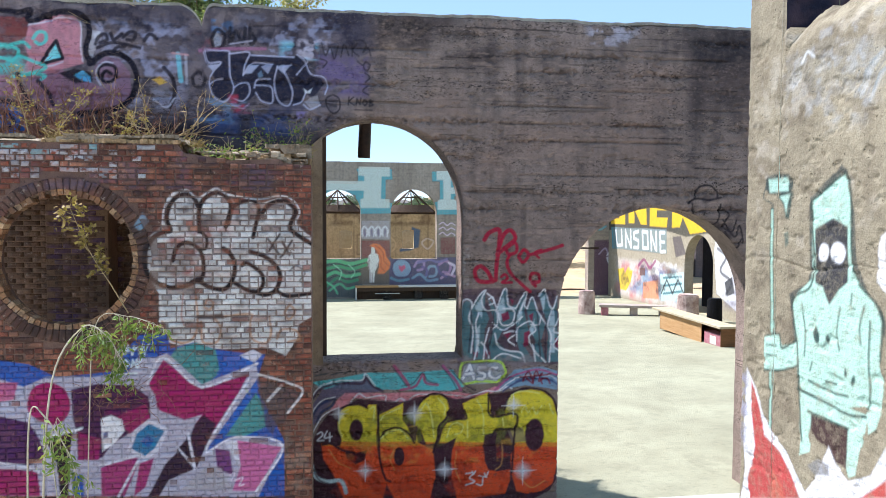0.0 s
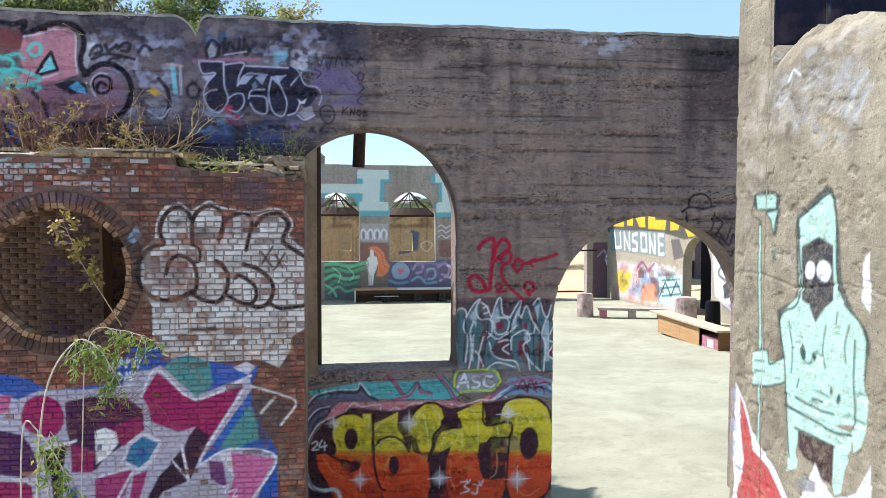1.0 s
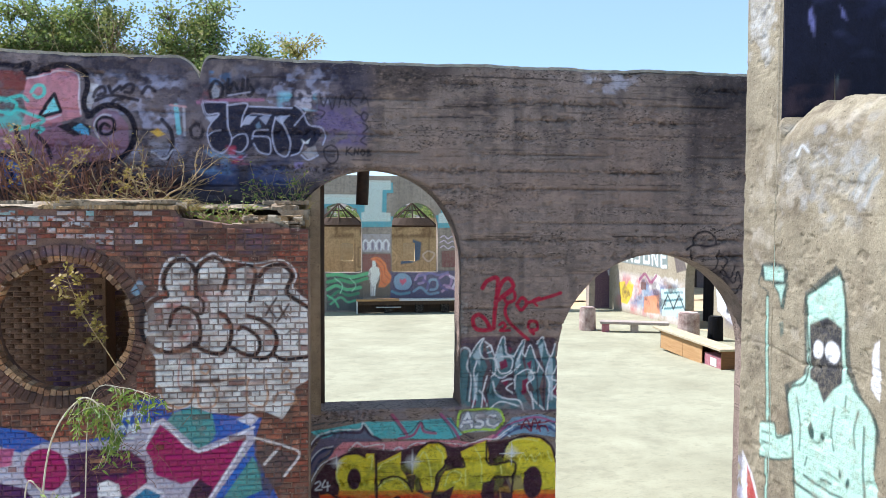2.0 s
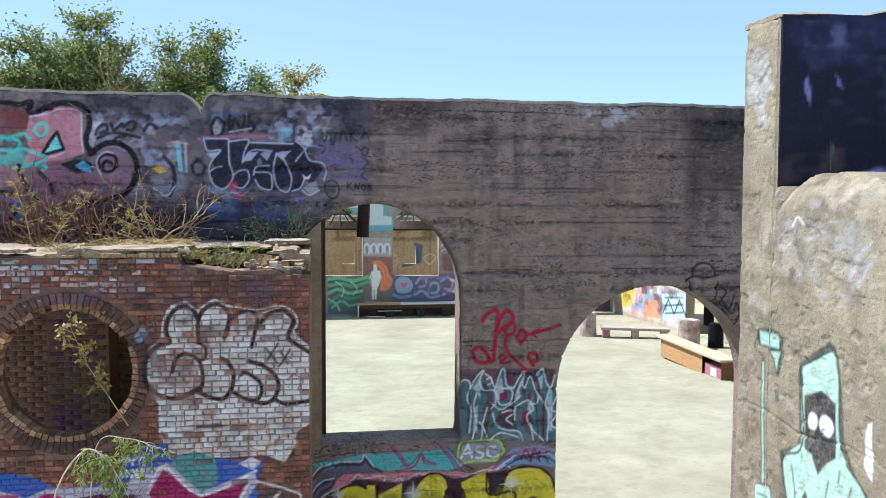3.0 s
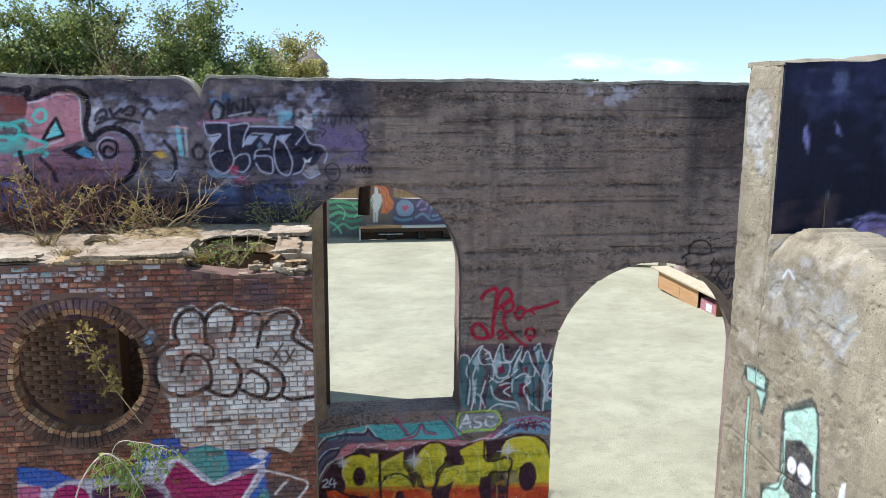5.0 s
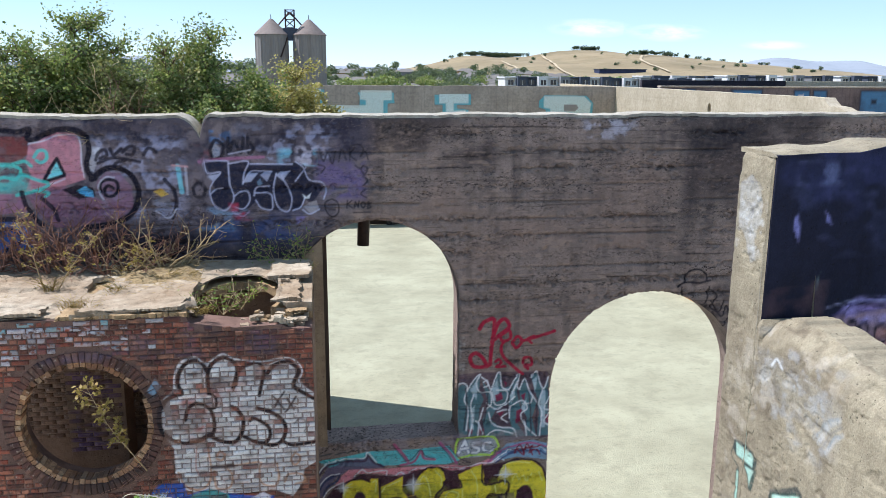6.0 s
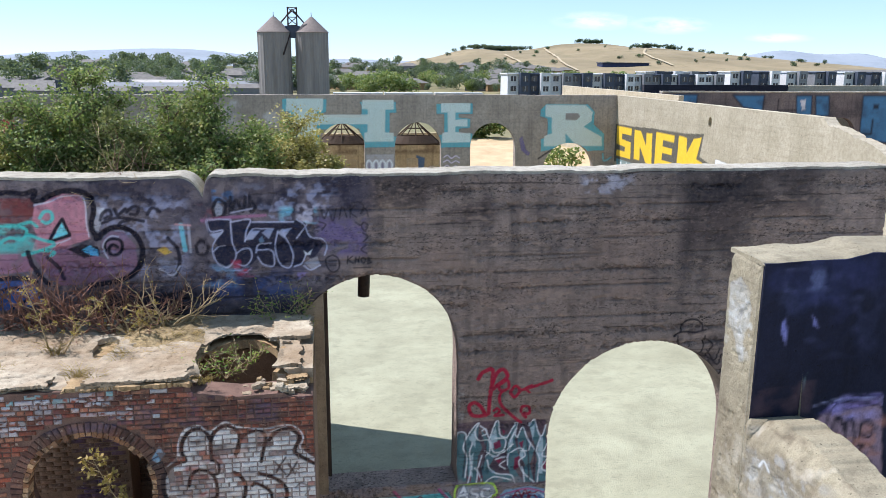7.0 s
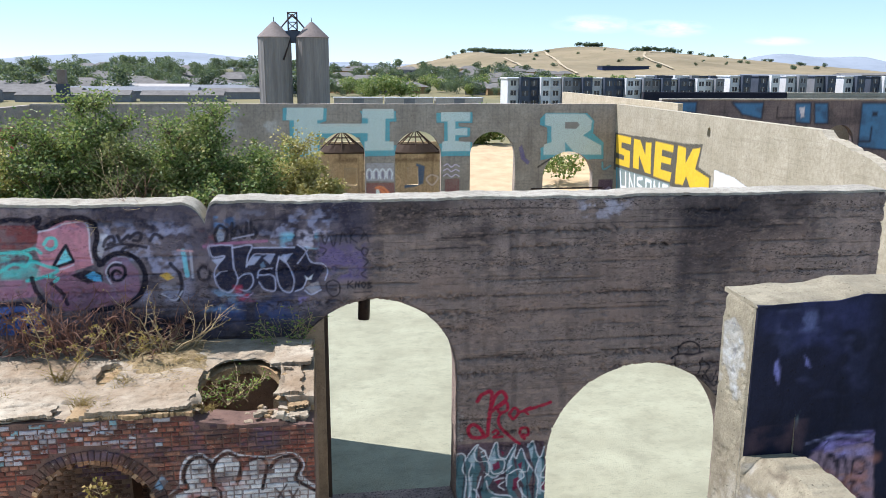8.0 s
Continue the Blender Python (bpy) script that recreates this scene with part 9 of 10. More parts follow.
        bmesh.ops.bevel(bm, geom=[e for e in bm.edges if abs(e.verts[0].co.z - e.verts[1].co.z) < 1e-4], offset=0.05, segments=2, affect="EDGES")
        part("body", bm, m, bl, smooth=False)
    yard = thing("steel_bar", (13.4, 49.46, 2.3), "rusty steel bar lying across the low arch", "bar")
    bm = bmesh.new()
    rod(bm, (0, 0, 0), (4.8, 0.0, 0.02), 0.05, 0.05, 8)
    part("bar", bm, STEEL, yard)


build_benches()

# ---- plants ----
def tubes(paths, n=5):
    """One mesh of tapered bent stems; each path is a list of (point, radius)."""
    vs, fs, base = [], [], 0
    for path in paths:
        pts = [Vector(p) for p, _ in path]
        for i, (p, (_, r)) in enumerate(zip(pts, path)):
            d = (pts[min(i + 1, len(pts) - 1)] - pts[max(i - 1, 0)]).normalized()
            a = d.orthogonal().normalized()
            b = d.cross(a)
            for k in range(n):
                t = 2 * math.pi * k / n
                vs.append(p + (a * math.cos(t) + b * math.sin(t)) * r)
        for i in range(len(pts) - 1):
            for k in range(n):
                k2 = (k + 1) % n
                fs.append((base + i * n + k, base + i * n + k2, base + (i + 1) * n + k2, base + (i + 1) * n + k))
        base += len(pts) * n
    return np.array(vs), np.array(fs)


def leaf_cards(points, length, width, r, droop=0.2):
    """One mesh of small pointed folded leaves at the points (n,3)."""
    n = len(points)
    d = r.normal(size=(n, 3))
    d[:, 2] = d[:, 2] * 0.6 - droop
    d /= np.linalg.norm(d, axis=1)[:, None]
    s = np.cross(d, r.normal(size=(n, 3)))
    s /= np.linalg.norm(s, axis=1)[:, None] + 1e-9
    up = np.cross(s, d)
    L = length * r.uniform(0.6, 1.3, n)[:, None]
    W = width * r.uniform(0.7, 1.2, n)[:, None]
    p = np.asarray(points)
    v = np.stack([p, p + d * L * 0.45 + s * W * 0.5 + up * W * 0.12, p + d * L, p + d * L * 0.45 - s * W * 0.5 + up * W * 0.12], 1).reshape(-1, 3)
    f = np.arange(4 * n).reshape(n, 4)
    return v, f


def grow(r, start, direction, length, radius, depth, spread, lift, out, tips, split=3):
    """A branch with its own branches: fills out with paths, tips with leaf points."""
    p = Vector(start)
    d = Vector(direction).normalized()
    path = [(p.copy(), radius)]
    steps = 5
    for k in range(steps):
        d = (d + Vector(r.normal(size=3)) * 0.14 + Vector((0, 0, lift))).normalized()
        p = p + d * (length / steps)
        path.append((p.copy(), max(radius * (1 - 0.75 * (k + 1) / steps), 0.003)))
        if depth == 0 or k >= 2:
            tips.append(p.copy())
        if depth > 0 and k >= 1:
            for _ in range(1 if k < steps - 1 else split):
                side = (d + Vector(r.normal(size=3)) * spread).normalized()
                grow(r, p, side, length * r.uniform(0.45, 0.65), radius * 0.5, depth - 1, spread, lift, out, tips, split)
    out.append(path)


def shrub(at, height, seed, leaf, label, stems=7, lean=0.0, radius=0.9, leaves=30000):
    """A many-stemmed shrub tree: upright stems, side sprays, leaves along the sprays."""
    r = np.random.default_rng(seed)
    out, pts, shoots = [], [], []
    for k in range(stems):
        a = 2 * math.pi * k / stems + r.uniform(-0.4, 0.4)
        reach = radius * r.uniform(0.2, 1.0)
        h = height * (1.0 if k == 0 else r.uniform(0.80, 0.98))
        mid = (reach * 0.5 * math.cos(a) + lean * h * 0.4, reach * 0.5 * math.sin(a), h * 0.5)
        end = (reach * math.cos(a) + lean * h, reach * math.sin(a), h)
        line = curve(np.array([(0.06 * math.cos(a), 0.06 * math.sin(a), 0.0), mid, end]), 9)
        n = len(line)
        out.append([(Vector(q), 0.05 * (1 - 0.9 * i / n)) for i, q in enumerate(line)])
        for i in range(n // 2, n):
            q = Vector(line[i])
            top = (i / n - 0.5) / 0.5
            if at[0] > -0.6 and q.z < 7.0:
                continue
            for _ in range(14 if q.z > 6.2 else 5):
                b = r.uniform(0, 2 * math.pi)
                L = radius * r.uniform(0.25, 0.85) * (1.15 - 0.45 * max(top, 0))
                e = q + Vector((math.cos(b) * L * 0.9, math.sin(b) * L * 0.9, L * r.uniform(0.1, 0.9)))
                m = (q + e) / 2 + Vector((0, 0, 0.06))
                out.append([(q, 0.010), (m, 0.006), (e, 0.002)])
                for t in r.uniform(0.1, 1.05, 6 if q.z > 6.2 else 1):
                    pts.append(q.lerp(e, t) if t > 0.5 else q.lerp(m, t * 2))
    # upright shoots that break the outline
    for _ in range(12):
        q = Vector(pts[int(r.integers(0, len(pts)))])
        if q.z < height * 0.86:
            continue
        L = r.uniform(0.15, 0.42)
        e = q + Vector((r.normal() * 0.16, r.normal() * 0.16, L))
        out.append([(q, 0.008), (q.lerp(e, 0.5), 0.005), (e, 0.002)])
        for s in np.repeat(np.linspace(0.0, 1.0, 9), 20):
            shoots.append(np.array(q.lerp(e, float(s))) + r.normal(size=3) * 0.10 * (1.2 - s))
    tree = thing("tree", at, label, "tree", group="trees behind the wall")
    v, f = tubes(out, 4)
    part("trunk", raw_mesh("trunk", v, f), BARK, tree)
    t = np.array(pts)
    pick = t[r.integers(0, len(t), leaves)] + r.normal(size=(leaves, 3)) * 0.08
    if shoots:
        pick = np.concatenate([pick, np.array(shoots)])
    w = pick + np.array(at)
    keep = (w[:, 1] > 13.2) & ~((w[:, 0] > -0.55) & (w[:, 2] < 7.2))
    v, f = leaf_cards(pick[keep], 0.058, 0.042, r)
    tagged(part("crown", raw_mesh("crown", v, f), leaf, tree), kind="stuff")
    return tree


def build_trees():
    spots = (
        (-5.3, 14.4, 8.25, LEAF_BRIGHT, "bright green leafy shrub tree behind the wall", 0.0, 0.9),
        (-4.75, 14.3, 8.5, LEAF_YELLOW, "browning shrub behind the concrete wall", 0.0, 0.7),
        (-4.3, 14.6, 9.2, LEAF, "tall green shrub tree with a forked pointed top", 0.0, 0.7),
        (-3.85, 14.6, 9.25, LEAF, "tallest green shrub tree with a pointed top", 0.0, 0.65),
        (-4.9, 15.3, 8.7, LEAF_MIX, "tall green shrub tree deeper in the thicket", 0.0, 0.8),
        (-3.1, 14.2, 8.2, LEAF_MIX, "green and brown shrub behind the concrete wall", 0.0, 0.75),
        (-2.55, 14.6, 8.65, LEAF_MIX, "airy green and yellow shrub tree", 0.0, 0.8),
        (-2.1, 14.6, 9.1, LEAF, "tall airy shrub tree with loose tip sprays", 0.0, 0.7),
        (-1.5, 14.2, 8.3, LEAF, "dense green shrub by the wall notch", 0.0, 0.75),
        (-1.15, 14.9, 8.45, LEAF_YELLOW, "pale green shrub leaning towards the cross wall", 0.02, 0.7),
        (-1.3, 16.0, 8.1, LEAF_MIX, "pale yellow-green shrub beside the cross wall", 0.02, 0.8),
        (-0.48, 15.3, 7.95, LEAF_YELLOW, "yellow-green shrub past the cross wall", 0.02, 0.32),
        (-0.42, 14.7, 7.75, LEAF_YELLOW, "low yellow-green shrub at the end of the thicket", 0.06, 0.32),
        (-6.2, 14.8, 8.4, LEAF, "green shrub at the edge of the thicket", 0.0, 1.0),
        (-3.0, 16.6, 8.5, LEAF, "green shrub among taller neighbours in the thicket", 0.0, 1.1),
    )
    for k, (x, y, top, m, lab, lean, radius) in enumerate(spots):
        shrub((x, y, 0.08), top - 0.2, 100 + k, m, lab, 12, lean, radius * 1.25)


build_trees()


def dry_bush(at, size, seed, label, material, n=9, seeds=0, flat=0.35):
    r = np.random.default_rng(seed)
    out, tips = [], []
    for k in range(n):
        a = r.uniform(0, 2 * math.pi)
        grow(r, (0, 0, -0.03), (math.cos(a) * r.uniform(0.2, 1.1), math.sin(a) * flat, r.uniform(0.4, 1.0)), size * r.uniform(0.6, 1.0), 0.021, 1 if size < 0.72 else 2, 0.6, 0.02, out, tips, 1)
    bush = thing("dead_shrub", at, label, "shrub", group="dry shrubs on the ledge")
    thick = [q for q in out if q[0][1] > 0.015]
    v, f = tubes(thick, 5)
    tagged(part("stem", raw_mesh("stem", v, f), material, bush), kind="stuff")
    v, f = tubes([q for q in out if q[0][1] <= 0.015], 3)
    tagged(part("branchwork", raw_mesh("branchwork", v, f), material, bush), kind="stuff")
    if seeds:
        t = np.array(tips)
        v, f = leaf_cards(t[r.integers(0, len(t), seeds)] + r.normal(size=(seeds, 3)) * 0.02, 0.04, 0.025, r)
        tagged(part("seed_head", raw_mesh("seed_head", v, f), DRY, bush), kind="stuff")
    return bush


def tuft(at, size, seed, label, material, n=60):
    r = np.random.default_rng(seed)
    paths = []
    for k in range(n):
        a = r.uniform(0, 2 * math.pi)
        o = Vector((r.normal() * 0.05, r.normal() * 0.04, -0.02))
        L = size * r.uniform(0.4, 1.0)
        d = Vector((math.cos(a) * 0.7, math.sin(a) * 0.5, 1.0))
        paths.append([(o, 0.004), (o + d * L * 0.5, 0.003), (o + d * L * 0.85 + Vector((math.cos(a), math.sin(a), -0.4)) * L * 0.3, 0.001)])
    t = thing("grass_tuft", at, label, "grass", group="dry grass tufts")
    v, f = tubes(paths, 3)
    tagged(part("grass", raw_mesh("grass", v, f), material, t), kind="stuff")
    return t


def stalk(at, height, lean, seed, label):
    """A tall dry stalk with yellow seed heads."""
    r = np.random.default_rng(seed)
    paths, heads = [], []
    p = [Vector((0, 0, -0.03)), Vector((lean * 0.4, 0, height * 0.45)), Vector((lean, -0.05, height))]
    pts = [Vector(q) for q in curve(np.array(p), 6)]
    paths.append([(q, 0.012 - 0.009 * i / len(pts)) for i, q in enumerate(pts)])
    for i, q in enumerate(pts[4:]):
        for _ in range(3):
            e = q + Vector((r.normal() * 0.10, r.normal() * 0.06, r.uniform(0.02, 0.10)))
            paths.append([(q, 0.004), (e, 0.002)])
            heads += [e + Vector(r.normal(size=3)) * 0.018 for _ in range(9)]
    t = thing("dry_stalk", at, label, "weed", group="dry stalks on the ledge")
    v, f = tubes(paths, 4)
    tagged(part("stem", raw_mesh("stem", v, f), TWIG, t), kind="stuff")
    v, f = leaf_cards(np.array(heads), 0.035, 0.022, r)
    tagged(part("seed_head", raw_mesh("seed_head", v, f), DRY, t), kind="stuff")


def leafy(at, size, seed, label, material, n=240, leaf=0.07):
    r = np.random.default_rng(seed)
    out, tips = [], []
    for k in range(7):
        a = r.uniform(0, 2 * math.pi)
        grow(r, (0, 0, -0.03), (math.cos(a) * 0.7, math.sin(a) * 0.5, 0.9), size * r.uniform(0.6, 1.0), 0.006, 1, 0.6, 0.0, out, tips, 2)
    t = thing("weed", at, label, "plant", group="green weeds")
    v, f = tubes(out, 3)
    tagged(part("stem", raw_mesh("stem", v, f), TWIG, t), kind="stuff")
    q = np.array(tips)
    v, f = leaf_cards(q[r.integers(0, len(q), n)] + r.normal(size=(n, 3)) * 0.03, leaf, leaf * 0.45, r)
    tagged(part("foliage", raw_mesh("foliage", v, f), material, t), kind="stuff")


def build_ledge_plants():
    L = 5.62
    for k, (x, y, s) in enumerate(((-5.2, 12.1, 0.7), (-4.7, 12.1, 0.7), (-4.4, 12.2, 0.8), (-4.1, 12.15, 0.8), (-3.0, 12.05, 0.6), (-2.2, 12.2, 0.6), (-3.55, 12.1, 0.95), (-3.2, 12.2, 0.9), (-2.75, 12.15, 0.75), (-2.45, 12.1, 0.7), (-3.8, 12.25, 0.9), (-4.55, 12.2, 0.75), (-3.35, 11.95, 0.7), (-2.9, 11.95, 0.6), (-2.3, 12.25, 0.75), (-3.7, 12.0, 0.7))):
        dry_bush((x, y, L), s, 200 + k, "dense dead reddish shrub against the painted wall", TWIG_RED, 5, 0)
    for k, (x, y, s) in enumerate(((-2.15, 11.95, 0.85), (-1.95, 12.0, 0.7), (-2.6, 11.9, 0.55))):
        dry_bush((x, y, L), s, 230 + k, "pale bare twiggy shrub with a few yellow leaves", TWIG, 4, 40)
    for k, (x, y, s) in enumerate(((-2.95, 13.75, 1.5), (-2.65, 13.8, 1.4), (-3.9, 13.8, 1.3))):
        bush = dry_bush((x, y, 6.4), s, 236 + k, "bare brown branches of a dead shrub behind the wall", TWIG_RED if k % 2 else TWIG, 9, 0)
        bm = bmesh.new()
        rod(bm, (0, 0, -6.3), (0, 0, 0.05), 0.03, 0.02, 6)
        part("trunk", bm, BARK, bush)
    x, y = np.meshgrid(np.linspace(-2.75, -1.45, 60), np.linspace(11.05, 12.49, 60))
    rise = np.clip(np.minimum(np.minimum(x + 2.75, -1.45 - x) / 0.35, (y - 11.05) / 0.5), 0, 1)
    z = L - 0.03 + rise * (0.10 + 0.10 * (fbm(x * 3, y * 3, 95) - 0.4) + 0.05 * (fbm(x * 14, y * 14, 96) - 0.5))
    idx = np.arange(x.size).reshape(x.shape)
    q = np.stack([idx[:-1, :-1], idx[:-1, 1:], idx[1:, 1:], idx[1:, :-1]], -1).reshape(-1, 4)
    soil = part("dry_soil", raw_mesh("dry_soil", np.stack([x, y, z], -1).reshape(-1, 3), q, None, SOIL, True), None)
    tagged(soil, "low heap of dry soil and straw against the wall", "soil")
    r = np.random.default_rng(97)
    paths = []
    for _ in range(420):
        o = Vector((r.uniform(-2.8, -1.5), r.uniform(10.7, 12.45), L + r.uniform(0.03, 0.12)))
        d = Vector((r.normal(), r.normal(), r.normal() * 0.15)).normalized() * r.uniform(0.05, 0.14)
        paths.append([(o, 0.003), (o + d, 0.002)])
    v, f = tubes(paths, 3)
    litter = part("straw_litter", raw_mesh("straw_litter", v, f), DRY_STRAW)
    tagged(litter, "dry straw litter scattered over the ledge", "straw", kind="stuff")
    stalk((-3.55, 11.3, L), 0.95, -0.22, 240, "tall dry yellow stalk on the ledge")
    stalk((-3.35, 11.2, L), 0.72, 0.55, 241, "leaning dry yellow stalk on the ledge")
    stalk((-2.45, 11.6, L), 0.5, 0.1, 242, "short dry yellow stalk on the ledge")
    for k, (x, y, s) in enumerate(((-3.45, 11.2, 0.35), (-2.9, 10.25, 0.32), (-2.65, 10.1, 0.28), (-2.0, 11.5, 0.3), (-1.75, 11.6, 0.26), (-0.25, 11.5, 0.2), (-0.12, 11.9, 0.22), (-2.5, 10.9, 0.3), (-1.3, 9.98, 0.15), (-3.9, 10.6, 0.2))):
        tuft((x, y, L - 0.02), s, 260 + k, "dry straw-coloured grass tuft on the ledge", DRY, 45)
    leafy((-0.95, 10.9, 5.36), 0.42, 280, "bright green weed growing in the broken hole", LEAF_BRIGHT, 130, 0.055)
    leafy((-1.15, 10.7, 5.36), 0.3, 281, "small green weed growing in the broken hole", LEAF_BRIGHT, 60, 0.06)
    leafy((-0.5, 12.25, L), 0.55, 282, "green weed beside the arched window", LEAF_BRIGHT, 160, 0.06)
    leafy((-0.15, 12.3, L), 0.5, 283, "thin green weed by the window jamb", LEAF, 140, 0.06)
    leafy((-1.45, 10.4, 5.5), 0.2, 284, "low green weed at the broken edge", LEAF_BRIGHT, 120, 0.05)


build_ledge_plants()


def build_front_plants():
    r = np.random.default_rng(300)
    # flowering stem across the round opening, rooted in the ring
    base = Vector((-2.04, 9.72, 3.66))
    pts = [Vector(q) for q in curve(np.array([(0, 0, 0), (-0.16, -0.12, 0.35), (-0.36, -0.18, 0.72), (-0.55, -0.2, 1.2)]), 6)]
    paths = [[(q, 0.009 - 0.006 * i / len(pts)) for i, q in enumerate(pts)]]
    heads = []
    for i, q in enumerate(pts[8:]):
        for _ in range(2):
            e = q + Vector((r.uniform(-0.16, 0.14), r.normal() * 0.04, r.uniform(0.0, 0.10)))
            paths.append([(q, 0.004), (e, 0.002)])
            heads += [e + Vector(r.normal(size=3)) * 0.026 for _ in range(11)]
    t = thing("flower_stem", base, "thin woody stem with dry yellow flowers before the round opening", "weed")
    v, f = tubes(paths, 4)
    tagged(part("stem", raw_mesh("stem", v, f), TWIG, t), kind="stuff")
    v, f = leaf_cards(np.array(heads), 0.06, 0.045, r)
    tagged(part("blossom", raw_mesh("blossom", v, f), DRY, t), kind="stuff")
    # arching branches with drooping leaf clusters, rooted in the ground
    arcs = (
        ((-2.74, 8.85, 0.1), [(0, 0, 0), (0.03, 0, 1.7), (0.13, 0.05, 3.0), (0.42, 0.08, 3.52), (0.66, 0.05, 3.44), (0.83, 0.0, 3.18)], 0.016, 5),
        ((-2.82, 8.8, 0.1), [(0, 0, 0), (-0.02, 0, 1.6), (0.02, 0, 2.66), (0.17, -0.03, 2.64), (0.38, -0.05, 2.3), (0.47, -0.05, 2.02)], 0.013, 2),
        ((-2.44, 8.8, 0.1), [(0, 0, 0), (-0.1, 0, 1.6), (-0.17, 0, 2.35), (-0.1, 0, 2.62)], 0.009, 1),
        ((-2.35, 8.95, 0.1), [(0, 0, 0), (0.05, 0.1, 2.5), (0.15, 0.05, 3.55), (0.47, 0.05, 3.62), (0.77, 0.02, 3.52)], 0.009, 2),
        ((-2.92, 8.7, 0.1), [(0, 0, 0), (0.02, 0, 1.2), (0.1, 0, 1.7), (0.2, 0, 1.82)], 0.01, 2),
        ((-2.2, 8.75, 0.1), [(0, 0, 0), (0.0, 0, 1.2), (0.05, 0, 1.75)], 0.009, 2),
    )
    for k, (at, line, rad, clusters) in enumerate(arcs):
        t = thing("arching_plant", at, "arching grey stem with drooping yellow-green leaf clusters", "plant", group="arching plants before the brick wall")
        pts = [Vector(q) for q in curve(np.array(line), 7)]
        paths = [[(q, rad * (1 - 0.7 * i / len(pts))) for i, q in enumerate(pts)]]
        leaves = []
        n0 = len(pts) * 3 // 5
        for c in range(clusters * 5):
            q = pts[int(r.integers(n0, len(pts)))]
            e = q + Vector((r.normal() * 0.12, r.normal() * 0.06, -r.uniform(0.08, 0.42)))
            mid = (q + e) / 2 + Vector((0, 0, 0.04))
            paths.append([(q, 0.004), (mid, 0.003), (e, 0.002)])
            for s in np.linspace(0.2, 1.0, 18):
                leaves.append(np.array(q) * (1 - s) + np.array(e) * s + r.normal(size=3) * 0.025)
        v, f = tubes(paths, 4)
        tagged(part("stem", raw_mesh("stem", v, f), PALE_STEM, t), kind="stuff")
        v, f = leaf_cards(np.array(leaves), 0.09, 0.026, r, 0.9)
        tagged(part("foliage", raw_mesh("foliage", v, f), LEAF_BRIGHT, t), kind="stuff")
    # tangle of thin dead runners on the wall
    for at, n, s, seed in (((-1.95, 9.8, 2.6), 26, 0.5, 310), ((-1.95, 9.76, 3.45), 16, 0.28, 311)):
        rr = np.random.default_rng(seed)
        paths = []
        for k in range(n):
            p = Vector((rr.uniform(-s, s * 0.6), rr.uniform(-0.03, 0.0), rr.uniform(-0.1, s)))
            pts = [p]
            d = Vector((rr.normal(), 0, rr.normal() - 0.3)).normalized()
            for _ in range(7):
                d = (d + Vector((rr.normal() * 0.5, 0, rr.normal() * 0.5))).normalized()
                p = p + d * 0.07
                pts.append(Vector((p.x, max(min(p.y, 0.02), -0.05), p.z)))
            paths.append([(q, 0.003) for q in pts])
        t = thing("dead_creeper", at, "tangle of thin dead creeper on the bricks", "creeper", group="dead creepers")
        v, f = tubes(paths, 3)
        tagged(part("runner", raw_mesh("runner", v, f), TWIG_RED, t), kind="stuff")


build_front_plants()

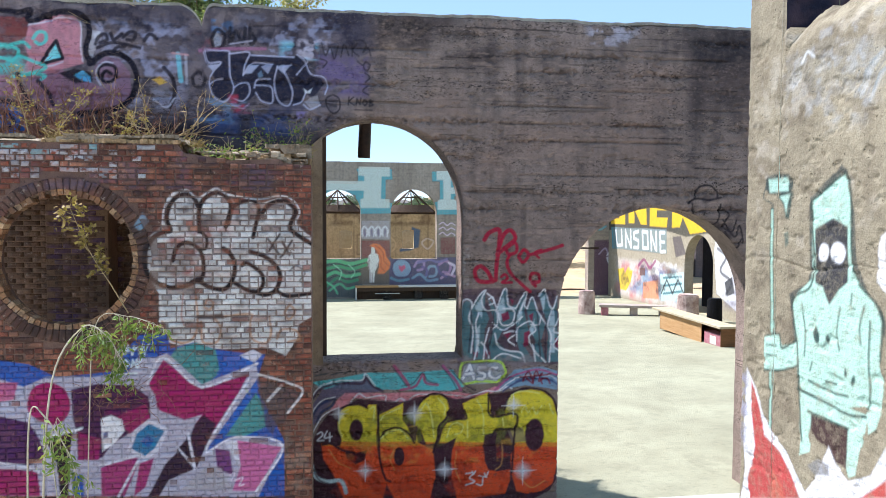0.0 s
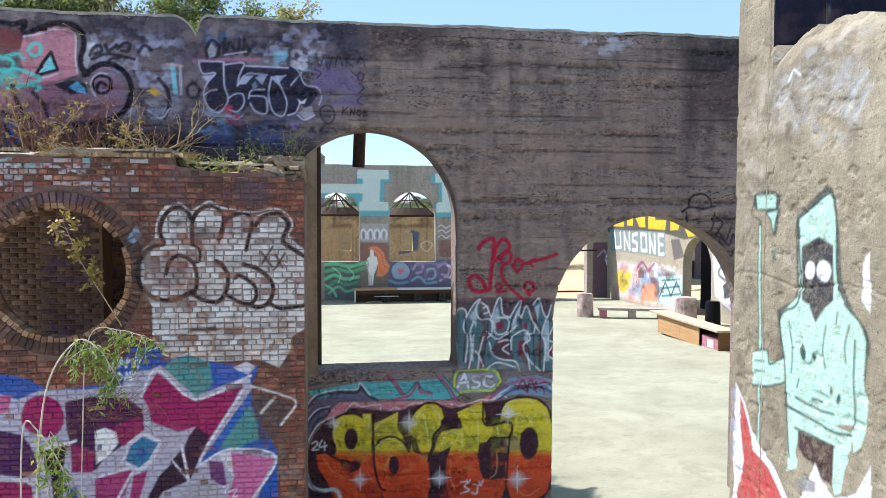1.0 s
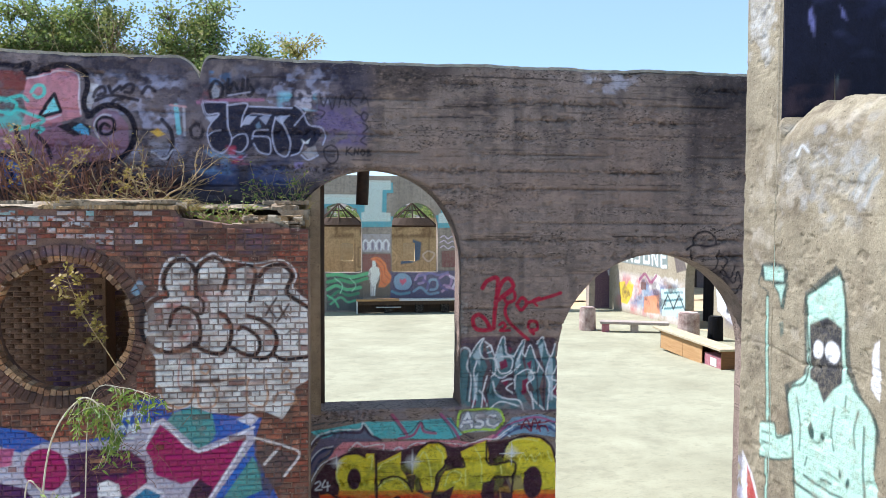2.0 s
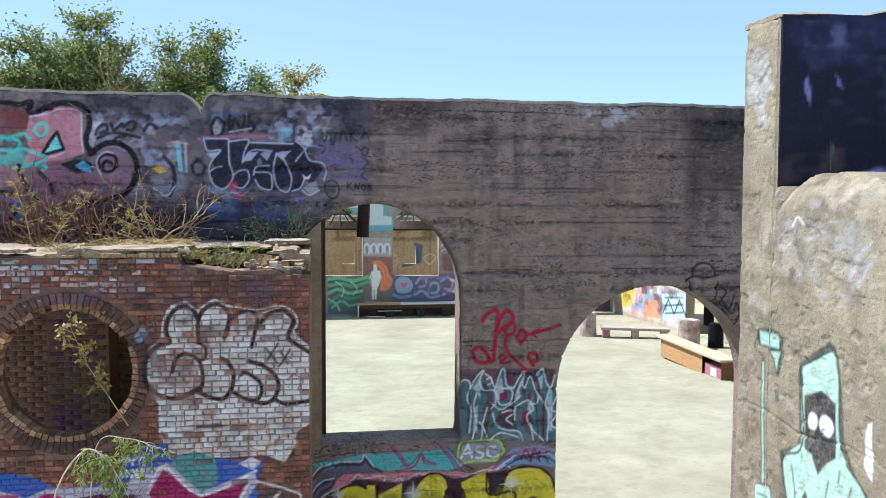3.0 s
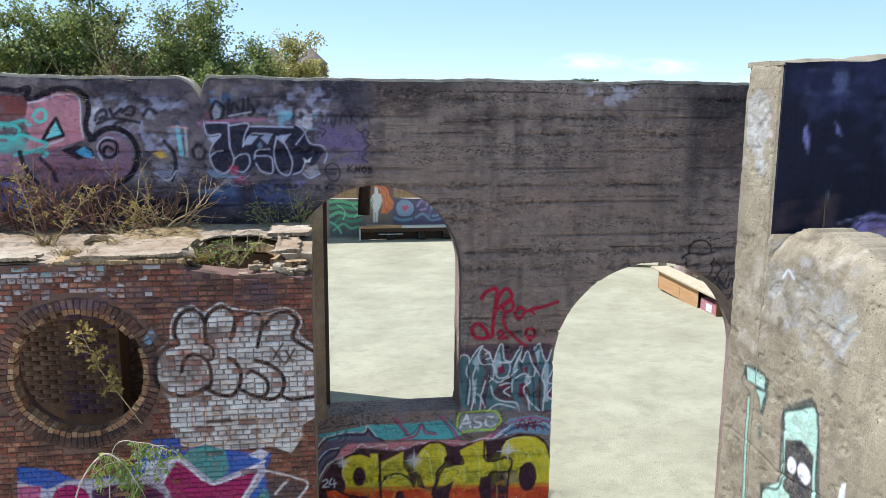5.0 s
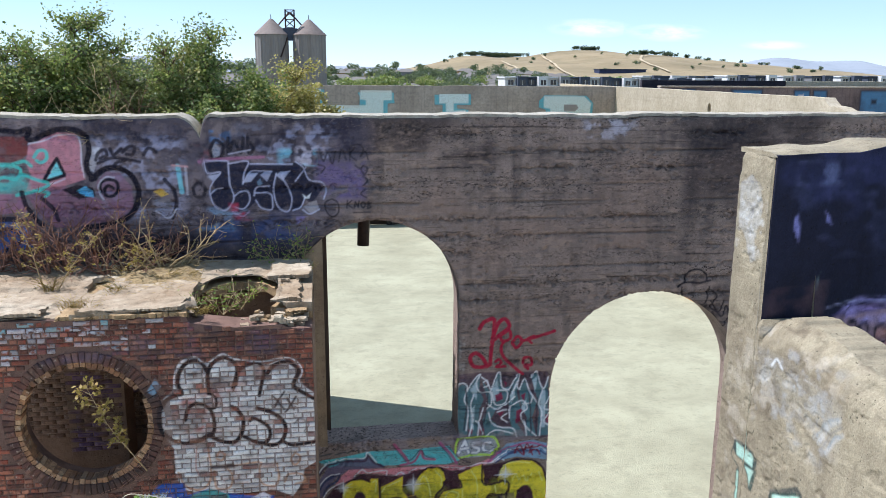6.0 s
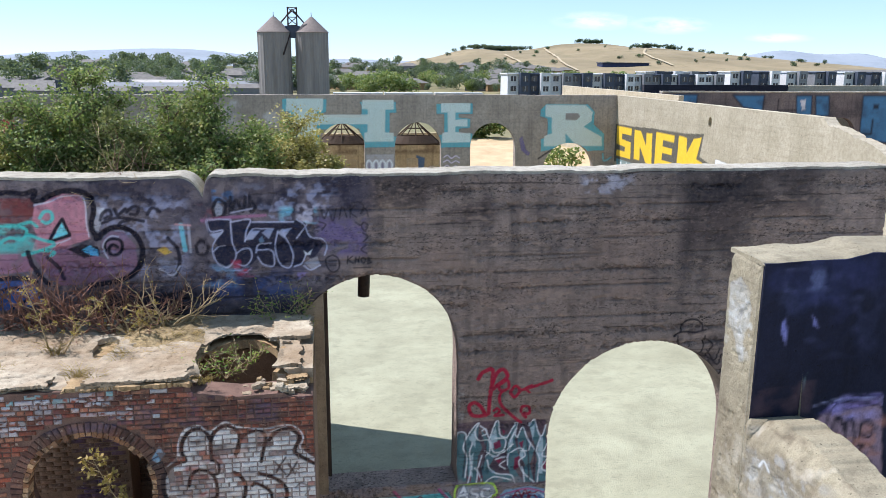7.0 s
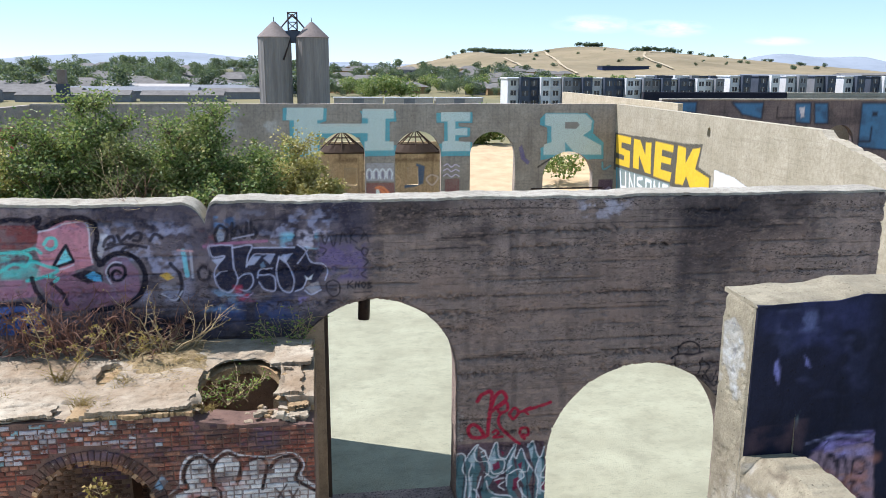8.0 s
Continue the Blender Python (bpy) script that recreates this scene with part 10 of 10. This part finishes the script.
# ---- silos, town and hills beyond the hall ----
def build_silos():
    y0 = 172.0
    for cx in (-9.1, -1.45):
        s = thing("silo", (cx, y0, -1.2), "tall ribbed grey steel silo with a rusty cone roof", "silo", group="grain silos")
        n, R, H = 48, 3.35, 17.0
        bm = bmesh.new()
        rings = []
        for z in np.linspace(0, H, 8):
            rings.append([bm.verts.new(((R + 0.06 * (k % 2)) * math.cos(2 * math.pi * k / n), (R + 0.06 * (k % 2)) * math.sin(2 * math.pi * k / n), z)) for k in range(n)])
        for a, b in zip(rings[:-1], rings[1:]):
            for k in range(n):
                bm.faces.new((a[k], a[(k + 1) % n], b[(k + 1) % n], b[k]))
        part("drum", bm, SILO, s)
        for z in (8.2, 16.95):
            bm = bmesh.new()
            bmesh.ops.create_cone(bm, cap_ends=False, segments=48, radius1=R + 0.1, radius2=R + 0.1, depth=0.08, matrix=Matrix.Translation((0, 0, z)))
            part("hoop", bm, SILO, s)
        for k in range(5):
            a = math.pi * (k + 0.5) / 5 + math.pi
            part("rib", box_mesh(R * math.cos(a) - 0.07, R * math.cos(a) + 0.07, R * math.sin(a) - 0.12, R * math.sin(a) + 0.02, 0, H), SILO, s)
        bm = bmesh.new()
        bmesh.ops.create_cone(bm, cap_ends=True, segments=40, radius1=R + 0.25, radius2=0.35, depth=3.1, matrix=Matrix.Translation((0, 0, H + 1.55)))
        part("cone_roof", bm, CONE, s)
        bm = bmesh.new()
        rod(bm, (0, 0, H + 3.0), (0, 0, H + 4.0), 0.1, 0.06, 6)
        part("finial", bm, STEEL, s)
    e = thing("elevator_tower", (-5.3, y0, -1.2), "dark steel elevator head frame between two silos", "tower")
    for x in (-0.9, 0.9):
        for y in (-0.8, 0.8):
            bm = bmesh.new()
            rod(bm, (x, y, 0), (x, y, 22.0), 0.13, 0.13, 5)
            part("post", bm, STEEL, e)
    for z in (18.4, 20.0, 21.9):
        for p, q in (((-0.9, -0.8, z), (0.9, -0.8, z)), ((-0.9, -0.8, z - 1.5), (0.9, -0.8, z)), ((0.9, -0.8, z - 1.5), (-0.9, -0.8, z))):
            bm = bmesh.new()
            rod(bm, p, q, 0.09, 0.09, 4)
            part("brace", bm, STEEL, e)
    part("machine_house", box_mesh(-1.5, 1.5, -1.2, 1.2, 15.9, 18.3, bevel=0.1), SLATE, e, "dark machine housing")
    for q in ((-3.9, 0, 19.6), (3.9, 0, 19.6)):
        bm = bmesh.new()
        rod(bm, (0, -0.2, 21.6), (q[0] * 0.9, q[1], q[2] - 2.0), 0.16, 0.16, 5)
        part("spout", bm, STEEL, e)
    bm = bmesh.new()
    rod(bm, (-0.6, -1.2, 16.5), (-1.9, -3.2, 12.5), 0.18, 0.18, 5)
    part("spout", bm, STEEL, e)
    for x in (-4.3, -0.5):
        part("catwalk", box_mesh(x - 0.1, x + 4.9, -0.3, 0.3, 17.6, 17.8), STEEL, e)


build_silos()


def townhouses(at, n, step, seed, rz=0.0, storeys=3, w=6.0):
    """A row of modern town houses, each a house of its own."""
    r = np.random.default_rng(seed)
    H = storeys * 2.75
    turn = pose(*at, 0, 0, rz)
    for k in range(n):
        h = thing("townhouse", turn @ Vector((k * step, r.uniform(-0.6, 0.6), 0)), "modern white and slate-grey town house with flat roof", "house", group="row of town houses", rz=rz)
        m0, m1 = (WHITE, SLATE, WHITE, GREY)[k % 4], (SLATE, WHITE, GREY, SLATE)[k % 4]
        part("wall", box_mesh(0, w, 0, 9, 0, H), m0, h)
        part("bay", box_mesh(w * 0.52, w * 0.98, -2.2, 0.0, 0.0, H + 0.5), m1, h)
        part("roof", box_mesh(-0.3, w + 0.3, -0.5, 9.3, H, H + 0.35), SLATE if k % 2 else WHITE, h)
        for s in range(storeys):
            z = s * 2.75 + 0.9
            for x, y in ((w * 0.14, -0.03), (w * 0.62, -2.23)):
                win_ob = part("window", box_mesh(x, x + w * 0.26, y, y + 0.06, z, z + 1.4), GLASS, h)
                part("frame", box_mesh(x + w * 0.12, x + w * 0.14, y - 0.02, y, z, z + 1.4), WHITE, win_ob)
    return n


townhouses((52.0, 222, -1.2), 5, 6.1, 1)
townhouses((84.0, 240, -1.5), 7, 5.8, 2, rz=-1)
townhouses((128.0, 240, -0.4), 7, 9.6, 3, rz=-2)
townhouses((112.0, 268, -0.8), 14, 6.4, 4)


def build_town():
    r = np.random.default_rng(11)
    # low houses with hipped roofs
    k = 0
    for _ in range(120):
        y = r.uniform(330, 680)
        x = r.uniform(-0.36, 0.30) * y + 10
        if -40 < x < 20 and y < 300:
            continue
        z = -1.35 + float(town_rise(np.array(x), np.array(y)))
        h = thing("house", (x, y, z), "low suburban house with a grey shingle hip roof", "house", group="suburban houses", rz=r.uniform(-25, 25))
        w, d, e = r.uniform(11, 18), r.uniform(8, 11), r.uniform(2.8, 3.6)
        part("wall", box_mesh(-w / 2, w / 2, -d / 2, d / 2, -0.6, e), (WHITE, TAN, GREY)[k % 3], h)
        bm = bmesh.new()
        v = [bm.verts.new(c) for c in ((-w / 2 - 0.5, -d / 2 - 0.5, e), (w / 2 + 0.5, -d / 2 - 0.5, e), (w / 2 + 0.5, d / 2 + 0.5, e), (-w / 2 - 0.5, d / 2 + 0.5, e), (-w / 4, 0, e + 2.2), (w / 4, 0, e + 2.2))]
        for f in ((0, 1, 5, 4), (1, 2, 5), (2, 3, 4, 5), (3, 0, 4), (3, 2, 1, 0)):
            bm.faces.new([v[i] for i in f])
        part("roof", bm, ROOF, h)
        for x0 in (-w * 0.3, w * 0.15):
            part("window", box_mesh(x0, x0 + 1.6, -d / 2 - 0.06, -d / 2, 1.0, 2.2), GLASS, h)
        k += 1
    # long sheds with pale roofs
    for x, y, w, d, e in ((-118, 262, 40, 14, 3.4), (-66, 300, 46, 14, 2.6), (-36, 322, 50, 12, 2.8), (-128, 330, 50, 16, 4.0), (-60, 350, 66, 12, 3.0), (-100, 366, 40, 12, 3.4), (-20, 372, 46, 10, 3.0), (-150, 258, 34, 10, 2.4), (-76, 268, 34, 8, 2.2), (-44, 272, 26, 8, 2.0), (-100, 284, 44, 10, 2.6), (-30, 292, 22, 8, 2.4), (-140, 296, 40, 10, 3.0), (-64, 318, 30, 8, 3.2), (-110, 312, 30, 8, 3.0), (330, 520, 90, 14, 7.0), (440, 560, 110, 14, 8.0), (250, 430, 60, 14, 5.0)):
        h = thing("warehouse", (x, y, -1.2), "long low warehouse with a pale metal roof", "warehouse", group="warehouses")
        part("wall", box_mesh(-w / 2, w / 2, -d / 2, d / 2, 0, e), GREY, h)
        bm = bmesh.new()
        v = [bm.verts.new(c) for c in ((-w / 2, -d / 2 - 0.4, e), (w / 2, -d / 2 - 0.4, e), (w / 2, d / 2 + 0.4, e), (-w / 2, d / 2 + 0.4, e), (-w / 2, 0, e + 1.4), (w / 2, 0, e + 1.4))]
        for f in ((0, 1, 5, 4), (2, 3, 4, 5), (1, 2, 5), (3, 0, 4)):
            bm.faces.new([v[i] for i in f])
        part("roof", bm, ROOF if y < 296 else (GREY, ROOF, CAR_WHITE)[int(abs(x)) // 2 % 3], h)
    for x in (3.0, 14.9, 26.8):
        c = thing("boxcar", (x, 188, -1.0), "dusty white railway boxcar standing in a row", "boxcar", group="boxcars")
        part("body", box_mesh(0, 11.3, 0, 2.8, 1.0, 3.9, bevel=0.1), CAR_WHITE, c)
        part("roof", box_mesh(-0.1, 11.4, -0.1, 2.9, 3.9, 4.1), WHITE, c)
        part("door", box_mesh(4.4, 6.9, -0.08, 0.0, 1.1, 3.8), GREY, c)
        for x0 in (1.2, 8.4):
            part("bogie", box_mesh(x0, x0 + 1.8, 0.3, 2.5, 0.0, 1.0, bevel=0.1), STEEL, c)
    t = thing("water_tower", (-78, 262, -1.2), "rusty tank on a dark tower base", "tower")
    part("base", box_mesh(-1.6, 1.6, -1.6, 1.6, 0, 5.5, bevel=0.1), SLATE, t)
    part("tank", box_mesh(-1.2, 1.2, -1.2, 1.2, 5.5, 9.8, bevel=0.2), CONE, t)
    for x, y, z in ((385, 1000, 4.0),):
        s = thing("hill_building", (x, y, z), "dark long low building on the hillside", "building")
        part("wall", box_mesh(-31, 31, -10, 10, -14, 9.4), NAVY_ROOF, s)
        part("roof", box_mesh(-32, 32, -12, 12, 9.4, 10.2), SLATE, s)


build_town()


def far_crowns(name, label, spots, seed, leaf):
    """Woods far off, joined: lumpy crowns of many leaf clumps on short trunks."""
    r = np.random.default_rng(seed)
    vs, fs, base = [], [], 0
    for x, y, z, h, w in spots:
        lobes = r.integers(6, 10)
        n = 760
        c = np.stack([r.normal(size=lobes) * w * 0.28, r.normal(size=lobes) * w * 0.28, h * r.uniform(0.35, 0.85, lobes)], -1)
        rad = w * r.uniform(0.22, 0.36, lobes)
        k = r.integers(0, lobes, n)
        d = r.normal(size=(n, 3))
        d /= np.linalg.norm(d, axis=1)[:, None]
        p = c[k] + d * rad[k][:, None] * r.uniform(0.75, 1.05, n)[:, None] * [1, 1, 0.9] + [x, y, z]
        p[:, 2] = np.maximum(p[:, 2], z + 0.4)
        v, f = leaf_cards(p, w * 0.105, w * 0.095, r, 0.0)
        vs.append(v), fs.append(f + base)
        base += len(v)
    ob = part(name, raw_mesh(name, np.concatenate(vs), np.concatenate(fs)), leaf)
    tagged(ob, label, "trees", kind="stuff")


def build_woods():
    r = np.random.default_rng(21)
    spots = []
    for _ in range(470):
        y = r.uniform(310, 700)
        x = r.uniform(-0.40, 0.26) * y + 12
        h = (r.uniform(3, 7) if r.random() < 0.8 else r.uniform(8, 12)) * (1.0 if x < 0.02 * y else 0.8)
        spots.append((x, y, -1.2 + float(town_rise(np.array(x), np.array(y))), h, h * r.uniform(0.7, 1.1)))
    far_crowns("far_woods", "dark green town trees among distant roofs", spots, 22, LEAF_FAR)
    spots = []
    for _ in range(70):
        y = r.uniform(290, 420)
        x = r.uniform(0.0, 0.62) * y + 10
        h = r.uniform(4, 8)
        spots.append((x, y, -1.2, h, h * 1.1))
    far_crowns("far_shrubs", "lighter green trees round the town houses", spots, 23, LEAF)
    # trees on the hill crest
    spots = []
    for x0, n, s in ((290, 16, 34), (330, 16, 20), (362, 22, 36), (505, 16, 22), (650, 22, 50), (610, 7, 22), (700, 5, 40), (760, 4, 40), (835, 3, 50)):
        for _ in range(n):
            x = x0 + r.normal() * s * 0.5
            spots.append((x, 1495, float(hill_height(np.array(x), np.array(1495.0))) - 1.5, r.uniform(4, 10), r.uniform(6, 11)))
    for _ in range(34):
        x, y = r.uniform(200, 860), r.uniform(1000, 1440)
        spots.append((x, y, float(hill_height(np.array(x), np.array(y))) - 1.2, r.uniform(3, 6), r.uniform(4, 8)))
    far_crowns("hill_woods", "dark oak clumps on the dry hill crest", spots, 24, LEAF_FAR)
    # a round shrub and dirt bank seen through the far arches
    far_crowns("yard_shrubs", "round green shrubs behind the far wall", [(20.6, 67, 0.1, 2.6, 2.9), (20.0, 90, 1.0, 3.4, 4.5), (16.4, 90, 1.0, 3.6, 4.6), (18.0, 92, 1.0, 4.0, 5.0)], 25, LEAF)
    bank = []
    xs, ys = np.meshgrid(np.linspace(4, 34, 60), np.linspace(54, 92, 50))
    zs = -0.85 + 2.15 * np.clip((ys - 60) / 20, 0, 1) * np.exp(-((xs - 18) / 12) ** 4) + 0.3 * (fbm(xs * 0.5, ys * 0.5, 3) - 0.5)
    idx = np.arange(xs.size).reshape(xs.shape)
    q = np.stack([idx[:-1, :-1], idx[:-1, 1:], idx[1:, 1:], idx[1:, :-1]], -1).reshape(-1, 4)
    tagged(part("dirt_bank", raw_mesh("dirt_bank", np.stack([xs, ys, zs], -1).reshape(-1, 3), q, smooth=True), GROUND), "pale dirt bank behind the far arches", "ground", kind="structure")


def hill_height(x, y):
    """The dry hill: a long crest with knolls."""
    crest = np.interp(x, [60, 78, 141, 204, 268, 300, 332, 387, 442, 486, 531, 588, 645, 715, 787, 835, 909, 971, 1045], [-6, -5, 12, 24, 39, 40, 38, 40, 50, 54, 53, 45, 44, 39, 29, 18, 3, -2, -4])
    side = np.clip(1 - np.abs(y - 1500) / 620, 0, 1)
    return crest * side ** 0.8 + 5 * (fbm(x * 0.012, y * 0.012, 3) - 0.5) * np.clip(side * 2, 0, 1)


def build_hills():
    def field(name, xs, ys, height, material, label):
        x, y = np.meshgrid(xs, ys)
        z = height(x, y)
        idx = np.arange(x.size).reshape(x.shape)
        q = np.stack([idx[:-1, :-1], idx[:-1, 1:], idx[1:, 1:], idx[1:, :-1]], -1).reshape(-1, 4)
        tagged(part(name, raw_mesh(name, np.stack([x, y, z], -1).reshape(-1, 3), q, smooth=True), material), label, "hill", kind="structure")

    field("hill", np.linspace(0, 1050, 120), np.linspace(880, 1700, 60), lambda x, y: hill_height(x, y) - 1.0, HILL, "dry golden grass hill with tracks")

    for line in ([(411, 1470), (362, 1236), (315, 1022), (298, 918)], [(284, 1246), (267, 1090), (251, 964), (243, 902)], [(643, 1452), (601, 1430), (493, 1196), (465, 1104), (453, 1034), (441, 974)]):
        q = curve(np.array(line, float), 10)
        d = np.gradient(q, axis=0)
        n = np.stack([-d[:, 1], d[:, 0]], -1) / np.hypot(d[:, 0], d[:, 1])[:, None]
        a, b = q + n * 1.9, q - n * 1.9
        v = [(x, y, float(hill_height(np.array(x), np.array(y))) + 0.6) for x, y in np.concatenate([a, b])]
        k = len(q)
        fs = [(i, i + 1, k + i + 1, k + i) for i in range(k - 1)]
        tagged(part("hill_track", raw_mesh("hill_track", v, fs), TRACK), "pale dirt track up the dry hill", "track", kind="structure")

    def ridge(x, y):
        a = x / 4300
        t = 14 + 46 * np.exp(-((a + 0.30) / 0.10) ** 2) + 52 * np.exp(-((a + 0.17) / 0.09) ** 2) + 26 * np.exp(-(a / 0.16) ** 2) + 92 * np.exp(-((a - 0.60) / 0.075) ** 2) + 74 * np.exp(-((a - 0.72) / 0.06) ** 2)
        side = np.clip(1 - np.abs(y - 4300) / 500, 0, 1)
        return (t + 16 * (fbm(x * 0.0025, y * 0.0025, 5) - 0.5)) * side - 2

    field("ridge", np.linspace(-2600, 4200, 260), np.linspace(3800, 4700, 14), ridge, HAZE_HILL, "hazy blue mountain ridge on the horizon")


def build_clouds():
    """Two flat bright clouds low over the hills, in a plain backdrop far beyond them."""
    k = Nodes("cloud_vapour")
    co = k.n("TexCoord").outputs["Generated"]
    away = k.n("VectorMath")
    away.operation = "DISTANCE"
    k.link(co, away.inputs[0])
    away.inputs[1].default_value = (0.5, 0.5, 0.5)
    round_off = k.n("MapRange")
    round_off.inputs["From Min"].default_value, round_off.inputs["From Max"].default_value = 0.5, 0.12
    k.link(away.outputs["Value"], round_off.inputs["Value"])
    puff = k.noise(0.011, 6, 0.6, (0.45, 1, 1.5), 0.32, 0.55)
    cover = k.math("MULTIPLY", k.math("MULTIPLY", round_off.outputs["Result"], puff), 0.85)
    # the cards emit the clouds' brightness themselves
    glow = k.n("Emission", Strength=0.72)
    glow.inputs["Color"].default_value = (0.96, 0.99, 1.0, 1.0)
    mx = k.n("MixShader")
    k.link(cover, mx.inputs[0])
    k.link(k.n("BsdfTransparent").outputs[0], mx.inputs[1])
    k.link(glow.outputs[0], mx.inputs[2])
    k.link(mx.outputs[0], k.t.nodes["Material Output"].inputs["Surface"])
    for x0, x1, z0, z1 in ((1300, 1860, 205, 325), (1780, 2330, 190, 305), (2500, 3000, 150, 215)):
        cloud = part("backdrop", raw_mesh("backdrop", [(x0, 4600, z0), (x1, 4600, z0), (x1, 4600, z1), (x0, 4600, z1)], [(0, 1, 2, 3)]), k.m)
        tagged(cloud, "thin white cloud low over the far hills", "sky", kind="structure")


build_hills()
build_woods()
build_clouds()
